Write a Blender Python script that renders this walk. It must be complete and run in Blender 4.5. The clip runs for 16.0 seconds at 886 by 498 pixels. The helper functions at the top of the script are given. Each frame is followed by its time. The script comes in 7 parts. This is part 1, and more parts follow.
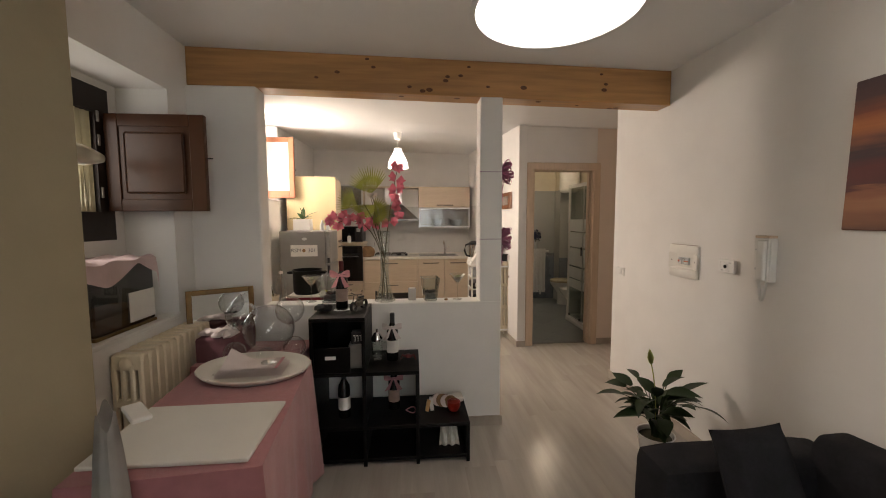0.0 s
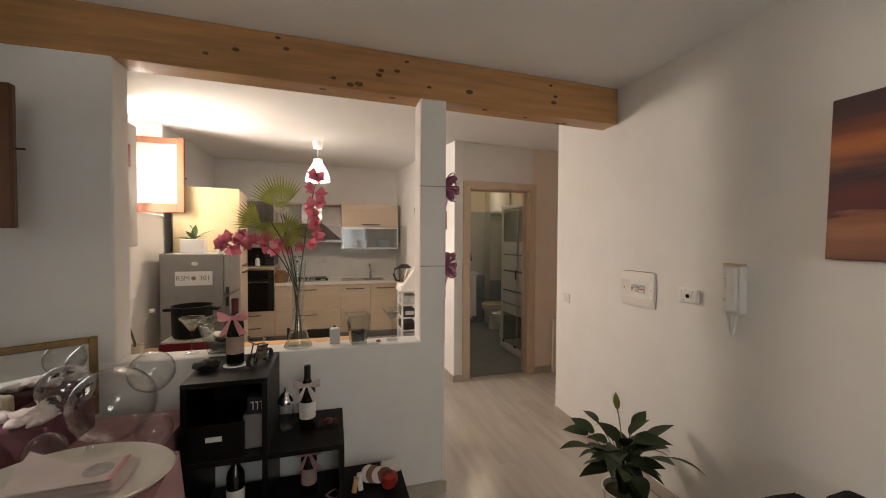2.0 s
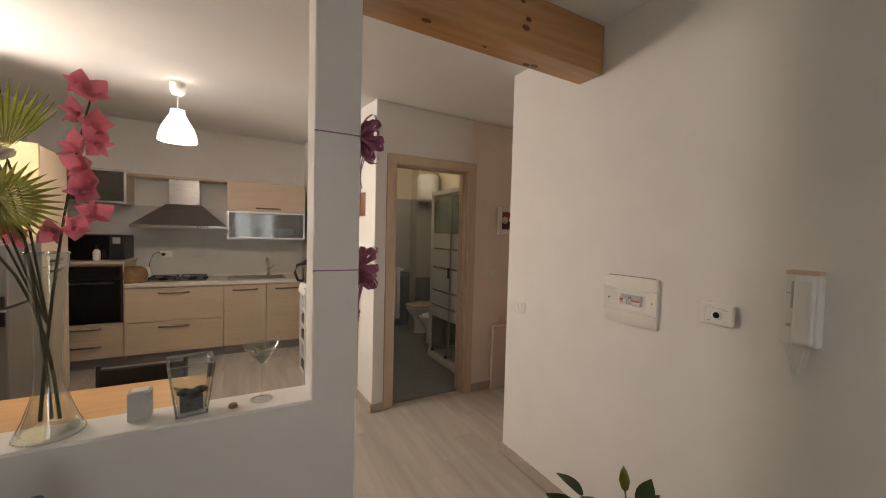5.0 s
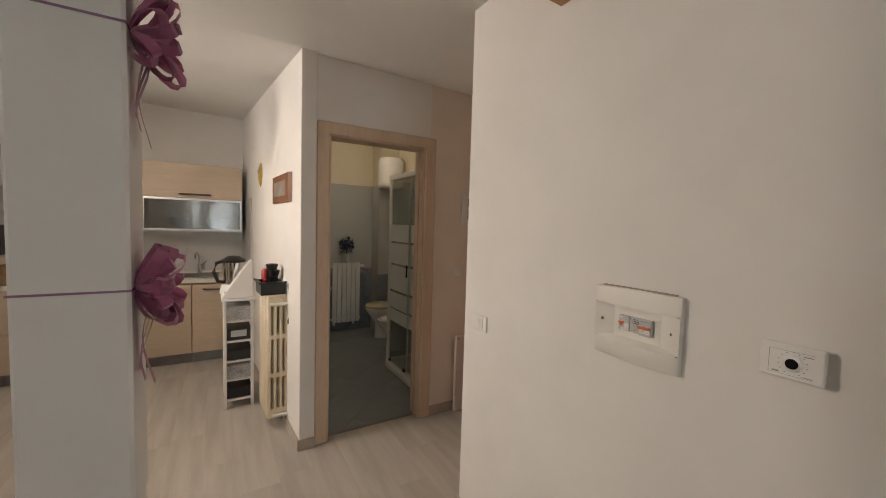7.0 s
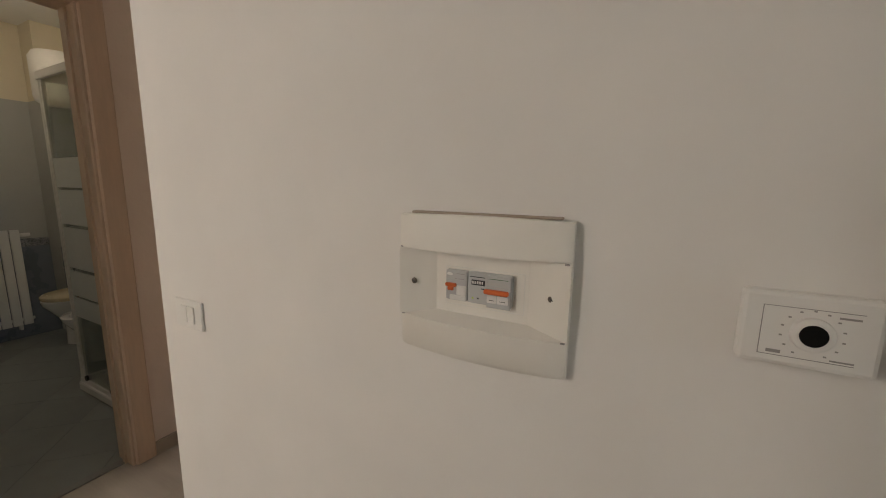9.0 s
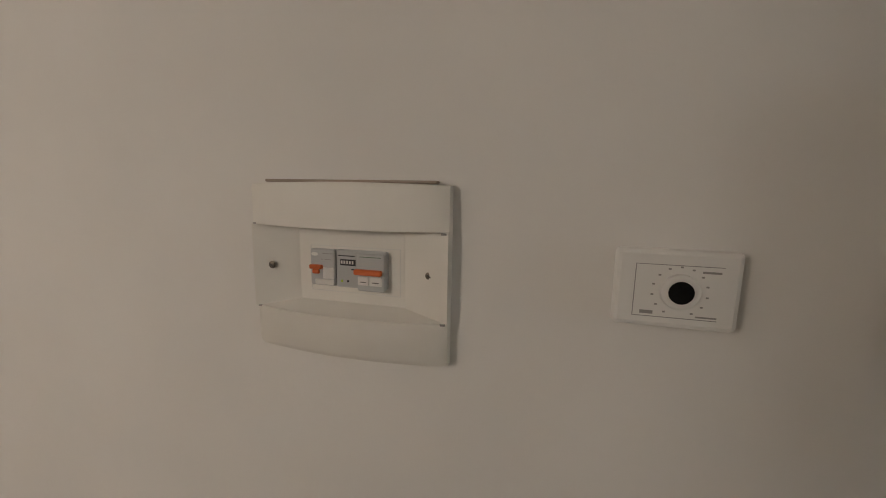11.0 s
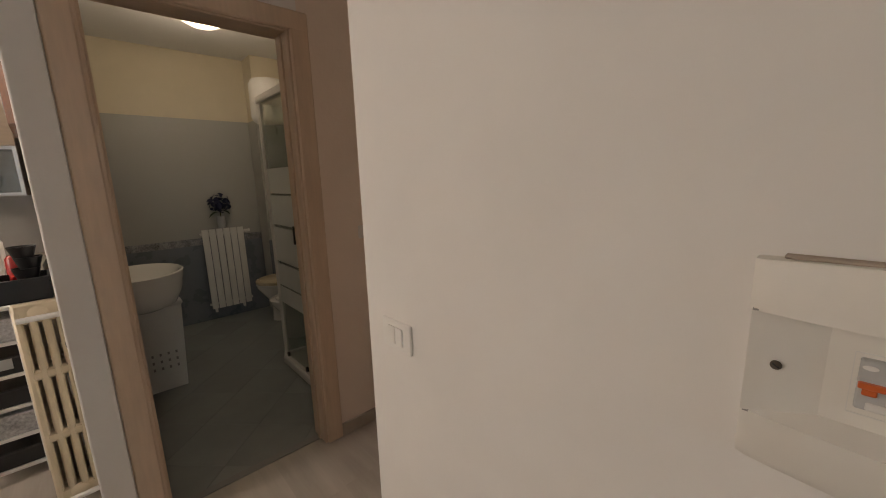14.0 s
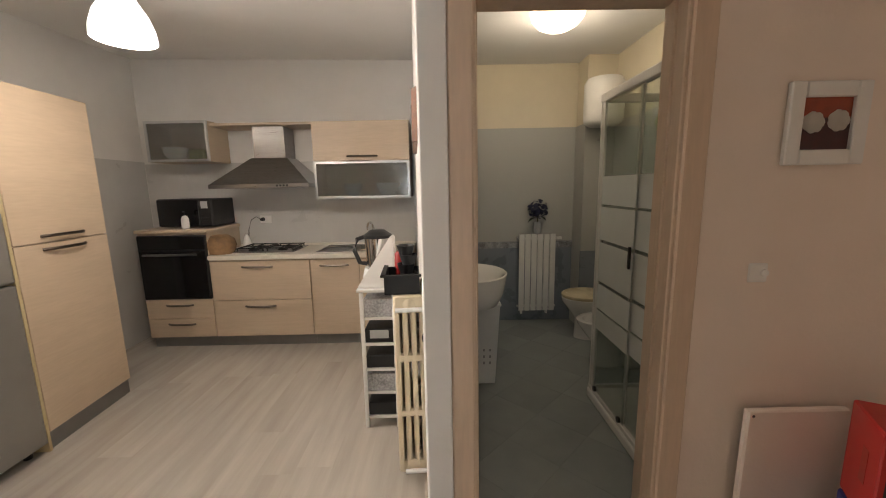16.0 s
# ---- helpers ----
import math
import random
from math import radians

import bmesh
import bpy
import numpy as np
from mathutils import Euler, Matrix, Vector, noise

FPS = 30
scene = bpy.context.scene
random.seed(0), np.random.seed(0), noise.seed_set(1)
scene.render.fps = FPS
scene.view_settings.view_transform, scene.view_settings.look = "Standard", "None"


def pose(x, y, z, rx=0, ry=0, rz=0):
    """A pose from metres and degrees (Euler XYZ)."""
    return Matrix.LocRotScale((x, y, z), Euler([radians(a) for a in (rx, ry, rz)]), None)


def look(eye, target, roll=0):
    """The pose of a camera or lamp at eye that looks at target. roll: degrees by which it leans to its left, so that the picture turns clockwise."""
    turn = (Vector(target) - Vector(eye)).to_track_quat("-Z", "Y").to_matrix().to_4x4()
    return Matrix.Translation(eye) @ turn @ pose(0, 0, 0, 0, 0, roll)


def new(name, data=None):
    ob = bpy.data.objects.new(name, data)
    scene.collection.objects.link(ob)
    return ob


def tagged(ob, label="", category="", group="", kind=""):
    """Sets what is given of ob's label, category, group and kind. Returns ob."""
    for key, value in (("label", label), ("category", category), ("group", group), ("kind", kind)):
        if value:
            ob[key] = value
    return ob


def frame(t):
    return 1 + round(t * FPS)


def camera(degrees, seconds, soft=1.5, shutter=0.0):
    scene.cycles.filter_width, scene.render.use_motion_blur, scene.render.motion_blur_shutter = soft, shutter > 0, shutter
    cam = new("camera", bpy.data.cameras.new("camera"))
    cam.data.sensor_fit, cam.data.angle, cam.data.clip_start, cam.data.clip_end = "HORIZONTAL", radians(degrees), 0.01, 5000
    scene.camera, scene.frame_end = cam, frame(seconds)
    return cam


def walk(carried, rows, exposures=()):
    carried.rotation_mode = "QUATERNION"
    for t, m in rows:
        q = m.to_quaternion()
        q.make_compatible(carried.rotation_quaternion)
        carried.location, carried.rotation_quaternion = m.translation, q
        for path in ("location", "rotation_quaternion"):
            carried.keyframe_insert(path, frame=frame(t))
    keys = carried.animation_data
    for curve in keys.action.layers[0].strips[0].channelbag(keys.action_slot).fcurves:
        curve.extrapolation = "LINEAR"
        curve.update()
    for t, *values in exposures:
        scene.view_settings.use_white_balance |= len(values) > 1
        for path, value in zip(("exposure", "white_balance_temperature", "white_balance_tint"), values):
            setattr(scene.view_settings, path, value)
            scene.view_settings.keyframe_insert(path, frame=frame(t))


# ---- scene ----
cam = camera(99.1, 16.0, soft=1.0)
PATH = [
    (0, (0.082, -0.082, 1.5), (0.242, 1.906, 1.346), -0.2),
    (0.5, (-0.024, 0.08, 1.509), (0.243, 2.058, 1.378), -0.2),
    (1, (-0.109, 0.189, 1.519), (0.354, 2.132, 1.418), 0.2),
    (1.5, (-0.073, 0.271, 1.51), (0.486, 2.19, 1.437), 0.3),
    (2, (0.067, 0.393, 1.518), (0.626, 2.313, 1.47), 0.3),
    (2.5, (0.168, 0.501, 1.52), (0.694, 2.43, 1.484), 0.3),
    (3, (0.177, 0.62, 1.518), (0.668, 2.558, 1.486), 0.3),
    (3.5, (0.163, 0.777, 1.531), (0.7, 2.704, 1.499), 0.5),
    (4, (0.207, 0.925, 1.516), (0.937, 2.787, 1.464), 0.8),
    (6.5, (0.676, 1.609, 1.496), (1.688, 3.331, 1.393), 1.7),
    (7, (0.846, 1.685, 1.496), (1.873, 3.398, 1.376), 1.7),
    (7.5, (0.991, 1.787, 1.47), (2.066, 3.466, 1.32), 1.7),
    (8, (1.118, 1.965, 1.437), (2.449, 3.44, 1.21), 1.3),
    (8.5, (1.25, 2.059, 1.399), (2.842, 3.232, 1.096), 0.7),
    (9, (1.42, 2.143, 1.363), (3.168, 3.059, 1.039), 0.8),
    (9.5, (1.496, 2.173, 1.321), (3.316, 2.933, 0.986), 0.9),
    (10, (1.507, 2.17, 1.311), (3.361, 2.835, 0.961), 0.9),
    (10.2, (1.501, 2.157, 1.306), (3.367, 2.799, 0.977), 1.1),
    (12.3, (1.517, 2.1, 1.334), (3.456, 2.438, 0.982), 0.1),
    (12.5, (1.509, 2.143, 1.336), (3.439, 2.526, 0.981), 0.1),
    (13, (1.507, 2.226, 1.366), (3.34, 2.941, 1.009), -0.3),
    (13.5, (1.491, 2.299, 1.393), (3.083, 3.447, 1.008), -1.5),
    (14, (1.445, 2.422, 1.409), (2.765, 3.876, 1.034), -1.7),
    (14.5, (1.38, 2.576, 1.436), (2.501, 4.196, 1.087), -1.6),
    (15, (1.35, 2.717, 1.44), (2.205, 4.494, 1.108), -1.7),
    (15.5, (1.365, 2.816, 1.453), (1.815, 4.738, 1.132), -1.6),
    (16, (1.367, 2.906, 1.454), (1.377, 4.88, 1.131), -1.1),
]
walk(cam, [(t, look(eye, target, roll)) for t, eye, target, roll in PATH], exposures=[
    (0, -0.02, 6850, 15), (1.5, 0.05, 6850, 15), (2.5, -0.08, 6850, 15), (3, -0.17, 6850, 15), (4, -0.18, 6850, 15), (6.5, -0.1, 6700, 14), (8, -0.13, 6500, 11), (9, -0.3, 6500, 11), (10, -0.6, 6600, 12),
    (12.5, -0.67, 6700, 13), (13.5, -0.75, 6800, 15), (14, -0.45, 6800, 15), (14.5, -0.23, 6700, 15), (15, -0.08, 6700, 15), (15.5, 0.12, 6750, 16), (16, 0.35, 6400, 12)])


# ---- light ----
world = bpy.data.worlds.new("world")
scene.world = world
world.use_nodes = True
_nt = world.node_tree
_sky = _nt.nodes.new("ShaderNodeTexSky")
_sky.sky_type, _sky.sun_disc = "NISHITA", False
_sky.sun_elevation, _sky.sun_rotation = radians(45), radians(120)
_nt.links.new(_sky.outputs[0], _nt.nodes["Background"].inputs[0])
_nt.nodes["Background"].inputs[1].default_value = 0.12
scene.view_settings.exposure = 0.0


def lamp(name, kind, m, energy, colour, **kw):
    d = bpy.data.lights.new(name, kind)
    d.energy, d.color = energy, colour
    for k, v in kw.items():
        if k == "size":
            d.size = v
        elif k == "size_y":
            d.shape = "RECTANGLE"
            d.size_y = v
        elif k == "radius":
            d.shadow_soft_size = v
        elif k == "spot":
            d.spot_size, d.spot_blend = v, 0.6
        elif k == "angle":
            d.angle = v
    ob = new(name, d)
    ob.matrix_world = m
    return ob


lamp("sun", "SUN", look((-6, 2, 9), (0, 4, 0)), 2.0, (1, 0.95, 0.88), angle=radians(0.5))
lamp("kitchen_window_light", "AREA", look((-1.83, 4.36, 2.14), (1.9, 2.6, 1.6)), 58, (1.0, 0.88, 0.75), size=0.60, size_y=0.66)
lamp("living_window_light", "AREA", look((-1.675, 1.94, 1.83), (1.0, 1.94, 1.75)), 2.0, (1.0, 0.98, 0.92), size=0.45, size_y=0.5)
# added cool fill from behind the camera, in an assumed opening
lamp("rear_fill_light", "AREA", look((0.75, -2.47, 1.55), (0.75, 2, 1.35)), 3.9, (0.90, 0.95, 1.0), size=1.06, size_y=1.06)
lamp("kitchen_bulb", "POINT", pose(-0.093, 4.82, 2.17), 27, (1.0, 0.85, 0.69), radius=0.05)
lamp("living_bulb", "AREA", pose(0.39, 0.73, 1.91), 3.2, (1.0, 0.82, 0.62), size=0.34)
lamp("bath_bulb", "POINT", pose(2.20, 5.72, 2.40), 8, (1.0, 0.84, 0.64), radius=0.10)


# ---- materials ----
def mat(name, base, rough=0.5, metal=0.0, var=0.08, scale=8.0, bump=0.0, bscale=120.0, spec=0.5, stretch=(1, 1, 1), rand=0.0, trans=0.0, coat=0.0, emit=0.0, alpha=1.0, sheen=0.0, dark=None):
    m = bpy.data.materials.new(name)
    m.use_nodes = True
    nt, n, l = m.node_tree, m.node_tree.nodes, m.node_tree.links
    b = n["Principled BSDF"]
    b.inputs["Roughness"].default_value, b.inputs["Metallic"].default_value = rough, metal
    b.inputs["Specular IOR Level"].default_value = spec
    b.inputs["Transmission Weight"].default_value, b.inputs["Coat Weight"].default_value = trans, coat
    b.inputs["Sheen Weight"].default_value, b.inputs["Alpha"].default_value = sheen, alpha
    b.inputs["Base Color"].default_value = (*base, 1)
    if emit:
        b.inputs["Emission Color"].default_value, b.inputs["Emission Strength"].default_value = (*base, 1), emit
    tc, mp = n.new("ShaderNodeTexCoord"), n.new("ShaderNodeMapping")
    mp.inputs["Scale"].default_value = stretch
    l.new(tc.outputs["Object"], mp.inputs[0])
    if rand:
        oj, vm = n.new("ShaderNodeObjectInfo"), n.new("ShaderNodeVectorMath")
        vm.operation = "SCALE"
        vm.inputs[0].default_value = (37, 23, 11)
        l.new(oj.outputs["Random"], vm.inputs["Scale"]), l.new(vm.outputs[0], mp.inputs["Location"])
    if var or rand:
        nz, nz2, ramp, mix = n.new("ShaderNodeTexNoise"), n.new("ShaderNodeTexNoise"), n.new("ShaderNodeMath"), n.new("ShaderNodeMix")
        nz.inputs["Scale"].default_value, nz.inputs["Detail"].default_value = scale, 4
        nz2.inputs["Scale"].default_value, nz2.inputs["Detail"].default_value = scale * 0.13, 2
        l.new(mp.outputs[0], nz.inputs["Vector"]), l.new(mp.outputs[0], nz2.inputs["Vector"])
        ramp.operation = "ADD"
        l.new(nz.outputs[0], ramp.inputs[0]), l.new(nz2.outputs[0], ramp.inputs[1])
        last = ramp.outputs[0]
        if rand:
            oi, mm = n.new("ShaderNodeObjectInfo"), n.new("ShaderNodeMath")
            mm.operation = "MULTIPLY_ADD"
            l.new(oi.outputs["Random"], mm.inputs[0])
            mm.inputs[1].default_value = rand
            l.new(last, mm.inputs[2])
            last = mm.outputs[0]
        mr = n.new("ShaderNodeMapRange")
        mr.inputs["From Min"].default_value, mr.inputs["From Max"].default_value = 0.6, 1.4 + rand
        l.new(last, mr.inputs[0])
        mix.data_type = "RGBA"
        l.new(mr.outputs[0], mix.inputs[0])
        d = dark or tuple(c * (1 - 2 * var) for c in base)
        mix.inputs[6].default_value = (*d, 1)
        mix.inputs[7].default_value = (*[min(1, c * (1 + var)) for c in base], 1)
        l.new(mix.outputs[2], b.inputs["Base Color"])
        rr = n.new("ShaderNodeMapRange")
        rr.inputs["From Min"].default_value, rr.inputs["From Max"].default_value = 0.3, 0.7
        rr.inputs["To Min"].default_value, rr.inputs["To Max"].default_value = max(0.02, rough * 0.9), min(1, rough * 1.12)
        l.new(nz.outputs[0], rr.inputs[0]), l.new(rr.outputs[0], b.inputs["Roughness"])
    if bump:
        bz, bp = n.new("ShaderNodeTexNoise"), n.new("ShaderNodeBump")
        bz.inputs["Scale"].default_value, bz.inputs["Detail"].default_value = bscale, 3
        l.new(mp.outputs[0], bz.inputs["Vector"])
        bp.inputs["Strength"].default_value, bp.inputs["Distance"].default_value = bump, 0.004
        l.new(bz.outputs[0], bp.inputs["Height"]), l.new(bp.outputs[0], b.inputs["Normal"])
    return m


M_WALL = mat("white_wall_paint", (0.78, 0.76, 0.73), 0.85, var=0.03, scale=5, bump=0.10, bscale=60, spec=0.2)
# the corridor's warm light is mixed into this beige
M_WARMW = mat("warm_light_tinted_wall", (0.79, 0.69, 0.605), 0.85, var=0.03, scale=5, bump=0.25, bscale=60, spec=0.2)
M_CREAMW = mat("cream_wall_paint", (0.72, 0.65, 0.50), 0.85, var=0.03, scale=5, bump=0.2, bscale=60, spec=0.2)
M_CEIL = mat("ceiling_paint", (0.80, 0.79, 0.77), 0.9, var=0.02, scale=4, bump=0.1, bscale=50, spec=0.2)


def plank_material():
    m = bpy.data.materials.new("pale_oak_laminate")
    m.use_nodes = True
    n, l = m.node_tree.nodes, m.node_tree.links
    b = n["Principled BSDF"]
    b.inputs["Roughness"].default_value = 0.2
    tc, oi, vm, ad, mp = n.new("ShaderNodeTexCoord"), n.new("ShaderNodeObjectInfo"), n.new("ShaderNodeVectorMath"), n.new("ShaderNodeVectorMath"), n.new("ShaderNodeMapping")
    vm.operation, ad.operation = "SCALE", "ADD"
    vm.inputs[0].default_value = (3.7, 5.3, 1.1)
    l.new(oi.outputs["Random"], vm.inputs["Scale"])
    l.new(tc.outputs["Object"], ad.inputs[0]), l.new(vm.outputs[0], ad.inputs[1]), l.new(ad.outputs[0], mp.inputs[0])
    mp.inputs["Scale"].default_value = (14.0, 1.3, 1.0)
    wide, fine, mix, mix2 = n.new("ShaderNodeTexNoise"), n.new("ShaderNodeTexNoise"), n.new("ShaderNodeMix"), n.new("ShaderNodeMix")
    wide.inputs["Scale"].default_value, wide.inputs["Detail"].default_value = 1.0, 1.0
    fine.inputs["Scale"].default_value, fine.inputs["Detail"].default_value = 6.0, 2.0
    l.new(mp.outputs[0], wide.inputs["Vector"]), l.new(mp.outputs[0], fine.inputs["Vector"])
    tone, fac = n.new("ShaderNodeMath"), n.new("ShaderNodeMath")
    tone.operation = "MULTIPLY_ADD"
    l.new(oi.outputs["Random"], tone.inputs[0])
    tone.inputs[1].default_value = 0.20
    fac.operation = "SUBTRACT"
    l.new(wide.outputs[0], fac.inputs[0])
    fac.inputs[1].default_value = 0.15
    l.new(fac.outputs[0], tone.inputs[2])
    for q in (mix, mix2):
        q.data_type = "RGBA"
    l.new(tone.outputs[0], mix.inputs[0])
    mix.inputs[6].default_value = (0.40, 0.362, 0.318, 1)
    mix.inputs[7].default_value = (0.60, 0.556, 0.50, 1)
    mix2.blend_type = "MULTIPLY"
    mix2.inputs[0].default_value = 0.12
    l.new(mix.outputs[2], mix2.inputs[6]), l.new(fine.outputs[0], mix2.inputs[7])
    l.new(mix2.outputs[2], b.inputs["Base Color"])
    return m


M_FLOOR = plank_material()
M_TILE = mat("grey_blue_floor_tile", (0.235, 0.255, 0.255), 0.35, var=0.12, scale=5, rand=0.1)
M_BTILE = mat("pale_grey_wall_tile", (0.42, 0.42, 0.395), 0.33, var=0.01, scale=7)
M_BTILE2 = mat("blue_grey_wall_tile", (0.19, 0.215, 0.25), 0.28, var=0.08, scale=7)
M_OAK = mat("light_oak_veneer", (0.56, 0.445, 0.325), 0.42, var=0.05, scale=9, stretch=(1, 1, 9), bump=0.04, bscale=50)
M_OAKH = mat("light_oak_veneer_horizontal", (0.57, 0.455, 0.335), 0.42, var=0.05, scale=9, stretch=(1, 1, 9), bump=0.04, bscale=50)
M_CASE = mat("beige_laminate_casing", (0.63, 0.485, 0.36), 0.45, var=0.07, scale=12, stretch=(5, 5, 0.6))
M_BLACK = mat("black_brown_laminate", (0.0045, 0.0042, 0.004), 0.42, spec=0.18, var=0.3, scale=10, stretch=(1, 1, 6))
M_CLOTH = mat("dusty_pink_cotton", (0.40, 0.165, 0.175), 0.95, var=0.1, scale=25, bump=0.4, bscale=500, sheen=0.3, spec=0.2)
M_GREYFAB = mat("charcoal_fabric", (0.022, 0.022, 0.026), 0.95, var=0.25, scale=60, bump=0.5, bscale=600, spec=0.2)
M_STEEL = mat("brushed_steel", (0.32, 0.31, 0.30), 0.30, 1.0, var=0.08, scale=30, stretch=(1, 1, 12))


# ---- geometry helpers ----
def finish(name, bm, material, parent=None, label="", smooth=False):
    me = bpy.data.meshes.new(name)
    bmesh.ops.recalc_face_normals(bm, faces=bm.faces)
    bm.to_mesh(me)
    bm.free()
    if smooth:
        me.shade_smooth()
        me.set_sharp_from_angle(angle=radians(40))
    if material:
        me.materials.append(material)
    ob = new(name, me)
    if parent:
        ob.parent = parent
    if label:
        ob["label"] = label
    return ob


def part(name, bm, material, parent, label="", smooth=False):
    return finish(name, bm, material, parent, label, smooth)


def thing(name, m, label, category, group="", kind=""):
    ob = new(name)
    ob.empty_display_size = 0.05
    ob.matrix_basis = m
    return tagged(ob, label, category, group, kind)


def box(x0, y0, z0, x1, y1, z1, bevel=0.0, bm=None, m=None, seg=1):
    own = bmesh.new()
    c = Matrix.Translation(((x0 + x1) / 2, (y0 + y1) / 2, (z0 + z1) / 2)) @ Matrix.Diagonal((abs(x1 - x0), abs(y1 - y0), abs(z1 - z0), 1))
    bmesh.ops.create_cube(own, size=1, matrix=c)
    if bevel:
        bmesh.ops.bevel(own, geom=own.edges[:], offset=bevel, segments=seg, affect="EDGES", profile=0.5)
    if m:
        own.transform(m)
    return merge(bm, own)


def merge(bm, own):
    if bm is None:
        return own
    me = bpy.data.meshes.new("tmp")
    own.to_mesh(me)
    own.free()
    bm.from_mesh(me)
    bpy.data.meshes.remove(me)
    return bm


def lathe(profile, segs=24, bm=None, m=None, close=False):
    """Turn (radius, height) pairs about z."""
    own = bmesh.new()
    rings = []
    for r, z in profile:
        if r < 1e-5:
            rings.append([own.verts.new((0, 0, z))])
        else:
            rings.append([own.verts.new((r * math.cos(2 * math.pi * k / segs), r * math.sin(2 * math.pi * k / segs), z)) for k in range(segs)])
    pairs = list(zip(rings, rings[1:])) + ([(rings[-1], rings[0])] if close else [])
    for a, b in pairs:
        for k in range(segs):
            q = [a[k % len(a)], a[(k + 1) % len(a)], b[(k + 1) % len(b)], b[k % len(b)]]
            f = list(dict.fromkeys(q))
            if len(f) > 2:
                own.faces.new(f)
    if m:
        own.transform(m)
    return merge(bm, own)


def tube(pts, r, segs=8, bm=None, m=None, taper=None):
    own = bmesh.new()
    pts = [Vector(p) for p in pts]
    rings, up = [], Vector((0, 0, 1))
    for i, p in enumerate(pts):
        d = (pts[min(i + 1, len(pts) - 1)] - pts[max(i - 1, 0)]).normalized()
        a = d.cross(up if abs(d.z) < 0.95 else Vector((1, 0, 0))).normalized()
        b = d.cross(a)
        rr = r if taper is None else r * (1 + (taper - 1) * i / (len(pts) - 1))
        rings.append([own.verts.new(p + rr * (math.cos(2 * math.pi * k / segs) * a + math.sin(2 * math.pi * k / segs) * b)) for k in range(segs)])
    for a, b in zip(rings, rings[1:]):
        for k in range(segs):
            own.faces.new((a[k], a[(k + 1) % segs], b[(k + 1) % segs], b[k]))
    own.faces.new(rings[0]), own.faces.new(rings[-1])
    if m:
        own.transform(m)
    return merge(bm, own)


def prism(outline, z0, z1, bm=None, m=None, bevel=0.0):
    """A plan outline (x, y) raised from z0 to z1."""
    own = bmesh.new()
    lo = [own.verts.new((x, y, z0)) for x, y in outline]
    hi = [own.verts.new((x, y, z1)) for x, y in outline]
    own.faces.new(lo[::-1]), own.faces.new(hi)
    for k in range(len(lo)):
        own.faces.new((lo[k], lo[(k + 1) % len(lo)], hi[(k + 1) % len(lo)], hi[k]))
    if bevel:
        bmesh.ops.bevel(own, geom=own.edges[:], offset=bevel, segments=2, affect="EDGES", profile=0.5)
    if m:
        own.transform(m)
    return merge(bm, own)


def lean(bm, rise=0.020):
    """Let a level piece climb gently towards the window wall."""
    for v in bm.verts:
        v.co.z += rise * (1.94 - v.co.x)
    return bm


def structure(name, bm, material, label, category, smooth=False):
    return tagged(finish(name, bm, material, smooth=smooth), label, category, kind="structure")


# ---- more materials ----
M_CREAM = mat("cream_enamel", (0.72, 0.62, 0.45), 0.35, var=0.05, scale=10)
M_WHITE = mat("white_plastic", (0.78, 0.77, 0.74), 0.4, var=0.02, scale=20)
M_WHITEP = mat("white_lacquer", (0.72, 0.71, 0.68), 0.35, var=0.03, scale=14)
M_CERAMIC = mat("white_ceramic", (0.80, 0.79, 0.77), 0.12, var=0.01, scale=6, coat=0.5)
M_ALU = mat("satin_aluminium", (0.62, 0.62, 0.61), 0.35, 1.0, var=0.05, scale=20)
M_CHROME = mat("chrome", (0.75, 0.75, 0.75), 0.08, 1.0, var=0.02, scale=20)
M_DARKSTEEL = mat("bronze_grey_handle", (0.17, 0.145, 0.12), 0.35, 1.0, var=0.06, scale=20)
M_BLKGLASS = mat("black_oven_glass", (0.008, 0.008, 0.009), 0.06, var=0.05, scale=5)
M_BLKPLAST = mat("black_plastic", (0.014, 0.014, 0.015), 0.4, var=0.1, scale=30)
M_IRON = mat("black_cast_iron", (0.012, 0.012, 0.012), 0.6, var=0.2, scale=60, bump=0.2)
M_TOP = mat("cream_laminate_worktop", (0.70, 0.66, 0.58), 0.35, var=0.04, scale=40)
M_FROST = mat("frosted_glass", (0.60, 0.63, 0.62), 0.17, var=0.05, scale=3, coat=0.6, trans=0.92)
M_GREYMET = mat("grey_metallic_panel", (0.30, 0.295, 0.285), 0.38, 0.6, var=0.05, scale=12)
M_PLINTH = mat("grey_aluminium_plinth", (0.28, 0.28, 0.28), 0.4, 0.8, var=0.08, scale=12)
M_BASKET = mat("patterned_grey_fabric", (0.52, 0.52, 0.53), 0.8, var=0.35, scale=70)
M_SPLASH = mat("grey_backsplash", (0.56, 0.55, 0.53), 0.3, var=0.05, scale=5)
M_MAHOG = mat("varnished_mahogany", (0.060, 0.020, 0.006), 0.36, var=0.3, scale=9, stretch=(1, 1, 0.15), spec=0.35)
M_SASHW = mat("varnished_reddish_pine", (0.22, 0.075, 0.03), 0.45, var=0.15, scale=9, stretch=(1, 1, 0.2))
M_DARKW = mat("dark_brown_wood", (0.018, 0.010, 0.007), 0.5, var=0.2, scale=10)
M_SKIRT = mat("pale_oak_skirting", (0.44, 0.38, 0.32), 0.4, var=0.1, scale=8, stretch=(3, 3, 1))
M_SEAT = mat("beige_toilet_seat", (0.60, 0.52, 0.36), 0.25, var=0.05, scale=8)
M_RED = mat("glossy_red_card", (0.36, 0.017, 0.014), 0.35, var=0.06, scale=8)
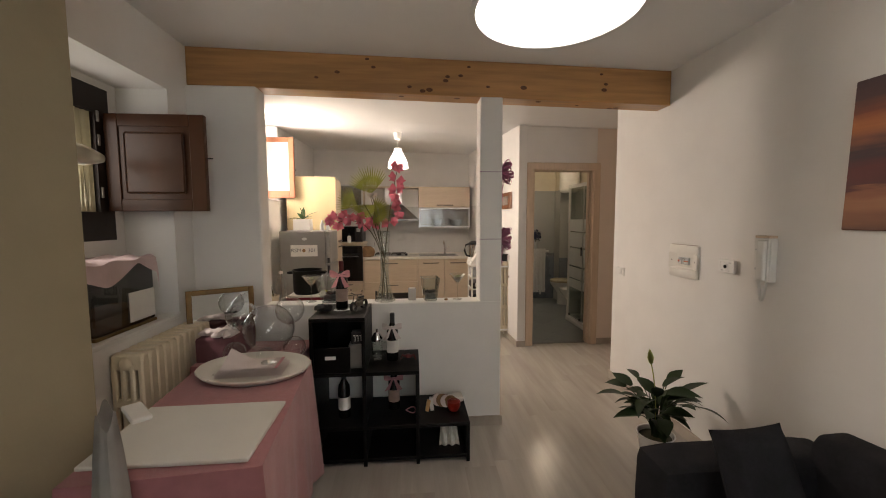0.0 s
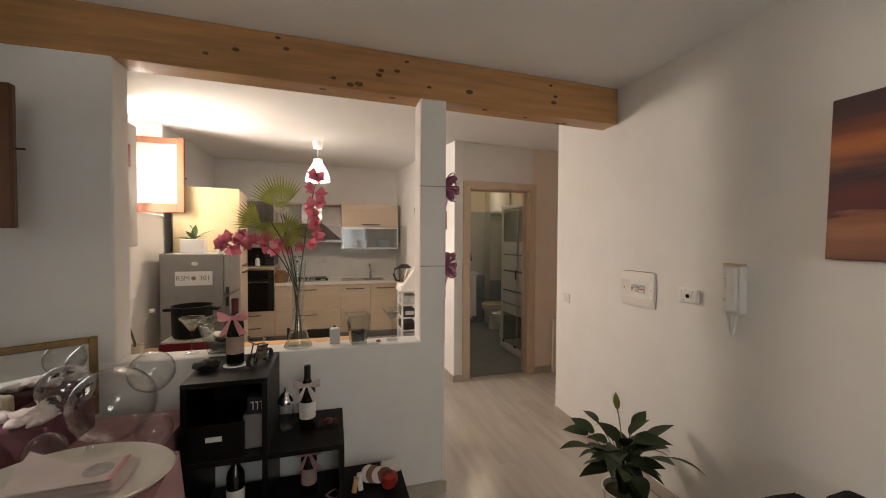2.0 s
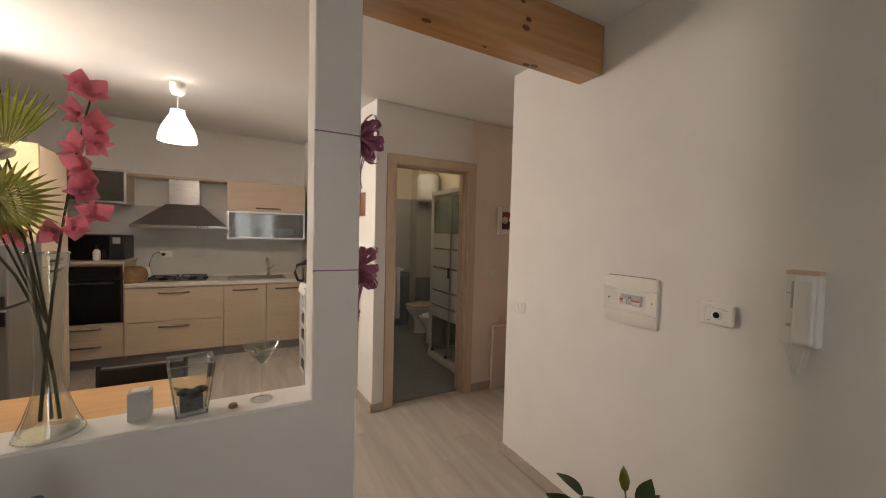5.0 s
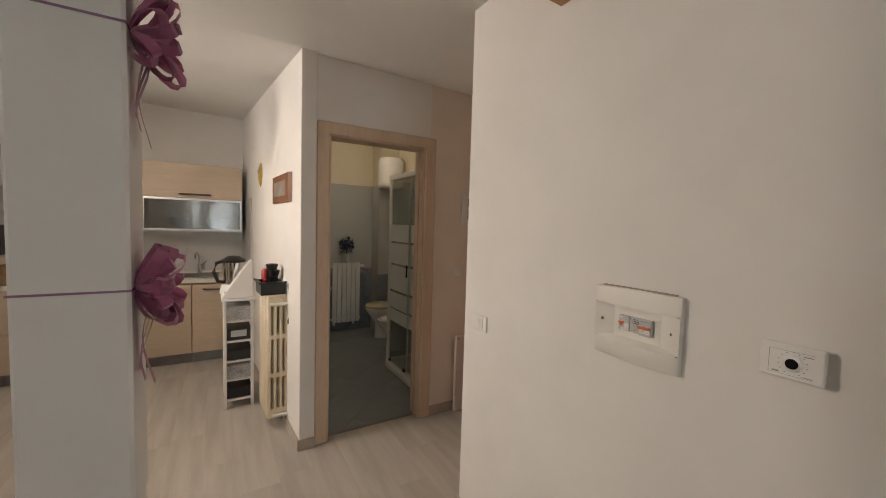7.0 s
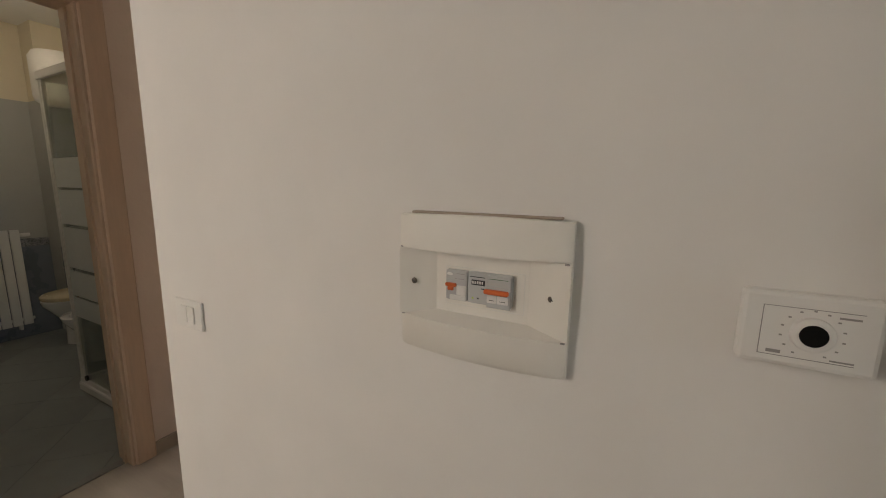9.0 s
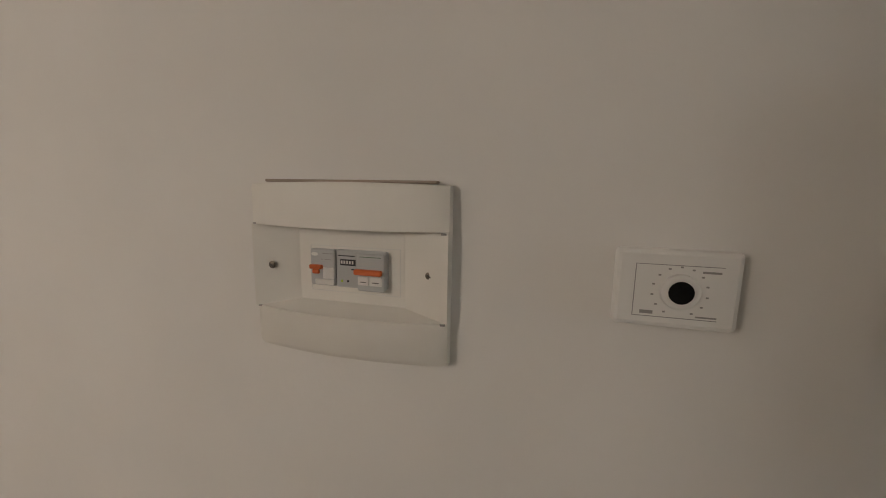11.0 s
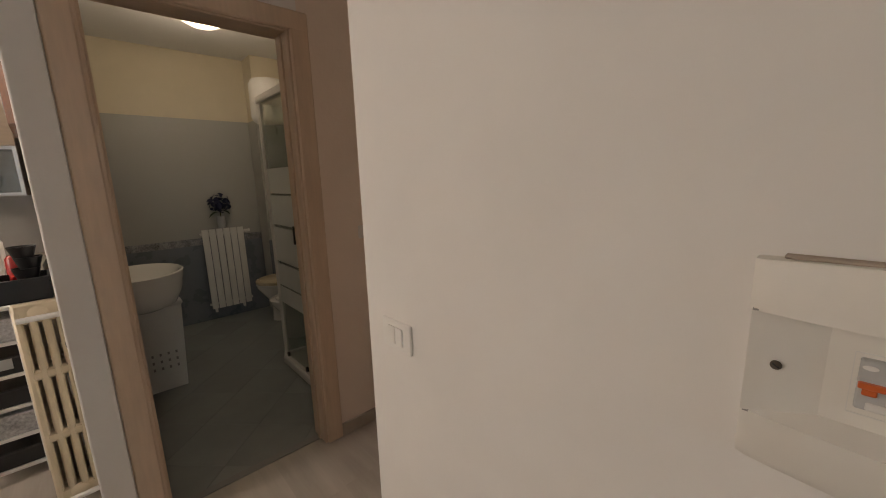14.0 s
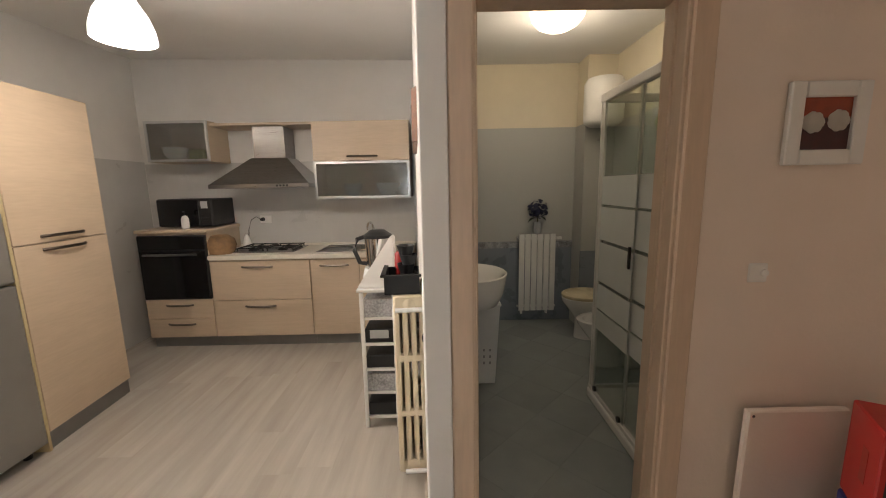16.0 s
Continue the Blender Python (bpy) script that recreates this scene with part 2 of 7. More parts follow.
M_BLUE = mat("blue_printed_card", (0.02, 0.03, 0.16), 0.35, var=0.08, scale=8)
M_CRIMSON = mat("crimson_cloth", (0.20, 0.015, 0.03), 0.8, var=0.15, scale=30, bump=0.3, bscale=300)
M_LEAF = mat("dark_green_leaf", (0.020, 0.042, 0.012), 0.5, spec=0.3, var=0.3, scale=14, rand=0.3)
M_ORCLEAF = mat("orchid_leaf_green", (0.03, 0.07, 0.02), 0.35, var=0.2, scale=14, rand=0.2)
M_PALM = mat("palm_frond_green", (0.36, 0.38, 0.09), 0.5, var=0.3, scale=20, rand=0.3)
M_ORCHID = mat("pink_orchid_petal", (0.72, 0.20, 0.27), 0.6, var=0.25, scale=18, rand=0.3, sheen=0.2)
M_PETALW = mat("white_petal", (0.75, 0.72, 0.65), 0.6, var=0.1, scale=20, rand=0.1)
M_PURPLE = mat("plum_organza_ribbon", (0.46, 0.15, 0.28), 0.45, var=0.25, scale=20, rand=0.2, sheen=0.4)
M_STEM = mat("green_brown_stem", (0.07, 0.065, 0.025), 0.6, var=0.2, scale=20)
M_PINKR = mat("pink_satin_ribbon", (0.70, 0.33, 0.36), 0.35, var=0.1, scale=20, sheen=0.3)
M_PAPER = mat("white_paper", (0.70, 0.68, 0.64), 0.8, var=0.05, scale=12)
M_BOTTLE = mat("dark_wine_glass", (0.006, 0.006, 0.005), 0.06, var=0.0)
M_WINECAP = mat("burgundy_foil_capsule", (0.10, 0.012, 0.012), 0.35, 0.3, var=0.1)
M_GOLD = mat("antique_gold_frame", (0.20, 0.115, 0.035), 0.38, 0.5, var=0.2, scale=30, bump=0.2, bscale=150)
M_MIRROR = mat("mirror_silver", (0.86, 0.87, 0.87), 0.02, 1.0, var=0.0)
M_ORANGE = mat("orange_switch_lever", (0.62, 0.13, 0.03), 0.4, var=0.05)
M_MODGREY = mat("light_grey_module_plastic", (0.48, 0.49, 0.49), 0.45, var=0.03, scale=30)
M_INK2 = mat("grey_print_ink", (0.30, 0.29, 0.28), 0.6, var=0.0)
M_INK = mat("dark_print_ink", (0.03, 0.03, 0.035), 0.6, var=0.0)
M_GREYCLOTH = mat("pale_grey_linen_cover", (0.30, 0.29, 0.28), 0.95, var=0.1, scale=12, bump=0.4, bscale=400)
M_PINKCLOTH = mat("pale_pink_cotton_towel", (0.60, 0.46, 0.45), 0.95, var=0.08, scale=15, bump=0.4, bscale=300)
M_NAPKIN = mat("pink_white_napkin", (0.66, 0.57, 0.55), 0.95, var=0.06, scale=15, bump=0.3, bscale=300)
M_HYDR = mat("dark_blue_hydrangea", (0.025, 0.03, 0.075), 0.7, var=0.3, scale=40, rand=0.4)
M_FRUIT = mat("deep_red_apple", (0.26, 0.02, 0.012), 0.3, var=0.25, scale=14)
M_WICKER = mat("dry_brown_decoration", (0.26, 0.15, 0.07), 0.7, var=0.3, scale=30)
M_PINE = mat("varnished_pine_table", (0.58, 0.34, 0.15), 0.35, var=0.12, scale=8, stretch=(0.4, 5, 1))


def beam_material():
    m = mat("varnished_pine_with_knots", (0.48, 0.25, 0.095), 0.38, var=0.2, scale=7, stretch=(0.35, 5, 5), coat=0.25)
    return m


def glass(name, tint=(0.95, 0.97, 0.96), rough=0.0, rim=0.8, power=4.0, base=0.075):
    m = bpy.data.materials.new(name)
    m.use_nodes = True
    n, l = m.node_tree.nodes, m.node_tree.links
    out = n["Material Output"]
    tr, gl, mx, lw_ = n.new("ShaderNodeBsdfTransparent"), n.new("ShaderNodeBsdfGlossy"), n.new("ShaderNodeMixShader"), n.new("ShaderNodeLayerWeight")
    pw, ma = n.new("ShaderNodeMath"), n.new("ShaderNodeMath")
    tr.inputs[0].default_value = (*tint, 1)
    gl.inputs["Roughness"].default_value = rough + 0.01
    pw.operation, pw.inputs[1].default_value = "POWER", power
    ma.operation, ma.inputs[1].default_value, ma.inputs[2].default_value = "MULTIPLY_ADD", rim, base
    lw_.inputs["Blend"].default_value = 0.5
    l.new(lw_.outputs["Facing"], pw.inputs[0]), l.new(pw.outputs[0], ma.inputs[0]), l.new(ma.outputs[0], mx.inputs[0])
    l.new(tr.outputs[0], mx.inputs[1]), l.new(gl.outputs[0], mx.inputs[2]), l.new(mx.outputs[0], out.inputs[0])
    return m


def glow(name, colour, strength):
    m = bpy.data.materials.new(name)
    m.use_nodes = True
    b = m.node_tree.nodes["Principled BSDF"]
    b.inputs["Base Color"].default_value = (0.8, 0.8, 0.78, 1)
    b.inputs["Emission Color"].default_value, b.inputs["Emission Strength"].default_value = (*colour, 1), strength
    return m


def thin(m, share=0.45):
    """Let light through a petal, leaf or ribbon."""
    n, l = m.node_tree.nodes, m.node_tree.links
    b, out = n["Principled BSDF"], n["Material Output"]
    tl, mx = n.new("ShaderNodeBsdfTranslucent"), n.new("ShaderNodeMixShader")
    src = b.inputs["Base Color"].links[0].from_socket
    l.new(src, tl.inputs[0])
    mx.inputs[0].default_value = share
    l.new(b.outputs[0], mx.inputs[1]), l.new(tl.outputs[0], mx.inputs[2]), l.new(mx.outputs[0], out.inputs[0])


for _m in (M_PALM, M_ORCHID, M_PETALW, M_PURPLE, M_PINKR, M_ORCLEAF):
    thin(_m)
M_GLASS = glass("clear_glass", rim=0.9, power=3.0)
M_BUBBLE = glass("clear_plastic_film", (0.94, 0.95, 0.95), rim=0.95, power=2.6)
M_SHOWERG = glass("clear_shower_glass", (0.86, 0.89, 0.87))
M_GLASSEDGE = glass("bright_glass_edge", (0.85, 0.9, 0.88), rim=0.6, power=1.2, base=0.22)
M_BEAM = beam_material()
M_LAMPG = glow("lit_white_lamp_plastic", (1.0, 0.96, 0.90), 2.6)
M_DIFF = glow("lit_white_diffuser", (1.0, 0.98, 0.95), 4.0)
M_BATHG = glow("lit_warm_lamp_glass", (1.0, 0.80, 0.52), 3.6)
M_SKYCARD = glow("bright_overcast_sky", (0.93, 0.97, 1.0), 6.0)
# emission stands in for daylight on the view outside the living window
M_GREENCARD = glow("glowing_garden_card", (0.88, 0.83, 0.62), 2.4)

# ---- setting ----
CEIL, BACK, XR = 2.555, 6.89, 1.94
ORIGIN = pose(0, 0, 0)


def divider_x(y):
    return 1.30 - 0.067 * (y - 4.2)


TOP = CEIL + 0.10
structure("wall_right", box(XR, -2.5, 0, XR + 0.15, 3.275, TOP, 0.006), M_WALL, "white painted plaster wall beside the sofa", "wall")
# pier in one even olive-beige, darker than the white walls
structure("wall_pier", box(-1.92, -2.5, 0, -1.11, 1.39, TOP), mat("darker_olive_beige_wall", (0.36, 0.31, 0.21), 0.85, var=0.05, scale=5, bump=0.25, bscale=60, spec=0.2), "darker olive-beige wall beside the window niche", "wall")
b = box(-1.92, 2.36, 0, -1.37, 2.548, TOP)
box(-1.92, 2.548, 2.323, -1.37, 2.715, TOP, bm=b)
box(-1.92, 1.39, 0, -1.37, 2.36, 0.91, bm=b)
box(-1.92, 1.39, 2.283, -1.37, 2.36, TOP, bm=b)
box(-1.92, 1.39, 0.91, -1.66, 1.62, 2.283, bm=b)
box(-1.92, 2.29, 0.91, -1.66, 2.36, 2.283, bm=b)
box(-1.92, 1.62, 0.91, -1.66, 2.29, 1.39, bm=b)
box(-1.92, 1.62, 2.24, -1.66, 2.29, 2.283, bm=b)
structure("wall_left", b, M_WALL, "thick white plaster wall with a deep window niche", "wall")
b = box(-1.92, 2.55, 0, 0.709, 2.70, 0.92, 0.006)
box(-1.92, 2.548, 0.912, -0.93, 2.70, 2.376, 0.012, bm=b, seg=2)
box(-1.92, 2.715, 2.32, -1.37, 2.72, TOP, bm=b)
box(0.556, 2.552, 0.912, 0.712, 2.705, 2.341, 0.006, bm=b)
structure("wall_half", b, M_WALL, "white half wall with a wide serving opening and a post", "wall")
structure("wall_divider", prism([(1.30, 4.205), (1.397, 4.205), (1.397, 4.33), (1.26, BACK), (divider_x(BACK), BACK)], 0, 2.78, bevel=0.006), M_WALL, "white wall between kitchen and bathroom", "wall")
structure("wall_back", box(-2.2, BACK, 0, 4.2, BACK + 0.15, 2.85), M_WALL, "white painted wall behind the kitchen units", "wall")
# rear wall is out of view; its window is assumed, to carry the fill
b = box(-2.2, -2.65, 0, 0.20, -2.5, TOP)
box(1.30, -2.65, 0, 4.2, -2.5, TOP, bm=b)
box(0.20, -2.65, 0, 1.30, -2.5, 1.0, bm=b)
box(0.20, -2.65, 2.10, 1.30, -2.5, TOP, bm=b)
structure("wall_rear_living", b, M_WALL, "white painted living room wall with an assumed unseen window", "wall")
rw = tagged(new("window_rear_assumed"), "assumed unseen window in the rear wall, added for fill light", "window", kind="structure")
part("pane", box(0.21, -2.60, 1.01, 1.29, -2.595, 2.09), M_GLASS, rw, "clear pane").visible_shadow = False
tagged(finish("backdrop_rear_fill", box(-1.5, -4.05, 0.2, 3.0, -4.0, 3.6), M_SKYCARD), "glowing sky card outside the assumed rear window", "backdrop", kind="structure")
b = box(1.397, 4.225, 2.10, 2.235, 4.33, 2.75)
structure("wall_bath", b, M_WALL, "white corridor wall with the bathroom doorway", "wall")
# corridor walls carry the warm bounce in their colour
structure("wall_corridor_bath", box(2.235, 4.225, 0, 4.2, 4.33, 2.75), M_WARMW, "corridor wall beside the doorway, warm light put into its colour", "wall")
structure("wall_corridor", box(XR + 0.15, 3.14, 0, 4.2, 3.275, TOP), M_WARMW, "corridor side wall, coloured for warm light", "wall")
structure("wall_corridor_end", box(3.35, 3.275, 0, 3.5, 4.225, TOP), M_WARMW, "unseen corridor end wall, coloured for warm light", "wall")
b = box(3.05, 4.33, 2.03, 3.2, BACK, 2.75)
structure("wall_bath_right", b, M_CREAMW, "cream upper part of the bathroom wall", "wall")
structure("wall_bath_tiles_right", box(3.04, 4.33, 0, 3.2, BACK, 2.03), M_BTILE, "grey tiled bathroom wall", "wall")
structure("wall_bath_pilaster", box(2.76, 6.62, 0, 3.04, BACK, 2.03), M_BTILE, "grey tiled pipe box in the corner", "wall")
structure("wall_bath_pilaster_top", box(2.77, 6.63, 2.03, 3.05, BACK, 2.75), M_CREAMW, "cream painted pipe box in the corner", "wall")
structure("wall_bath_upper_back", box(1.25, BACK - 0.011, 2.031, 2.768, BACK - 0.001, 2.64), M_CREAMW, "cream painted upper bathroom wall", "wall")
structure("wall_bath_tiles_back", box(1.25, BACK - 0.012, 0.87, 2.76, BACK - 0.001, 2.03), M_BTILE, "pale grey wall tiles behind the radiator", "wall")
structure("wall_bath_tiles_low", box(1.25, BACK - 0.013, 0, 2.76, BACK - 0.001, 0.80), M_BTILE2, "blue-grey lower wall tiles", "wall")
structure("trim_bath_border", box(1.25, BACK - 0.015, 0.80, 2.76, BACK - 0.001, 0.87), mat("mosaic_border", (0.32, 0.33, 0.35), 0.35, var=0.45, scale=90), "patterned tile border strip", "trim")
structure("trim_pilaster_low", box(2.752, 6.612, 0, 3.03, 6.62, 0.80), M_BTILE2, "blue-grey lower tiles on the pipe box", "trim")
structure("wall_bath_tiles_left", prism([(1.413, 4.36), (1.424, 4.36), (1.278, BACK - 0.02), (1.266, BACK - 0.02)], 0, 2.03), M_BTILE, "grey tiles on the bathroom wall", "wall")
# ceilings
structure("ceiling_living", lean(box(-2.2, -2.65, CEIL, 4.2, 4.33, CEIL + 0.12)), M_CEIL, "white plaster ceiling", "ceiling")
b = bmesh.new()
v = [b.verts.new(p) for p in ((-2.2, 4.20, CEIL - 0.0005), (1.42, 4.20, CEIL - 0.0005), (1.42, 7.05, 2.69), (-2.2, 7.05, 2.69), (-2.2, 4.20, 2.9), (1.42, 4.20, 2.9), (1.42, 7.05, 2.9), (-2.2, 7.05, 2.9))]
for q in ((0, 1, 2, 3), (4, 5, 6, 7), (0, 1, 5, 4), (1, 2, 6, 5), (2, 3, 7, 6), (3, 0, 4, 7)):
    b.faces.new([v[k] for k in q])
structure("ceiling_kitchen", lean(b), M_CEIL, "white plaster kitchen ceiling rising to the rear", "ceiling")
structure("ceiling_bath", box(1.30, 4.33, 2.64, 3.3, 7.05, 2.8), M_CEIL, "white plaster bathroom ceiling", "ceiling")
# kitchen side wall with a small high window
b = prism([(-1.50, 2.70), (-1.53, 3.95), (-1.95, 3.95), (-1.95, 2.70)], 0, 2.78)
prism([(-1.57, 4.83), (-1.66, BACK), (-1.95, BACK), (-1.95, 4.83)], 0, 2.78, bm=b)
prism([(-1.53, 3.95), (-1.57, 4.83), (-1.95, 4.83), (-1.95, 3.95)], 0, 1.73, bm=b)
structure("wall_kitchen_left", b, M_WALL, "white kitchen wall with a small high window niche", "wall")
structure("wall_splash_left", prism([(-1.60, 5.55), (-1.585, 5.55), (-1.645, BACK - 0.01), (-1.66, BACK - 0.01)], 0, 1.76), M_SPLASH, "grey washable wall panel beside the cooker", "wall")
structure("wall_splash_back", box(-1.64, BACK - 0.012, 0.0, 1.12, BACK - 0.001, 1.74), M_SPLASH, "grey washable backsplash behind the hob", "wall")
structure("wall_splash_right", prism([(divider_x(6.2) - 0.011, 6.2), (divider_x(6.2) - 0.001, 6.2), (divider_x(6.87) - 0.001, 6.87), (divider_x(6.87) - 0.011, 6.87)], 0, 1.74), M_SPLASH, "grey washable panel beside the sink", "wall")


# beam with knots
beam = structure("ceiling_beam", lean(box(-1.368, 2.562, 2.314, XR - 0.002, 2.712, CEIL - 0.001, 0.004)), M_BEAM, "varnished honey pine beam with dark knots", "beam")
M_KNOT = mat("dark_pine_knot", (0.15, 0.055, 0.020), 0.4, var=0.3, scale=60)
rk = random.Random(4)
for k in range(24):
    kx, kz = rk.uniform(-1.3, 1.88), rk.uniform(2.33, 2.53)
    if k < 7:
        kx, kz = ((0.33, 2.44), (0.42, 2.45), (0.40, 2.40), (0.61, 2.385), (0.86, 2.39), (0.98, 2.52), (1.44, 2.40))[k]
    r = rk.uniform(0.010, 0.020)
    kb = lathe([(0, 0.0025), (r * 0.8, 0.0022), (r, -0.002)], 10)
    kb.transform(Matrix.Translation((kx, 2.562, kz)) @ Matrix.Rotation(radians(90), 4, "X") @ Matrix.Diagonal((1.35, 0.8, 1, 1)))
    if k % 3 == 2:
        kb.transform(Matrix.Translation((kx, rk.uniform(2.59, 2.69), 2.314)) @ Matrix.Rotation(radians(90), 4, "X") @ Matrix.Translation((-kx, -2.562, -kz)))
    part("knot", lean(kb), M_KNOT, beam)

# bathroom doorway
door = tagged(new("door_frame"), "beige wood-effect door lining and casing, no leaf", "door frame", kind="structure")
part("casing_jamb", box(1.399, 4.207, 0, 1.482, 4.2245, 2.15, 0.006), M_CASE, door)
part("casing_jamb", box(2.19, 4.207, 0, 2.276, 4.2245, 2.15, 0.006), M_CASE, door)
part("casing_head", box(1.399, 4.206, 2.07, 2.276, 4.2243, 2.152, 0.006), M_CASE, door)
part("lining", box(1.398, 4.222, 0, 1.494, 4.36, 2.10, 0.004), M_CASE, door)
part("lining", box(2.178, 4.222, 0, 2.233, 4.36, 2.10, 0.004), M_CASE, door)
part("lining_head", box(1.494, 4.222, 2.062, 2.178, 4.36, 2.10, 0.004), M_CASE, door)
part("stop_bead", box(1.493, 4.28, 0, 1.503, 4.30, 2.06), M_CASE, door)
part("stop_bead", box(2.169, 4.28, 0, 2.179, 4.30, 2.06), M_CASE, door)
part("threshold", box(1.49, 4.285, 0.0, 2.182, 4.325, 0.006), M_PLINTH, door, "dark metal threshold strip")


# skirting boards
def skirting(outline):
    structure("baseboard", prism(outline, 0, 0.07), M_SKIRT, "pale oak skirting board along the wall", "baseboard")


skirting([(XR - 0.012, -2.4), (XR, -2.4), (XR, 3.277), (XR + 0.15, 3.277), (XR + 0.15, 3.289), (XR - 0.012, 3.289)])
skirting([(2.277, 4.213), (3.35, 4.213), (3.35, 4.225), (2.277, 4.225)])
skirting([(1.288, 4.193), (1.397, 4.193), (1.397, 4.205), (1.30, 4.205), (1.27, 4.65), (1.258, 4.65)])
skirting([(0.43, 2.539), (0.721, 2.539), (0.721, 2.712), (0.710, 2.712), (0.710, 2.55), (0.43, 2.55)])

# ---- kitchen ----

def bow_handle(parent, x0, x1, y, z, m=None, material=None):
    """A flat arched pull along x, standing off the plane y towards -y."""
    c, h = (x0 + x1) / 2, (x1 - x0) / 2
    b = tube([(c + h * u / 6, y - 0.028 * (1 - (u / 6) ** 4), z) for u in range(-6, 7)], 0.0095, 6)
    if m:
        b.transform(m)
    return part("handle", b, material or M_DARKSTEEL, parent, "bowed bronze-grey metal handle", True)


# base units
def base_unit(x0, x1, label, fronts, side=False):
    u = thing("base_cabinet", ORIGIN, label, "kitchen cabinet", "kitchen base units")
    part("body", box(x0 + 0.001, 6.312, 0.11, x1 - 0.001, 6.87, 0.838), M_OAK, u)
    for z0, z1, hx0, hx1 in fronts:
        f = part("drawer_front" if z1 - z0 < 0.5 else "door", box(x0 + 0.002, 6.29, z0, x1 - 0.002, 6.311, z1, 0.002), M_OAKH, u)
        bow_handle(f, hx0, hx1, 6.289, z1 - 0.055)
    part("plinth", box(x0, 6.345, 0, x1, 6.36, 0.108), M_PLINTH, u, "grey aluminium plinth")
    return u


base_unit(-0.745, 0.165, "light oak base cabinet with two wide drawers", [(0.112, 0.455, -0.45, -0.17), (0.46, 0.826, -0.45, -0.17)])
base_unit(0.168, 0.615, "light oak base cabinet with one door under the sink", [(0.112, 0.826, 0.26, 0.52)])
base_unit(0.618, 1.10, "light oak base cabinet with one door in the corner", [(0.112, 0.826, 0.72, 0.99)])
# worktop with a sink cut-out
wt = thing("worktop", ORIGIN, "cream laminate worktop on the light oak base cabinets", "worktop")
part("top_board", box(-0.743, 6.268, 0.84, 0.20, 6.876, 0.88, 0.004), M_TOP, wt)
b = box(0.20, 6.268, 0.84, 1.108, 6.38, 0.88, 0.003)
box(0.20, 6.80, 0.84, 1.10, 6.876, 0.88, 0.003, bm=b)
box(0.86, 6.38, 0.84, 1.105, 6.80, 0.88, 0.003, bm=b)
part("sink_surround", b, M_TOP, wt)
part("upstand", box(-0.743, 6.855, 0.88, 1.10, 6.877, 0.90), M_TOP, wt)
sink = thing("sink", ORIGIN, "stainless steel inset sink with a drainer", "sink")
b = box(0.20, 6.38, 0.876, 0.86, 6.40, 0.884)
box(0.20, 6.78, 0.876, 0.86, 6.80, 0.884, bm=b)
box(0.20, 6.40, 0.876, 0.22, 6.78, 0.884, bm=b)
box(0.84, 6.40, 0.876, 0.86, 6.78, 0.884, bm=b)
box(0.50, 6.40, 0.868, 0.53, 6.78, 0.880, bm=b)
part("rim", b, M_STEEL, sink)
b = box(0.53, 6.40, 0.72, 0.84, 6.78, 0.725)
for q in ((0.53, 6.40, 0.535, 6.78), (0.835, 6.40, 0.84, 6.78), (0.53, 6.40, 0.84, 6.405), (0.53, 6.775, 0.84, 6.78)):
    box(q[0], q[1], 0.72, q[2], q[3], 0.876, bm=b)
part("bowl", b, M_STEEL, sink)
b = box(0.22, 6.40, 0.862, 0.50, 6.78, 0.866)
for k in range(9):
    box(0.235 + 0.03 * k, 6.42, 0.866, 0.247 + 0.03 * k, 6.76, 0.870, bm=b)
part("drainer", b, M_STEEL, sink)
tap = thing("tap", pose(0.67, 6.81, 0.884), "chrome swan-neck kitchen tap behind the sink", "tap")
part("body", lathe([(0, 0), (0.026, 0), (0.026, 0.012), (0.018, 0.02), (0.018, 0.10), (0, 0.10)], 16), M_CHROME, tap, smooth=True)
part("spout", tube([(0, 0, 0.09), (0, 0, 0.17), (-0.01, -0.02, 0.215), (-0.02, -0.06, 0.235), (-0.03, -0.11, 0.222), (-0.035, -0.14, 0.19), (-0.036, -0.145, 0.165)], 0.011, 10), M_CHROME, tap, smooth=True)
part("lever", tube([(0.015, 0, 0.085), (0.05, -0.015, 0.11), (0.075, -0.02, 0.14)], 0.007, 8), M_CHROME, tap, smooth=True)
# hob
hob = thing("gas_hob", pose(-0.30, 6.60, 0.881), "black four-burner gas hob with cast-iron grates", "hob")
part("tray", box(-0.29, -0.20, 0, 0.29, 0.21, 0.008, 0.003), M_STEEL, hob)
for gx in (-0.14, 0.14):
    g = bmesh.new()
    for k in range(3):
        tube([(gx - 0.12, -0.15 + 0.15 * k, 0.035), (gx + 0.12, -0.15 + 0.15 * k, 0.035)], 0.006, 6, bm=g)
        tube([(gx - 0.12 + 0.12 * k, -0.17, 0.035), (gx - 0.12 + 0.12 * k, 0.17, 0.035)], 0.006, 6, bm=g)
    for sx in (-1, 1):
        for sy in (-1, 1):
            tube([(gx + sx * 0.12, sy * 0.15, 0.006), (gx + sx * 0.12, sy * 0.15, 0.037)], 0.006, 6, bm=g)
    part("grate", g, M_IRON, hob)
    for sy in (-1, 1):
        part("burner", lathe([(0, 0.006), (0.045, 0.006), (0.045, 0.016), (0.034, 0.018), (0.034, 0.026), (0, 0.026)], 16, m=pose(gx, sy * 0.085, 0)), M_IRON, hob)
for k in range(4):
    part("knob", lathe([(0, 0.006), (0.016, 0.006), (0.014, 0.03), (0, 0.03)], 12, m=pose(0.275 - 0.0, -0.15 + 0.06 * k, 0)), M_BLKPLAST, hob)
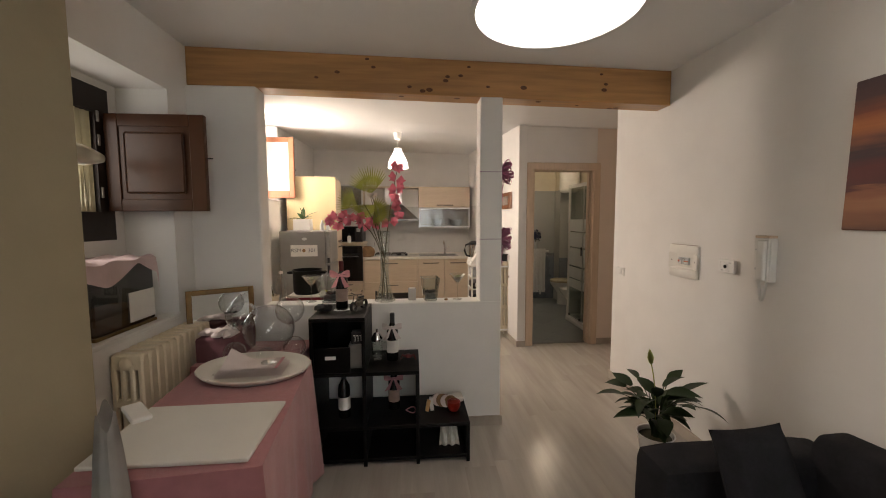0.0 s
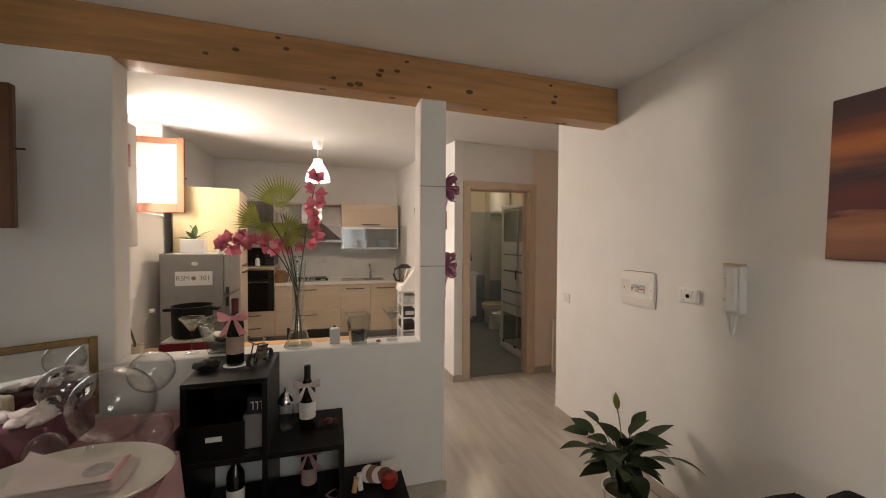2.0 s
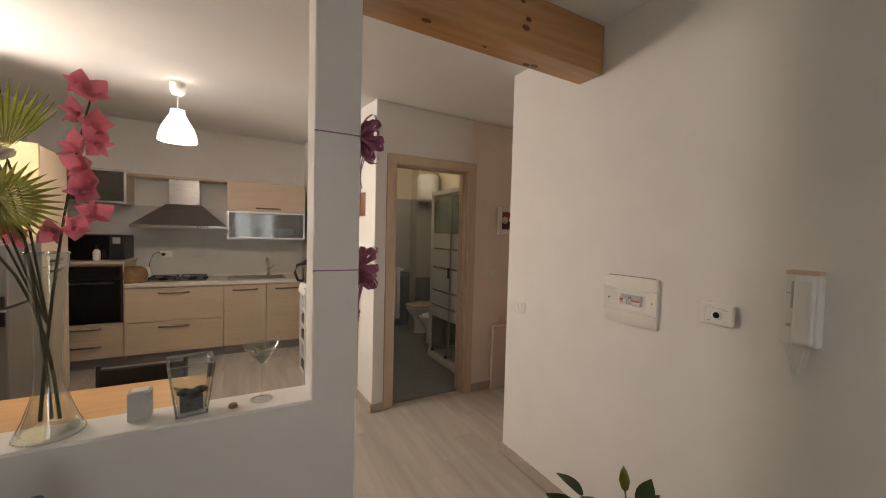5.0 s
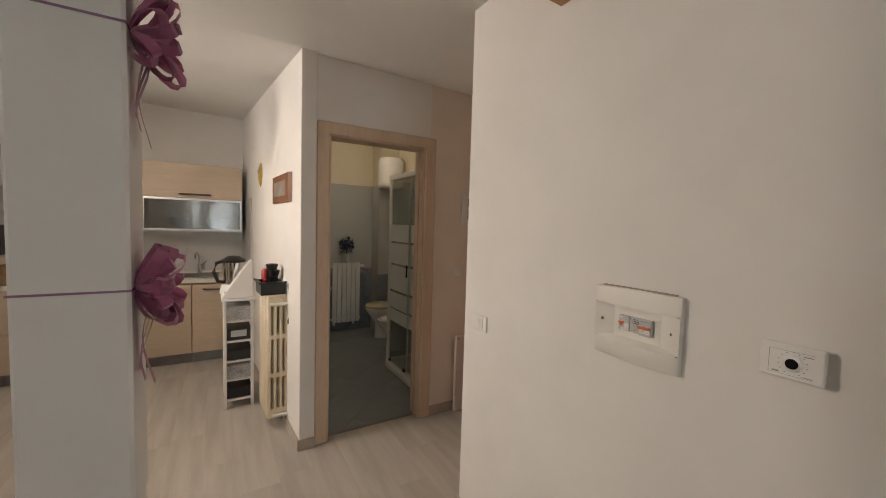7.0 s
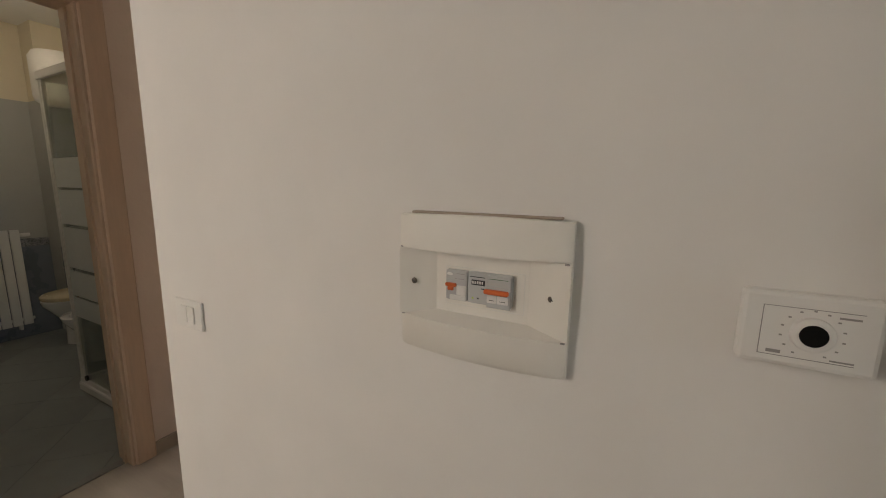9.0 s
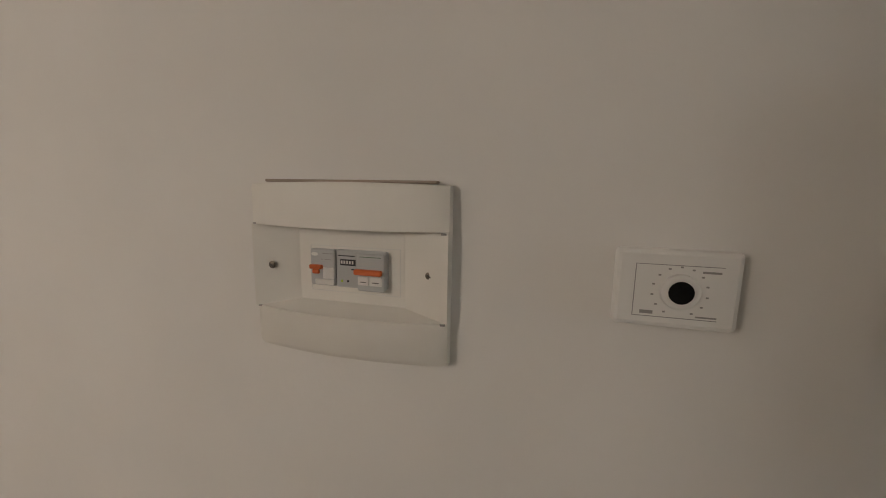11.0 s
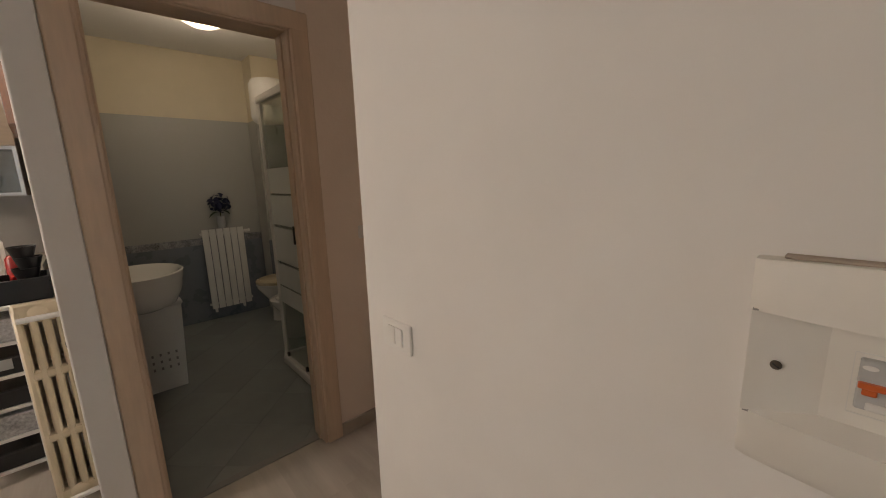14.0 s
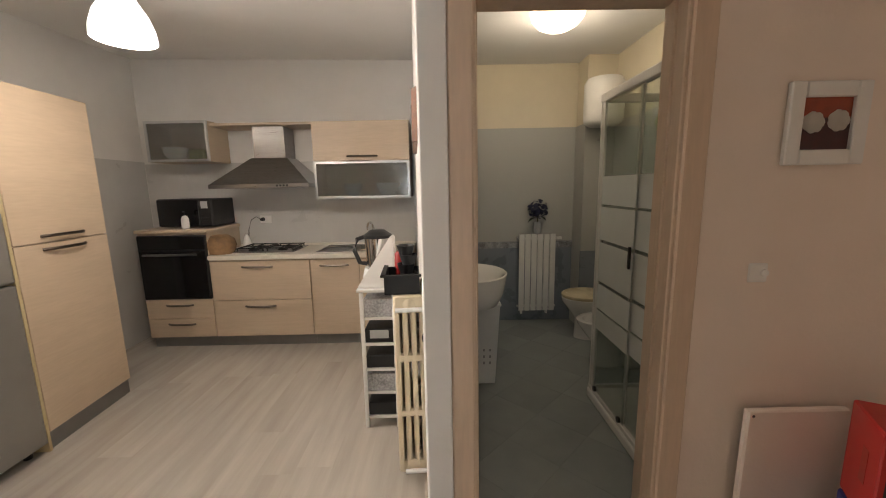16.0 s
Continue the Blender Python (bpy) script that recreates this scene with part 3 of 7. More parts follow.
# oven tower
ov = thing("oven_cabinet", ORIGIN, "light oak cabinet with a black built-in oven and two drawers", "oven cabinet")
part("body", box(-1.37, 6.312, 0.11, -0.748, 6.87, 1.09), M_OAK, ov)
part("top_board", box(-1.385, 6.285, 1.09, -0.735, 6.872, 1.12, 0.004), M_OAK, ov)
o = part("oven", box(-1.365, 6.283, 0.48, -0.753, 6.311, 1.07, 0.004), M_BLKPLAST, ov, "black built-in oven")
part("glass_door", box(-1.355, 6.276, 0.49, -0.763, 6.284, 0.93, 0.003), M_BLKGLASS, o, "black glass oven door")
part("control_panel", box(-1.36, 6.276, 0.945, -0.758, 6.284, 1.065, 0.003), M_BLKGLASS, o)
b = tube([(-1.30, 6.245, 0.90), (-0.82, 6.245, 0.90)], 0.010, 8)
tube([(-1.28, 6.245, 0.90), (-1.28, 6.280, 0.90)], 0.006, 6, bm=b)
tube([(-0.84, 6.245, 0.90), (-0.84, 6.280, 0.90)], 0.006, 6, bm=b)
part("handle", b, M_STEEL, o, "steel oven handle bar", True)
for z0, z1 in ((0.112, 0.29), (0.294, 0.473)):
    f = part("drawer_front", box(-1.366, 6.29, z0, -0.752, 6.311, z1, 0.002), M_OAKH, ov)
    bow_handle(f, -1.18, -0.93, 6.289, z1 - 0.05)
part("plinth", box(-1.37, 6.345, 0, -0.748, 6.36, 0.108), M_PLINTH, ov)
mw = thing("microwave", pose(-1.0, 6.66, 1.121, 0, 0, -2), "black microwave oven on the oven cabinet", "microwave")
part("case", box(-0.29, -0.17, 0.008, 0.23, 0.19, 0.27, 0.008), M_BLKPLAST, mw)
part("door", box(-0.285, -0.186, 0.015, 0.11, -0.171, 0.262, 0.004), M_BLKGLASS, mw)
kp = part("keypad", box(0.113, -0.184, 0.015, 0.225, -0.171, 0.262, 0.003), M_BLKPLAST, mw)
for k in range(4):
    part("button", box(0.13, -0.188, 0.05 + 0.03 * k, 0.205, -0.183, 0.068 + 0.03 * k, 0.002), M_BLKPLAST, kp)
part("sticker", box(0.135, -0.1855, 0.18, 0.20, -0.1835, 0.245), M_MODGREY, kp, "pale grey energy sticker")
sp = thing("soap_bottle", pose(-0.985, 6.40, 1.121), "white pump bottle with a dark collar", "bottle")
part("bottle", lathe([(0, 0), (0.03, 0), (0.032, 0.01), (0.032, 0.09), (0.02, 0.115), (0.012, 0.12), (0, 0.12)], 16), M_WHITE, sp, smooth=True)
part("pump", tube([(0, 0, 0.118), (0, 0, 0.155), (0, -0.03, 0.158)], 0.006, 8), M_BLKPLAST, sp, "dark pump head")
# bread basket and plug by the hob
bk = thing("bread_bag", pose(-0.70, 6.42, 0.881) @ Matrix.Scale(1.3, 4), "brown woven bread basket on the worktop", "basket")
part("shell", lathe([(0, 0), (0.09, 0), (0.11, 0.05), (0.10, 0.085), (0.06, 0.11), (0, 0.115)], 18, m=Matrix.Diagonal((1, 0.9, 1.2, 1))), M_WICKER, bk, smooth=True)
oi_ = thing("oil_cruet", pose(-0.62, 6.76, 0.881), "small white ceramic oil jug", "jug")
part("jug", lathe([(0, 0), (0.035, 0), (0.045, 0.04), (0.03, 0.10), (0.015, 0.13), (0.018, 0.14), (0, 0.14)], 16), M_CERAMIC, oi_, smooth=True)
sk = thing("wall_socket", pose(-0.46, BACK - 0.013, 1.16), "white wall socket with a black plug", "socket")
part("plate", box(-0.06, -0.009, -0.04, 0.06, 0, 0.04, 0.004), M_WHITE, sk)
part("plug", lathe([(0, 0), (0.02, 0), (0.017, 0.04), (0, 0.042)], 12, m=pose(-0.025, -0.009, 0, 90)), M_BLKPLAST, sk, "black plug")
part("cable", tube([(-0.025, -0.05, 0), (-0.07, -0.065, 0.03), (-0.12, -0.07, 0.0), (-0.15, -0.08, -0.10), (-0.16, -0.09, -0.27)], 0.004, 6), M_BLKPLAST, sk, "black cable")


# wall units
def glass_unit(x0, x1, z0, z1, label, group=""):
    u = thing("wall_cabinet", ORIGIN, label, "kitchen cabinet", "kitchen wall units")
    b = box(x0, 6.54, z0, x0 + 0.018, 6.875, z1)
    box(x1 - 0.018, 6.54, z0, x1, 6.875, z1, bm=b)
    box(x0 + 0.018, 6.54, z0, x1 - 0.018, 6.875, z0 + 0.018, bm=b)
    box(x0 + 0.018, 6.54, z1 - 0.018, x1 - 0.018, 6.875, z1, bm=b)
    box(x0 + 0.018, 6.86, z0 + 0.018, x1 - 0.018, 6.875, z1 - 0.018, bm=b)
    part("carcass", b, M_OAK, u)
    d = part("glass_door", box(x0 + 0.02, 6.526, z0 + 0.022, x1 - 0.02, 6.534, z1 - 0.022), M_FROST, u, "frosted grey glass pane")
    b = box(x0 + 0.001, 6.52, z0, x0 + 0.021, 6.539, z1)
    box(x1 - 0.021, 6.52, z0, x1 - 0.001, 6.539, z1, bm=b)
    box(x0 + 0.021, 6.52, z0, x1 - 0.021, 6.539, z0 + 0.022, bm=b)
    box(x0 + 0.021, 6.52, z1 - 0.022, x1 - 0.021, 6.539, z1, bm=b)
    part("frame", b, M_ALU, d, "aluminium door frame")
    return u


glass_unit(0.192, 1.088, 1.367, 1.712, "wall cabinet with a frosted glass flap in an aluminium frame")
glass_unit(-1.337, -0.764, 1.734, 2.10, "small wall cabinet with a frosted glass door")
for gx, gz, gr, gm, glab in ((-1.16, 1.753, 0.11, M_CERAMIC, "white bowl behind the frosted glass"), (0.86, 1.386, 0.12, M_CERAMIC, "white bowl behind the frosted glass"), (0.52, 1.386, 0.09, M_MODGREY, "grey bowl behind the frosted glass")):
    bw = thing("mixing_bowl", pose(gx, 6.66, gz), glab, "bowl", "bowls in the wall cabinets")
    part("bowl", lathe([(0, 0), (gr * 0.5, 0), (gr * 0.9, 0.06), (gr, 0.12), (gr * 0.96, 0.12), (gr * 0.85, 0.06), (gr * 0.45, 0.01), (0, 0.01)], 24), gm, bw, smooth=True)
fp = thing("food_packet", pose(-0.93, 6.62, 1.753), "green food packet behind the frosted glass", "packet")
part("packet", box(-0.07, -0.03, 0, 0.07, 0.03, 0.10, 0.01), M_PALM, fp)
u = thing("wall_cabinet", ORIGIN, "light oak wall cabinet with a lift-up flap", "kitchen cabinet", "kitchen wall units")
part("body", box(0.192, 6.541, 1.716, 1.088, 6.875, 2.074), M_OAK, u)
f = part("flap", box(0.193, 6.52, 1.716, 1.087, 6.54, 2.072, 0.002), M_OAKH, u)
bow_handle(f, 0.51, 0.79, 6.519, 1.755)
u = thing("cornice_shelf", ORIGIN, "light oak strip joining the wall cabinets above the hood", "shelf")
part("board", box(-0.763, 6.56, 2.055, 0.190, 6.875, 2.078, 0.002), M_OAK, u)
# hood
hd = thing("cooker_hood", ORIGIN, "brushed steel pyramid cooker hood", "cooker hood")
b = bmesh.new()
lo = [b.verts.new(p) for p in ((-0.705, 6.36, 1.515), (0.19, 6.36, 1.515), (0.19, 6.87, 1.515), (-0.705, 6.87, 1.515))]
hi = [b.verts.new(p) for p in ((-0.42, 6.60, 1.76), (-0.08, 6.60, 1.76), (-0.08, 6.87, 1.76), (-0.42, 6.87, 1.76))]
for k in range(4):
    b.faces.new((lo[k], lo[(k + 1) % 4], hi[(k + 1) % 4], hi[k]))
b.faces.new(lo), b.faces.new(hi)
part("canopy", b, M_STEEL, hd)
part("rim", box(-0.71, 6.35, 1.478, 0.195, 6.872, 1.516, 0.003), M_STEEL, hd)
part("chimney", box(-0.40, 6.62, 1.755, -0.10, 6.872, 2.054, 0.002), M_STEEL, hd)
b = bmesh.new()
for k in range(4):
    box(-0.10 + 0.03 * k, 6.346, 1.488, -0.082 + 0.03 * k, 6.351, 1.505, bm=b)
part("buttons", b, M_BLKPLAST, hd)

# tall cabinet
tc_ = thing("tall_cabinet", pose(-0.893, 4.892, 0, 0, 0, 4.6), "tall light oak larder cabinet with two doors", "tall cabinet")
part("body", box(-0.60, 0.001, 0.10, -0.021, 0.634, 2.045), M_OAK, tc_)
part("side_panel", box(-0.60, -0.018, 0.0, -0.002, 0.0, 2.05, 0.002), mat("cream_laminate_side", (0.55, 0.45, 0.26), 0.45, var=0.03), tc_, "cream laminate side panel")
for z0, z1, hz in ((0.112, 1.18, 1.145), (1.185, 2.042, 1.222)):
    f = part("door", box(-0.02, 0.002, z0, 0.0, 0.632, z1, 0.002), M_OAKH, tc_)
    bow_handle(f, 0.16, 0.45, 0, 0, pose(0, 0, hz, 0, 0, 90) @ pose(0, 0, 0, 0, 0, 0))
part("plinth", box(-0.04, 0.0, 0, -0.02, 0.634, 0.108), M_PLINTH, tc_, "grey metal plinth")
# refrigerator
fr = thing("refrigerator", pose(-0.87, 4.38, 0, 0, 0, 1.5), "silver-grey two-door refrigerator with a number plate stuck on", "refrigerator")
part("cabinet", box(-0.57, 0, 0.03, -0.055, 0.49, 1.378, 0.012, seg=2), M_GREYMET, fr)
for z0, z1 in ((0.06, 0.985), (0.995, 1.372)):
    d = part("door", box(-0.053, 0.002, z0, 0.0, 0.488, z1, 0.012, seg=2), M_GREYMET, fr)
    part("grip", box(-0.035, -0.012, z1 - 0.10 if z1 < 1 else z0 + 0.01, -0.008, 0.003, z1 - 0.01 if z1 < 1 else z0 + 0.07, 0.004), M_BLKPLAST, d, "dark recessed grip")
for fx in (-0.52, -0.08):
    for fy in (0.05, 0.44):
        part("foot", lathe([(0, 0), (0.02, 0), (0.02, 0.032), (0, 0.032)], 10, m=pose(fx, fy, 0)), M_BLKPLAST, fr)
np_ = part("number_plate", box(-0.445, -0.004, 1.085, -0.145, -0.0005, 1.215, 0.001), M_PAPER, fr, "white number plate with grey letters")


def text_mesh(body, size, depth=0.0006):
    cu = bpy.data.curves.new("text", "FONT")
    cu.body, cu.size, cu.align_x, cu.align_y, cu.extrude = body, size, "CENTER", "CENTER", depth
    ob = bpy.data.objects.new("text", cu)
    me = bpy.data.meshes.new_from_object(ob)
    bm = bmesh.new()
    bm.from_mesh(me)
    bpy.data.objects.remove(ob), bpy.data.curves.remove(cu), bpy.data.meshes.remove(me)
    return bm


M_PLATEINK = mat("faded_grey_print", (0.22, 0.22, 0.24), 0.7, var=0.1)
for body, px in (("RSM", -0.383), ("301", -0.207)):
    b = text_mesh(body, 0.062)
    b.transform(pose(px, -0.0048, 1.152, 90))
    part("plate_text", b, M_PLATEINK, np_)
b = lathe([(0, 0), (0.02, 0), (0.016, 0.0008), (0, 0.0008)], 10, m=pose(-0.297, -0.004, 1.152, 90))
part("plate_emblem", b, M_WICKER, np_, "small brown crest")
part("badge", lathe([(0, 0), (0.028, 0), (0.026, 0.002), (0, 0.002)], 16, m=pose(-0.29, -0.0005, 1.285, 90) @ Matrix.Diagonal((1, 0.6, 1, 1))), M_ALU, fr, "oval metal badge")


# orchid planter on the refrigerator
def leaf_mesh(length, width, droop, fold=0.25, n=6, bm=None, m=None):
    own = bmesh.new()
    rows = []
    for k in range(n + 1):
        u = k / n
        w = width * math.sin(math.pi * min(1, 0.06 + 0.94 * u) ** 0.8) * 0.5 if k < n else 0.001
        c = Vector((length * (u - 0.12 * droop * u * u), 0, length * (0.5 * u * (1 - droop) - droop * u * u * 0.7)))
        rows.append([own.verts.new(c + Vector((0, -w, w * fold))), own.verts.new(c), own.verts.new(c + Vector((0, w, w * fold)))])
    for a, c in zip(rows, rows[1:]):
        for k in range(2):
            own.faces.new((a[k], a[k + 1], c[k + 1], c[k]))
    if m:
        own.transform(m)
    return merge(bm, own)


op = thing("potted_orchid", pose(-1.22, 4.55, 1.379), "green orchid leaves in a white square planter on the refrigerator", "plant")
part("planter", box(-0.10, -0.055, 0, 0.10, 0.055, 0.135, 0.006), M_WHITEP, op)
part("soil", box(-0.09, -0.045, 0.12, 0.09, 0.045, 0.138), M_WICKER, op)
for k, (a, ln, dr, tl) in enumerate(((200, 0.20, 0.6, -25), (20, 0.21, 0.3, -50), (150, 0.17, 0.8, -30), (-30, 0.17, 0.5, -40), (100, 0.20, 0.1, -60), (260, 0.16, 0.3, -55))):
    part("leaf", leaf_mesh(ln, 0.055, dr, m=pose(0, 0, 0.13) @ pose(0, 0, 0, 0, tl * 0.4, a)), M_ORCLEAF, op, smooth=True)
part("flower_stem", tube([(0.02, 0, 0.13), (0.0, 0, 0.22), (-0.03, 0, 0.27)], 0.004, 6), M_STEM, op)
for k, (cx, mt) in enumerate(((-0.985, M_MODGREY), (-0.925, M_WHITE))):
    c = thing("spice_shaker", pose(cx, 4.50 + 0.05 * k, 1.379), "grey ceramic shaker with a pointed cap" if k == 0 else "white ceramic shaker with a pointed cap", "shaker", "shakers on the refrigerator")
    part("jar", lathe([(0, 0), (0.026, 0), (0.027, 0.07), (0.018, 0.085), (0, 0.085)], 14), mt, c, smooth=True)
    part("cap", lathe([(0.016, 0.083), (0.012, 0.105), (0.004, 0.125), (0, 0.126)], 12), M_ALU, c, "metal cap", True)

# kitchen window, open sash and shutter
kw = tagged(new("window_kitchen"), "small varnished pine window with its sash swung open", "window", kind="structure")
b = box(-1.93, 3.97, 1.735, -1.87, 4.02, 2.55)
box(-1.93, 4.78, 1.735, -1.87, 4.83, 2.55, bm=b)
box(-1.93, 4.02, 1.735, -1.87, 4.78, 1.78, bm=b)
box(-1.93, 4.02, 2.50, -1.87, 4.78, 2.55, bm=b)
part("window_frame", b, M_SASHW, kw)
sash = part("sash", box(-1.86, 4.765, 1.775, -1.80, 4.80, 2.515, 0.004), M_SASHW, kw, "varnished reddish pine sash")
b = box(-1.43, 4.765, 1.775, -1.365, 4.80, 2.515, 0.004)
box(-1.80, 4.767, 1.775, -1.43, 4.798, 1.865, 0.004, bm=b)
box(-1.80, 4.767, 2.455, -1.43, 4.798, 2.515, 0.004, bm=b)
part("sash_rail", b, M_SASHW, sash)
part("pane", box(-1.80, 4.780, 1.865, -1.43, 4.785, 2.455), mat("curtained_pane", (0.42, 0.42, 0.39), 0.25, var=0.06, scale=3), sash, "pane with a thin white net curtain")
part("hinge_pin", tube([(-1.36, 4.78, 2.12), (-1.345, 4.78, 2.12)], 0.006, 6), M_BLKPLAST, sash)
part("shutter", box(-1.64, 4.00, 1.90, -1.508, 4.028, 2.575, 0.004), M_DARKW, kw, "dark brown shutter leaf folded back")
part("window_sill", box(-1.95, 3.955, 1.731, -1.55, 4.825, 1.742), M_WHITEP, kw)
part("pane_far", box(-1.905, 4.02, 1.78, -1.90, 4.78, 2.50), M_GLASS, kw, "clear outer pane").visible_shadow = False
back = tagged(finish("backdrop_sky", box(-3.2, 2.6, 0.4, -3.15, 6.2, 4.2), M_SKYCARD), "bright overcast sky outside the kitchen window", "backdrop", kind="structure")
pp = thing("flue_pipe", pose(-1.50, 4.86, 1.38), "slim black pipe running down the kitchen wall", "pipe")
part("pipe", tube([(0, 0, 0), (0, 0, 0.42)], 0.012, 8), M_BLKPLAST, pp, smooth=True)
# gas boiler
bo = thing("gas_boiler", pose(-1.15, 3.08, 1.463), "white wall-hung gas boiler with a red warning label", "boiler")
part("case", box(-0.345, -0.20, 0, 0, 0.23, 0.78, 0.012, seg=2), M_WHITE, bo)
part("warning_label", box(0, 0.03, 0.50, 0.0015, 0.14, 0.64), M_RED, bo, "red paper label")
for k in range(5):
    part("label_line", box(0.0015, 0.045, 0.52 + 0.022 * k, 0.002, 0.125, 0.526 + 0.022 * k), M_PAPER, bo)
part("knob", box(0, 0.055, 0.13, 0.012, 0.075, 0.16, 0.003), M_BLKPLAST, bo)
part("knob", box(0, 0.055, 0.31, 0.012, 0.085, 0.322, 0.003), M_BLKPLAST, bo)

# kitchen pendant
kp_ = thing("pendant_lamp", pose(-0.093, 4.82, 2.60), "lit white bell-shaped pendant lamp over the kitchen", "pendant lamp")
part("canopy", lathe([(0, 0), (0.055, 0), (0.05, -0.06), (0.035, -0.085), (0, -0.085)], 20), M_WHITE, kp_, smooth=True)
part("cord", tube([(0, 0, -0.08), (0, 0, -0.20)], 0.0035, 6), M_WHITE, kp_)
part("shade", lathe([(0.048, -0.20), (0.05, -0.23), (0.07, -0.27), (0.105, -0.33), (0.125, -0.39), (0.13, -0.44), (0.126, -0.44), (0.12, -0.39), (0.10, -0.335), (0.066, -0.275), (0.045, -0.235), (0.043, -0.205)], 28, close=True), M_LAMPG, kp_, "glowing white plastic shade", True)

# kitchen table behind the half wall
kt = thing("kitchen_table", pose(-0.56, 3.10, 0), "pine kitchen table behind the half wall", "table")
part("tabletop", box(-0.72, -0.36, 0.715, 0.76, 0.38, 0.75, 0.005), M_PINE, kt)
for sx in (-0.66, 0.70):
    for sy in (-0.30, 0.32):
        part("leg", box(sx - 0.025, sy - 0.025, 0, sx + 0.025, sy + 0.025, 0.715, 0.003), M_PINE, kt)
ch = thing("kitchen_chair", pose(-0.10, 3.46, 0, 0, 0, 180), "dark metal folding chair at the kitchen table", "chair")
part("seat", box(-0.19, -0.18, 0.43, 0.19, 0.18, 0.455, 0.008), M_BLKPLAST, ch)
part("backrest", box(-0.18, -0.20, 0.66, 0.18, -0.185, 0.78, 0.006), M_BLKPLAST, ch)
for sx in (-0.18, 0.18):
    part("back_leg", tube([(sx, -0.24, 0), (sx, -0.18, 0.44), (sx, -0.195, 0.80)], 0.011, 8), M_BLKPLAST, ch, smooth=True)
    part("front_leg", tube([(sx, 0.20, 0), (sx, 0.15, 0.44)], 0.011, 8), M_BLKPLAST, ch, smooth=True)
rb = thing("crimson_box", pose(-0.84, 3.30, 0.751), "crimson cloth-covered box on the kitchen table", "box")
part("box_body", box(-0.16, -0.12, 0, 0.16, 0.14, 0.09, 0.006), M_CRIMSON, rb)
part("tray", box(-0.15, -0.11, 0.09, 0.17, 0.13, 0.105, 0.003), M_PAPER, rb, "white tray lying on top")
bp = thing("black_pot", pose(-0.85, 3.32, 0.857), "black two-handled cooking pot on the crimson box", "pot")
M_POT = mat("matt_black_enamel", (0.010, 0.010, 0.010), 0.65, var=0.1, scale=30, spec=0.2)
part("pot_body", lathe([(0, 0), (0.105, 0), (0.118, 0.02), (0.122, 0.205), (0.128, 0.21), (0.118, 0.21), (0.112, 0.03), (0, 0.02)], 26), M_POT, bp, smooth=True)
for sx in (-1, 1):
    part("handle", box(sx * 0.115, -0.035, 0.175, sx * 0.165, 0.035, 0.195, 0.006), M_POT, bp)
wb = thing("water_bottle", pose(-1.05, 3.24, 0.751), "clear plastic water bottle on the kitchen table", "bottle")
part("bottle", lathe([(0, 0.0), (0.042, 0.002), (0.045, 0.03), (0.04, 0.06), (0.045, 0.09), (0.041, 0.13), (0.045, 0.16), (0.044, 0.20), (0.03, 0.25), (0.015, 0.275), (0.014, 0.295), (0, 0.295)], 20), M_BUBBLE, wb, smooth=True)
part("cap", lathe([(0, 0.292), (0.016, 0.292), (0.016, 0.312), (0, 0.312)], 14), M_WHITE, wb)
cp = thing("cream_pot", pose(-0.97, 2.80, 0.751), "cream pot with a few stems on the table", "pot")
part("pot", lathe([(0, 0), (0.042, 0), (0.05, 0.19), (0.045, 0.19), (0.038, 0.02), (0, 0.02)], 18), mat("cream_terracotta", (0.62, 0.54, 0.42), 0.7, var=0.08), cp, smooth=True)
part("stem", tube([(0, 0, 0.02), (0.01, 0, 0.2), (-0.02, 0.01, 0.29)], 0.006, 6), M_STEM, cp)

# trolley
tr_ = thing("storage_trolley", pose(0.995, 5.20, 0), "white trolley with patterned fabric baskets", "trolley")
for sx in (-0.10, 0.09):
    for sy in (-0.16, 0.16):
        part("post", box(sx - 0.011, sy - 0.011, 0, sx + 0.011, sy + 0.011, 0.86, 0.002), M_WHITEP, tr_)
part("top_board", box(-0.125, -0.18, 0.86, 0.115, 0.18, 0.88, 0.004), M_WHITEP, tr_)
for k, zz in enumerate((0.06, 0.22, 0.37, 0.53, 0.69)):
    part("shelf", box(-0.108, -0.165, zz, 0.098, 0.165, zz + 0.016), M_WHITEP, tr_)
    fill = (M_BLKPLAST, M_BASKET, M_BLKPLAST, M_BLKPLAST, M_BASKET)[k]
    part("basket", box(-0.095, -0.158, zz + 0.016, 0.085, 0.155, zz + (0.125 if k in (1, 4) else 0.10), 0.006), fill, tr_, "grey patterned basket" if k in (1, 4) else "dark basket")
part("cloth_bundle", box(-0.06, -0.162, 0.545 + 0.03, 0.05, -0.158, 0.545 + 0.08), M_MODGREY, tr_)
# white wedge stand and steel mixer
ws = thing("cookbook_stand", pose(0.99, 5.20, 0.881), "white tilted stand on the trolley", "stand")
b = bmesh.new()
lo = [b.verts.new(p) for p in ((-0.12, -0.15, 0), (0.10, -0.15, 0), (0.10, -0.15, 0.29), (0.085, -0.15, 0.30))]
hi = [b.verts.new((q.co.x, -0.02, q.co.z)) for q in lo]
b.faces.new(lo), b.faces.new(hi)
for k in range(4):
    b.faces.new((lo[k], lo[(k + 1) % 4], hi[(k + 1) % 4], hi[k]))
bmesh.ops.bevel(b, geom=b.edges[:], offset=0.006, segments=2, affect="EDGES")
part("body", b, M_WHITE, ws)
part("screen", box(-0.05, -0.045, 0, 0.05, 0.045, 0.002, m=pose(-0.065, -0.085, 0.075, 0, -54, 0)), M_GREYMET, ws, "grey display")
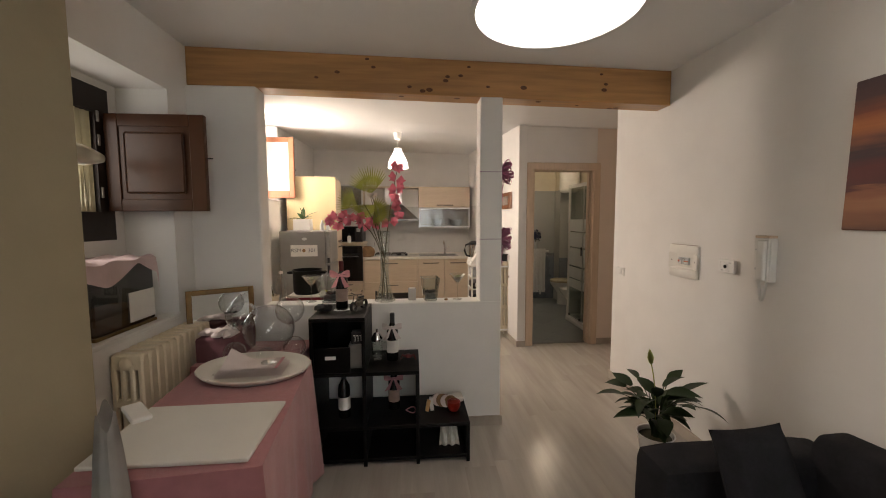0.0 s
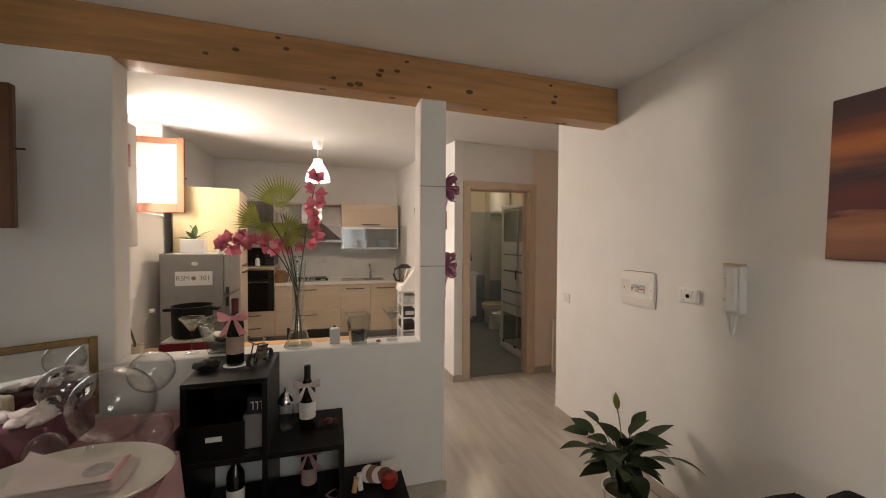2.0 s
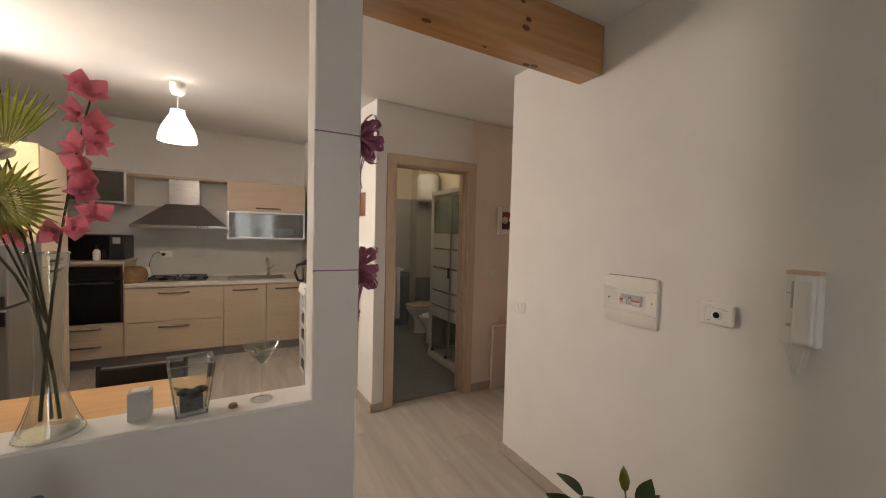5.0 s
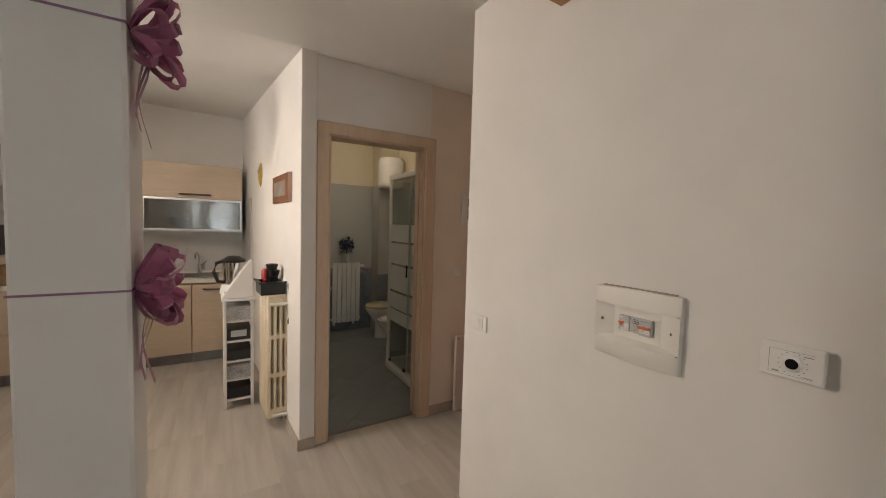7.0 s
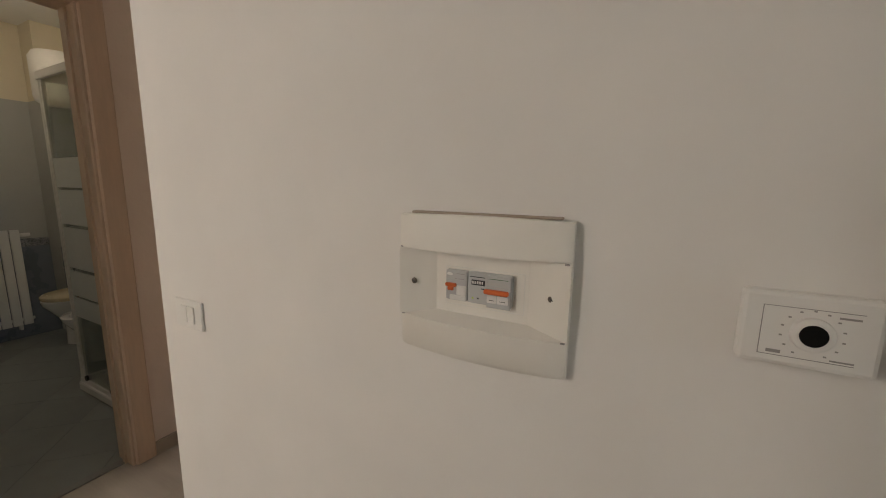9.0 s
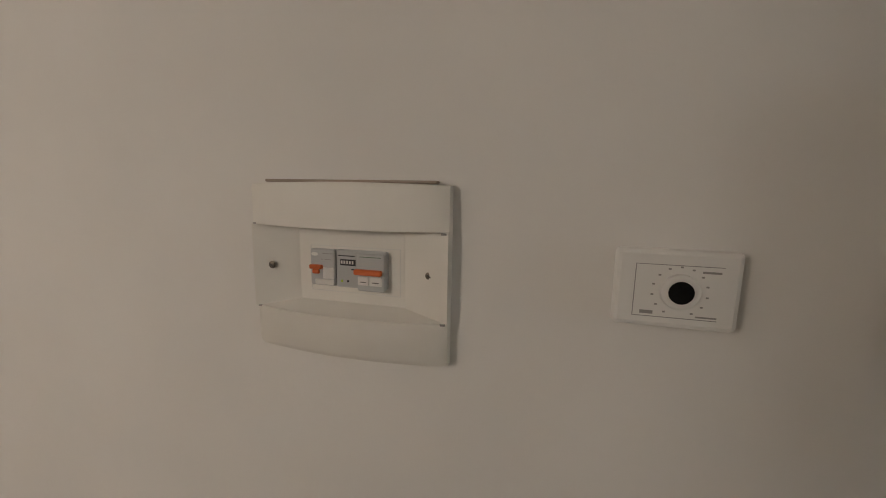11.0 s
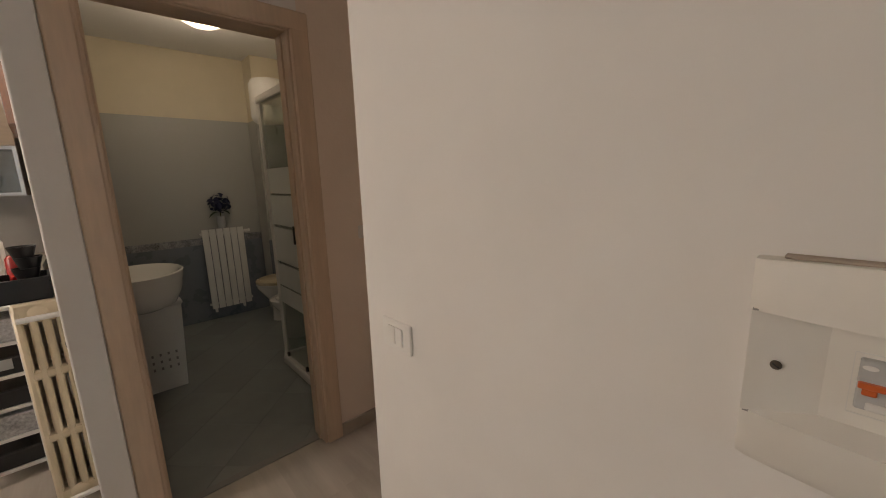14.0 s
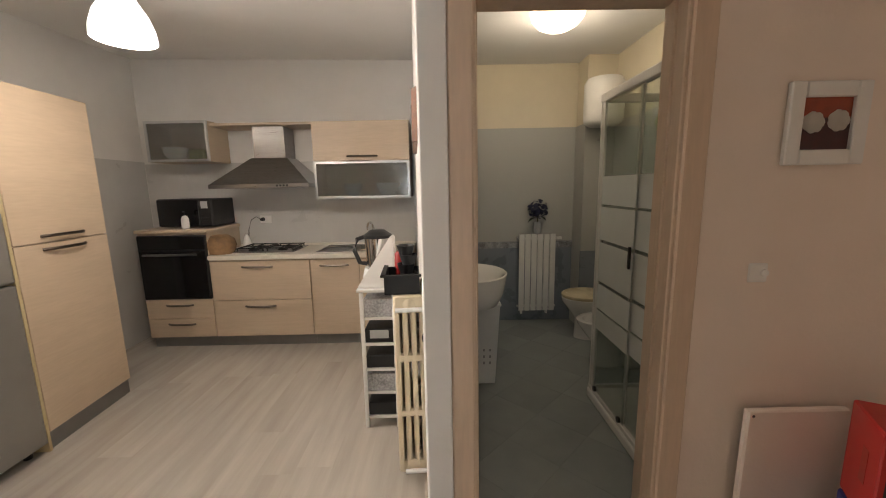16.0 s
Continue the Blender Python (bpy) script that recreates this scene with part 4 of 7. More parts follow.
mx_ = thing("steel_jug_mixer", pose(0.965, 5.295, 0.881), "steel mixing jug with a black lid and handle on the trolley", "mixer")
part("motor_base", lathe([(0, 0), (0.10, 0), (0.105, 0.015), (0.09, 0.075), (0, 0.08)], 24), M_WHITE, mx_, "white motor base", True)
part("jug", lathe([(0, 0.08), (0.07, 0.08), (0.078, 0.13), (0.086, 0.27), (0.082, 0.27), (0, 0.27)], 24), M_CHROME, mx_, smooth=True)
part("lid", lathe([(0.089, 0.265), (0.09, 0.283), (0.065, 0.30), (0.045, 0.315), (0, 0.315)], 24), M_BLKPLAST, mx_, smooth=True)
part("handle", tube([(-0.075, -0.02, 0.275), (-0.125, -0.03, 0.26), (-0.145, -0.035, 0.19), (-0.115, -0.03, 0.11), (-0.07, -0.02, 0.10)], 0.014, 8), M_BLKPLAST, mx_, smooth=True)

# cream column radiator on the divider wall
def column_element(h, depth):
    """One cast element: columns with slots between them, seen flat in the x-z plane, 52 mm thick along y."""
    b = bmesh.new()
    n, t = 4, 0.026
    cw = depth / (n + 0.48 * (n - 1))
    for k in range(n):
        x0 = -depth / 2 + k * cw * 1.48
        box(x0, -t, 0.03, x0 + cw, t, h - 0.03, 0.007, bm=b)
    for z0, z1 in ((0.0, 0.075), (h * 0.33, h * 0.33 + 0.045), (h * 0.64, h * 0.64 + 0.045), (h - 0.085, h)):
        box(-depth / 2, -t * 0.96, z0, depth / 2, t * 0.96, z1, 0.010, bm=b)
    return b


def column_radiator(label, m, count, h, depth, valve=True):
    r = thing("column_radiator", m, label, "radiator")
    el = part("element", column_element(h, depth), M_CREAM, r, smooth=True)
    el.location = (0, 0.026, 0)
    for k in range(1, count):
        e = new("element", el.data)
        e.parent, e.location = r, (0, 0.026 + 0.056 * k, 0)
    for zz in (0.05, h - 0.045):
        part("end_boss", lathe([(0, 0), (0.026, 0), (0.03, -0.004), (0.018, -0.012), (0, -0.012)], 16, m=pose(0, 0, zz, -90)), M_CREAM, r, smooth=True)
    return r


rad = column_radiator("cream cast column radiator on the divider wall", pose(1.215, 4.55, 0.08, 0, 0, 3.8), 6, 0.895, 0.14)
part("valve", tube([(-0.06, -0.022, 0.835), (0.0, -0.022, 0.835), (0.085, -0.022, 0.835)], 0.011, 10), M_WHITE, rad, "white plastic valve", True)
part("wall_rose", lathe([(0, 0), (0.024, 0), (0.02, 0.012), (0, 0.012)], 14, m=pose(0.078, -0.022, 0.835, 0, -90)), M_WHITE, rad)
part("lower_valve", tube([(-0.04, -0.022, 0.03), (0.085, -0.022, 0.03)], 0.011, 10), M_WHITE, rad, "white plastic valve", True)
part("cable", tube([(0.06, -0.03, 0.98), (0.068, -0.035, 0.85), (0.07, -0.035, 0.74)], 0.003, 6), M_BLKPLAST, rad, "black cable")
part("plug", lathe([(0, 0.05), (0.006, 0.05), (0.016, 0.02), (0.013, 0), (0, 0)], 12, m=pose(0.07, -0.035, 0.69)), M_BLKPLAST, rad, "black plug hanging from its cable", True)
ty = thing("black_tray", pose(1.185, 4.66, 0.976, 0, 0, 3.8), "black plastic tray on the cream radiator", "tray")
b = box(-0.085, -0.09, 0, 0.075, 0.13, 0.006)
for q in ((-0.085, -0.09, -0.079, 0.13), (0.069, -0.09, 0.075, 0.13), (-0.085, -0.09, 0.075, -0.084), (-0.085, 0.124, 0.075, 0.13)):
    box(q[0], q[1], 0, q[2], q[3], 0.085, bm=b)
box(-0.10, -0.105, 0.083, 0.085, -0.084, 0.092, bm=b)
box(-0.10, -0.105, 0.083, -0.079, 0.14, 0.092, bm=b)
part("body", b, M_BLKPLAST, ty)
cu = thing("stacked_cups", pose(1.20, 4.72, 0.983), "stack of dark coffee cups in the tray", "cups")
for k in range(4):
    part("cup", lathe([(0, 0), (0.026, 0), (0.042, 0.055), (0.044, 0.062), (0.038, 0.062), (0.024, 0.006), (0, 0.006)], 16, m=pose(0.006 * (-1) ** k, 0, 0.045 * k)), M_BLKPLAST, cu, smooth=True)
rr_ = thing("red_tin", pose(1.16, 4.80, 0.983), "small red round tin in the tray", "tin")
part("tin", lathe([(0, 0), (0.03, 0), (0.033, 0.03), (0.03, 0.14), (0.02, 0.155), (0, 0.155)], 16), M_RED, rr_, smooth=True)


# wall decorations on the divider wall
def on_divider(y, z):
    return pose(divider_x(y) - 0.001, y, z, 0, 0, 3.8)


pq = thing("wall_plaque", on_divider(4.72, 1.735), "carved brown wooden plaque with a pale centre", "plaque")
part("board", prism([(-0.02, -0.26), (0, -0.30), (0, 0.30), (-0.02, 0.26)], -0.10, 0.10), mat("red_brown_carved_wood", (0.20, 0.075, 0.03), 0.5, var=0.3, scale=25, bump=0.4, bscale=60), pq)
part("inlay", box(-0.024, -0.19, -0.055, -0.019, 0.19, 0.055, 0.002), mat("grey_engraved_inlay", (0.25, 0.22, 0.19), 0.4, var=0.3, scale=40), pq, "grey engraved inlay")
mk = thing("wall_mask", on_divider(5.65, 1.93), "yellow and black ceramic wall ornament", "ornament")
part("face", lathe([(0, 0.022), (0.05, 0.018), (0.085, 0.006), (0.095, 0), (0, 0)], 14, m=Matrix.Rotation(radians(-90), 4, "Y") @ Matrix.Diagonal((1.2, 1, 1, 1))), mat("mottled_yellow_black_glaze", (0.45, 0.30, 0.07), 0.3, var=0.45, scale=22, dark=(0.02, 0.015, 0.01)), mk, smooth=True)
for sy in (-0.03, 0.03):
    part("eye", lathe([(0, 0.003), (0.014, 0), (0, 0)], 10, m=pose(-0.02, sy, 0.03, 0, -90)), M_BLKPLAST, mk)

# ---- bathroom ----
bl = thing("ceiling_lamp", pose(2.20, 5.72, 2.639), "lit round glass ceiling lamp in the bathroom", "ceiling lamp")
part("base", lathe([(0, 0), (0.12, 0), (0.12, -0.025), (0, -0.025)], 24), M_WHITE, bl)
part("bowl", lathe([(0.185, -0.02), (0.175, -0.055), (0.14, -0.095), (0.08, -0.125), (0, -0.135)], 28), M_BATHG, bl, "glowing frosted glass bowl", True)
br = thing("panel_radiator", pose(2.365, 6.80, 0.14), "white aluminium radiator on the tiled wall", "radiator")
for k in range(6):
    x0 = -0.19 + 0.064 * k
    b = box(x0, -0.04, 0.0, x0 + 0.058, -0.03, 0.82, 0.004)
    box(x0 + 0.018, -0.03, 0.02, x0 + 0.040, 0.045, 0.80, 0.004, bm=b)
    part("fin", b, M_WHITEP, br)
b = tube([(-0.20, 0.01, 0.77), (0.21, 0.01, 0.77)], 0.014, 8)
tube([(-0.20, 0.01, 0.04), (0.21, 0.01, 0.04)], 0.014, 8, bm=b)
part("pipes", b, M_WHITEP, br)
part("valve", lathe([(0, 0), (0.016, 0), (0.016, 0.05), (0, 0.05)], 10, m=pose(0.21, 0.01, 0.77, 0, 90)), M_WHITE, br)
part("bracket", box(-0.15, 0.04, -0.06, -0.13, 0.075, 0.75), M_WHITEP, br)
part("bracket", box(0.12, 0.04, -0.06, 0.14, 0.075, 0.75), M_WHITEP, br)
hv = thing("flower_vase", pose(2.37, 6.80, 0.961), "dark blue hydrangea in a small glass jar on the radiator", "vase")
part("jar", lathe([(0, 0), (0.035, 0), (0.04, 0.03), (0.035, 0.10), (0.038, 0.12), (0.034, 0.12), (0.031, 0.10), (0.035, 0.03), (0, 0.006)], 16), M_MODGREY, hv, smooth=True)
part("stem", tube([(0, 0, 0.01), (0, 0, 0.2)], 0.005, 6), M_STEM, hv)
rh = random.Random(3)
b = bmesh.new()
for k in range(90):
    d = Vector((rh.gauss(0, 1), rh.gauss(0, 1), rh.gauss(0, 0.9))).normalized() * rh.uniform(0.06, 0.10)
    own = bmesh.new()
    bmesh.ops.create_circle(own, cap_ends=True, segments=5, radius=rh.uniform(0.018, 0.028), matrix=Matrix.Translation(d + Vector((0, 0, 0.25))) @ d.to_track_quat("Z", "Y").to_matrix().to_4x4() @ pose(0, 0, 0, rh.uniform(-35, 35), rh.uniform(-35, 35)))
    merge(b, own)
part("blossom", b, M_HYDR, hv)
part("leaf", leaf_mesh(0.13, 0.06, 0.7, m=pose(0, 0, 0.17, 0, 0, 30)), M_LEAF, hv, smooth=True)
part("leaf", leaf_mesh(0.13, 0.06, 0.7, m=pose(0, 0, 0.16, 0, 0, 200)), M_LEAF, hv, smooth=True)


def bowl(name, m, label, cat, length, width, h, seat):
    """A floor-standing pan whose back is at y = 0 and whose tip is at y = -length."""
    w = thing(name, m, label, cat)
    b = bmesh.new()
    prof = [(0.52, 0.0), (0.50, 0.10), (0.52, 0.20), (0.80, 0.30), (0.97, 0.36), (1.0, 0.395), (0.97, 0.40), (0.80, 0.398), (0.70, 0.33), (0.3, 0.24), (0, 0.235)]
    lathe([(r, z * h / 0.40) for r, z in prof], 28, bm=b, m=Matrix.Translation((0, -length / 2, 0)) @ Matrix.Diagonal((width / 2, length / 2, 1, 1)))
    part("pan", b, M_CERAMIC, w, smooth=True)
    part("back_block", box(-width * 0.38, -0.16, 0, width * 0.38, 0, h * 0.99, 0.02, seg=2), M_CERAMIC, w)
    if seat:
        part("seat_lid", lathe([(0, 0), (0.97, 0), (1.02, 0.012), (1.02, 0.03), (0.95, 0.042), (0, 0.048)], 28, m=Matrix.Translation((0, -length * 0.54, h)) @ Matrix.Diagonal((width / 2, length * 0.45, 1, 1))), M_SEAT, w, "beige seat and lid", True)
    return w


bowl("toilet", pose(3.03, 6.38, 0, 0, 0, -90), "white ceramic toilet with a beige lid", "toilet", 0.52, 0.37, 0.40, True)
bd = bowl("bidet", pose(2.955, 5.82, 0, 0, 0, -90), "white ceramic bidet beside the toilet", "bidet", 0.50, 0.35, 0.38, False)
part("tap", tube([(0, -0.10, 0.375), (0, -0.10, 0.43), (0, -0.16, 0.44)], 0.012, 8), M_CHROME, bd, "chrome tap", True)
wh = thing("water_heater", pose(2.84, 6.42, 1.97) @ Matrix.Scale(0.85, 4), "white cylindrical water heater high in the corner", "water heater")
part("tank", lathe([(0, 0), (0.15, 0.0), (0.19, 0.03), (0.20, 0.07), (0.20, 0.42), (0.17, 0.47), (0, 0.48)], 26), M_WHITEP, wh, smooth=True)
part("bracket", box(0.0, 0.0, 0.20, 0.06, 0.24, 0.26), M_WHITEP, wh)
part("pipe", tube([(0.05, 0, 0.0), (0.05, 0, -0.10), (0.05, 0.22, -0.12)], 0.012, 8), M_CHROME, wh, smooth=True)
# wash basin
bs = thing("wash_basin", pose(1.355, 5.50, 0), "white ceramic wash basin on the bathroom wall", "wash basin")
b = bmesh.new()
lathe([(0.50, 0.62), (0.76, 0.65), (0.91, 0.73), (0.975, 0.82), (1.0, 0.86), (0.96, 0.865), (0.88, 0.855), (0.70, 0.78), (0.3, 0.735), (0, 0.73)], 32, bm=b, m=Matrix.Translation((0.22, 0, 0)) @ Matrix.Diagonal((0.25, 0.30, 1, 1)))
part("bowl", b, M_CERAMIC, bs, smooth=True)
part("back_ledge", box(0.0, -0.28, 0.70, 0.10, 0.28, 0.868, 0.015, seg=2), M_CERAMIC, bs)
part("tap", tube([(0.06, 0, 0.865), (0.06, 0, 0.95), (0.16, 0, 0.97)], 0.014, 8), M_CHROME, bs, "chrome mixer tap", True)
hp = thing("laundry_hamper", pose(1.60, 5.68, 0), "off-white plastic laundry hamper with a perforated side", "hamper")
b = bmesh.new()
lo = [b.verts.new(p) for p in ((-0.17, -0.15, 0), (0.15, -0.15, 0), (0.15, 0.15, 0), (-0.17, 0.15, 0))]
hi = [b.verts.new(p) for p in ((-0.20, -0.18, 0.60), (0.18, -0.18, 0.60), (0.18, 0.18, 0.60), (-0.20, 0.18, 0.60))]
b.faces.new(lo), b.faces.new(hi)
for k in range(4):
    b.faces.new((lo[k], lo[(k + 1) % 4], hi[(k + 1) % 4], hi[k]))
part("bin", b, M_WHITEP, hp)
part("lid", box(-0.21, -0.19, 0.60, 0.19, 0.19, 0.63, 0.01), M_WHITEP, hp)
for r in range(5):
    for c in range(6):
        part("hole", box(-0.12 + 0.045 * c, -0.1655, 0.16 + 0.05 * r, -0.108 + 0.045 * c, -0.150, 0.178 + 0.05 * r), M_GREYMET, hp)
# shower
sh = thing("shower_enclosure", pose(0.02, 0, 0), "framed sliding shower screen with frosted bands on a white tray", "shower")
part("tray", box(2.34, 4.345, 0, 3.035, 5.345, 0.065, 0.012, seg=2), M_CERAMIC, sh)
fr_ = bmesh.new()
for yy in (4.35, 5.315):
    box(2.355, yy, 0.065, 2.385, yy + 0.025, 1.98, 0.003, bm=fr_)
box(2.35, 4.35, 1.945, 2.395, 5.34, 1.995, 0.004, bm=fr_)
box(2.35, 4.35, 0.063, 2.395, 5.34, 0.09, 0.003, bm=fr_)
box(2.395, 5.315, 1.945, 3.035, 5.34, 1.995, 0.004, bm=fr_)
box(2.395, 5.315, 0.063, 3.035, 5.34, 0.09, 0.003, bm=fr_)
part("frame", fr_, M_WHITEP, sh, "white metal frame")
M_BAND = mat("frosted_band", (0.66, 0.69, 0.68), 0.45, var=0.05, scale=4)
for name, x0, y0, y1 in (("sliding_door", 2.358, 4.86, 5.30), ("fixed_panel", 2.374, 4.38, 4.90)):
    p = part(name, box(x0, y0, 0.09, x0 + 0.005, y1, 1.945), M_SHOWERG, sh, "clear glass panel with frosted bands")
    for z0, z1 in ((1.33, 1.50), (1.11, 1.315), (0.84, 1.09), (0.66, 0.82), (0.52, 0.645)):
        part("frosted_band", box(x0 - 0.001, y0 + 0.002, z0, x0 + 0.006, y1 - 0.002, z1), M_BAND, p)
    part("stile", box(x0 - 0.004, y1 - 0.022, 0.09, x0 + 0.010, y1, 1.945), M_WHITEP, p)
p = part("side_panel", box(2.395, 5.324, 0.09, 3.03, 5.329, 1.945), M_SHOWERG, sh)
for z0, z1 in ((1.33, 1.50), (1.11, 1.315), (0.84, 1.09), (0.66, 0.82), (0.52, 0.645)):
    part("frosted_band", box(2.40, 5.323, z0, 3.028, 5.330, z1), M_BAND, p)
part("door_pull", box(2.346, 4.875, 1.0, 2.358, 4.895, 1.12, 0.003), M_BLKPLAST, sh)
for yy in (4.9, 5.24):
    part("roller", lathe([(0, 0), (0.018, 0), (0.018, 0.012), (0, 0.012)], 12, m=pose(2.346, yy, 0.105, 0, 90)), M_BLKPLAST, sh)
gp = thing("green_sponge", pose(2.60, 5.0, 1.70), "green bath sponge hanging in the shower", "sponge")
part("sponge", lathe([(0, 0), (0.05, 0.02), (0.07, 0.08), (0.05, 0.14), (0, 0.16)], 14), mat("green_nylon_net", (0.22, 0.30, 0.05), 0.8, var=0.3, scale=40), gp, smooth=True)
part("string", tube([(0, 0, 0.15), (0, 0, 0.27)], 0.002, 5), M_WHITE, gp)

# ---- corridor ----
pc = thing("framed_picture", pose(2.665, 4.2235, 1.64), "small picture of white flowers on red in a white frame", "picture")
b = box(-0.135, -0.022, -0.135, -0.085, 0, 0.135, 0.004)
box(0.085, -0.022, -0.135, 0.135, 0, 0.135, 0.004, bm=b)
box(-0.085, -0.022, 0.085, 0.085, 0, 0.135, 0.004, bm=b)
box(-0.085, -0.022, -0.135, 0.085, 0, -0.085, 0.004, bm=b)
part("frame", b, M_WHITEP, pc)
part("print_upper", box(-0.085, -0.008, 0.02, 0.085, -0.001, 0.085), mat("orange_red_print", (0.30, 0.045, 0.012), 0.5, var=0.2, scale=30), pc)
part("print_lower", box(-0.085, -0.008, -0.085, 0.085, -0.001, 0.02), mat("dark_maroon_print", (0.055, 0.008, 0.008), 0.5, var=0.3, scale=30), pc)
for cx, cz in ((-0.04, 0.005), (0.045, 0.01)):
    b = bmesh.new()
    for k in range(7):
        a = 2 * math.pi * k / 7
        lathe([(0, 0), (0.02, 0), (0.018, 0.002), (0, 0.003)], 10, bm=b, m=pose(cx + 0.02 * math.cos(a), -0.008, cz + 0.017 * math.sin(a), 90))
    part("painted_flower", b, M_PETALW, pc, "white painted flower")
sb = thing("wall_button", pose(2.50, 4.2245, 1.13), "small white wall button", "switch")
part("plate", box(-0.035, -0.008, -0.035, 0.035, 0, 0.035, 0.004), M_WHITE, sb)
part("button", lathe([(0, 0), (0.014, 0), (0.012, 0.008), (0, 0.009)], 12, m=pose(0.02, -0.008, 0.0, 90)), M_WHITE, sb)
pl = thing("radiator_panel", pose(2.485, 4.205, 0.0, 0.6), "pale beige flat panel leaning on the corridor wall", "panel")
part("panel", box(0, -0.030, 0, 0.38, -0.001, 0.62, 0.006), M_WARMW, pl)
part("screw", lathe([(0, 0), (0.006, 0), (0, 0.003)], 8, m=pose(0.02, -0.030, 0.60, 90)), M_INK, pl)
for k, (zz, hh, mt, lb) in enumerate(((0.0, 0.36, M_BLUE, "dark blue and black drinks carton on the floor"), (0.362, 0.34, M_RED, "red and black drinks carton stacked on a blue one"))):
    c = thing("drinks_carton", pose(2.86, 3.95, zz, 0, 0, -27 - 4 * k), lb, "carton", "stacked cartons")
    part("carton", box(-0.14, -0.13, 0, 0.14, 0.10, hh, 0.006), mt, c)
    part("dark_face", box(-0.132, -0.1325, 0.006, 0.134, -0.1302, hh - 0.006), M_BLKPLAST, c, "black printed face")
    part("edge_band", box(-0.137, -0.1335, 0.004, -0.124, -0.1326, hh - 0.004), M_PAPER if k == 0 else M_RED, c)
    for q in range(3):
        z0 = 0.06 + 0.085 * q
        b = box(-0.09, -0.1335, z0, 0.06, -0.1326, z0 + 0.016)
        box(-0.09, -0.1335, z0 + 0.045, 0.06, -0.1326, z0 + 0.061, bm=b)
        box(-0.03, -0.1335, z0 + 0.016, 0.0, -0.1326, z0 + 0.045, bm=b)
        part("print_bar", b, M_PAPER if k == 1 else M_GREYMET, c, "pale block print")
    part("print_bar", box(-0.1412, -0.06, 0.12, -0.1402, -0.02, hh - 0.10), M_PAPER if k == 0 else M_FRUIT, c)

# ---- right wall fittings ----
M_AGED = mat("aged_cream_plastic", (0.77, 0.745, 0.69), 0.5, var=0.02, scale=20)
fb = thing("fuse_box", pose(XR, 2.345, 1.212), "white recessed fuse box with two orange-levered breakers", "fuse box")


def bowed_cover(section, y0, y1, n=14):
    """Sweep an (out, z) outline along y; its face bows outwards in the middle and ends in rounded shoulders."""
    b = bmesh.new()
    rings = []
    for k in range(n + 1):
        u = -1 + 2 * k / n
        y = (y0 + y1) / 2 + (y1 - y0) / 2 * math.copysign(1 - (1 - abs(u)) ** 1.4, u)
        w = 2 * (y - y0) / (y1 - y0) - 1
        bow = 0.0205 + 0.009 * (1 - w * w) - (0.004 if k in (0, n) else 0.0)
        rings.append([b.verts.new((-d * bow, y, z + s_ * (1 - w * w))) for d, z, s_ in section])
    for p, q in zip(rings, rings[1:]):
        for k in range(len(p)):
            b.faces.new((p[k], p[(k + 1) % len(p)], q[(k + 1) % len(p)], q[k]))
    b.faces.new(rings[0]), b.faces.new(rings[-1])
    return b


part("lid", bowed_cover([(0, 0.056, 0), (1, 0.056, -0.002), (1, 0.103, 0.002), (0.9, 0.108, 0.003), (0, 0.109, 0.003)], -0.128, 0.139), M_AGED, fb, smooth=True)
part("lower_cover", bowed_cover([(0, -0.109, -0.004), (0.75, -0.108, -0.004), (0.96, -0.10, -0.003), (1, -0.053, -0.003), (0.0, -0.053, 0.0)], -0.128, 0.137), M_AGED, fb, smooth=True)
# thin grey-brown strip along the lid's upper edge
part("rim_line", box(-0.0165, -0.112, 0.1105, -0.002, 0.118, 0.1140, 0.001), mat("grey_brown_strip", (0.40, 0.33, 0.27), 0.8, var=0.1), fb, "grey-brown strip above the lid")
part("cheek", prism([(-0.0235, 0.136), (0, 0.136), (0, 0.076), (-0.003, 0.079)], -0.053, 0.056), M_AGED, fb)
part("cheek", prism([(-0.0205, -0.128), (-0.003, -0.069), (0, -0.064), (0, -0.128)], -0.053, 0.056), M_AGED, fb)
part("back_plate", box(-0.0035, -0.069, -0.053, 0, 0.079, 0.056), M_AGED, fb)
b = bmesh.new()
n = 12
front, rear = [], []
for k in range(n + 1):
    w = -1 + 2 * k / n
    front.append(b.verts.new((-0.0205 - 0.009 * (1 - w * w), 0.004 + 0.129 * w, -0.0528 - 0.003 * (1 - w * w))))
    rear.append(b.verts.new((-0.0037, 0.005 + 0.073 * w, -0.0435)))
for k in range(n):
    b.faces.new((front[k], front[k + 1], rear[k + 1], rear[k]))
part("sloped_lip", b, M_AGED, fb, smooth=True)
b = box(-0.0042, -0.064, 0.0295, -0.0034, 0.062, 0.0303)
box(-0.0042, -0.064, -0.0303, -0.0034, 0.062, -0.0295, bm=b)
box(-0.0042, 0.0613, -0.0295, -0.0034, 0.062, 0.0295, bm=b)
box(-0.0042, -0.064, -0.0295, -0.0034, -0.0633, 0.0295, bm=b)
part("cut_out_edge", b, M_WHITEP, fb)
for yy, zz in ((0.133, 0.0565), (-0.1225, 0.0535), (0.131, -0.054), (-0.1225, -0.0545)):
    part("hinge_notch", box(-0.0212, yy - 0.003, zz - 0.0012, -0.0150, yy + 0.003, zz + 0.0012), M_INK2, fb)
small = part("breaker_small", box(-0.018, 0.0185, -0.021, -0.003, 0.054, 0.026, 0.0015), M_MODGREY, fb, "light grey circuit breaker")
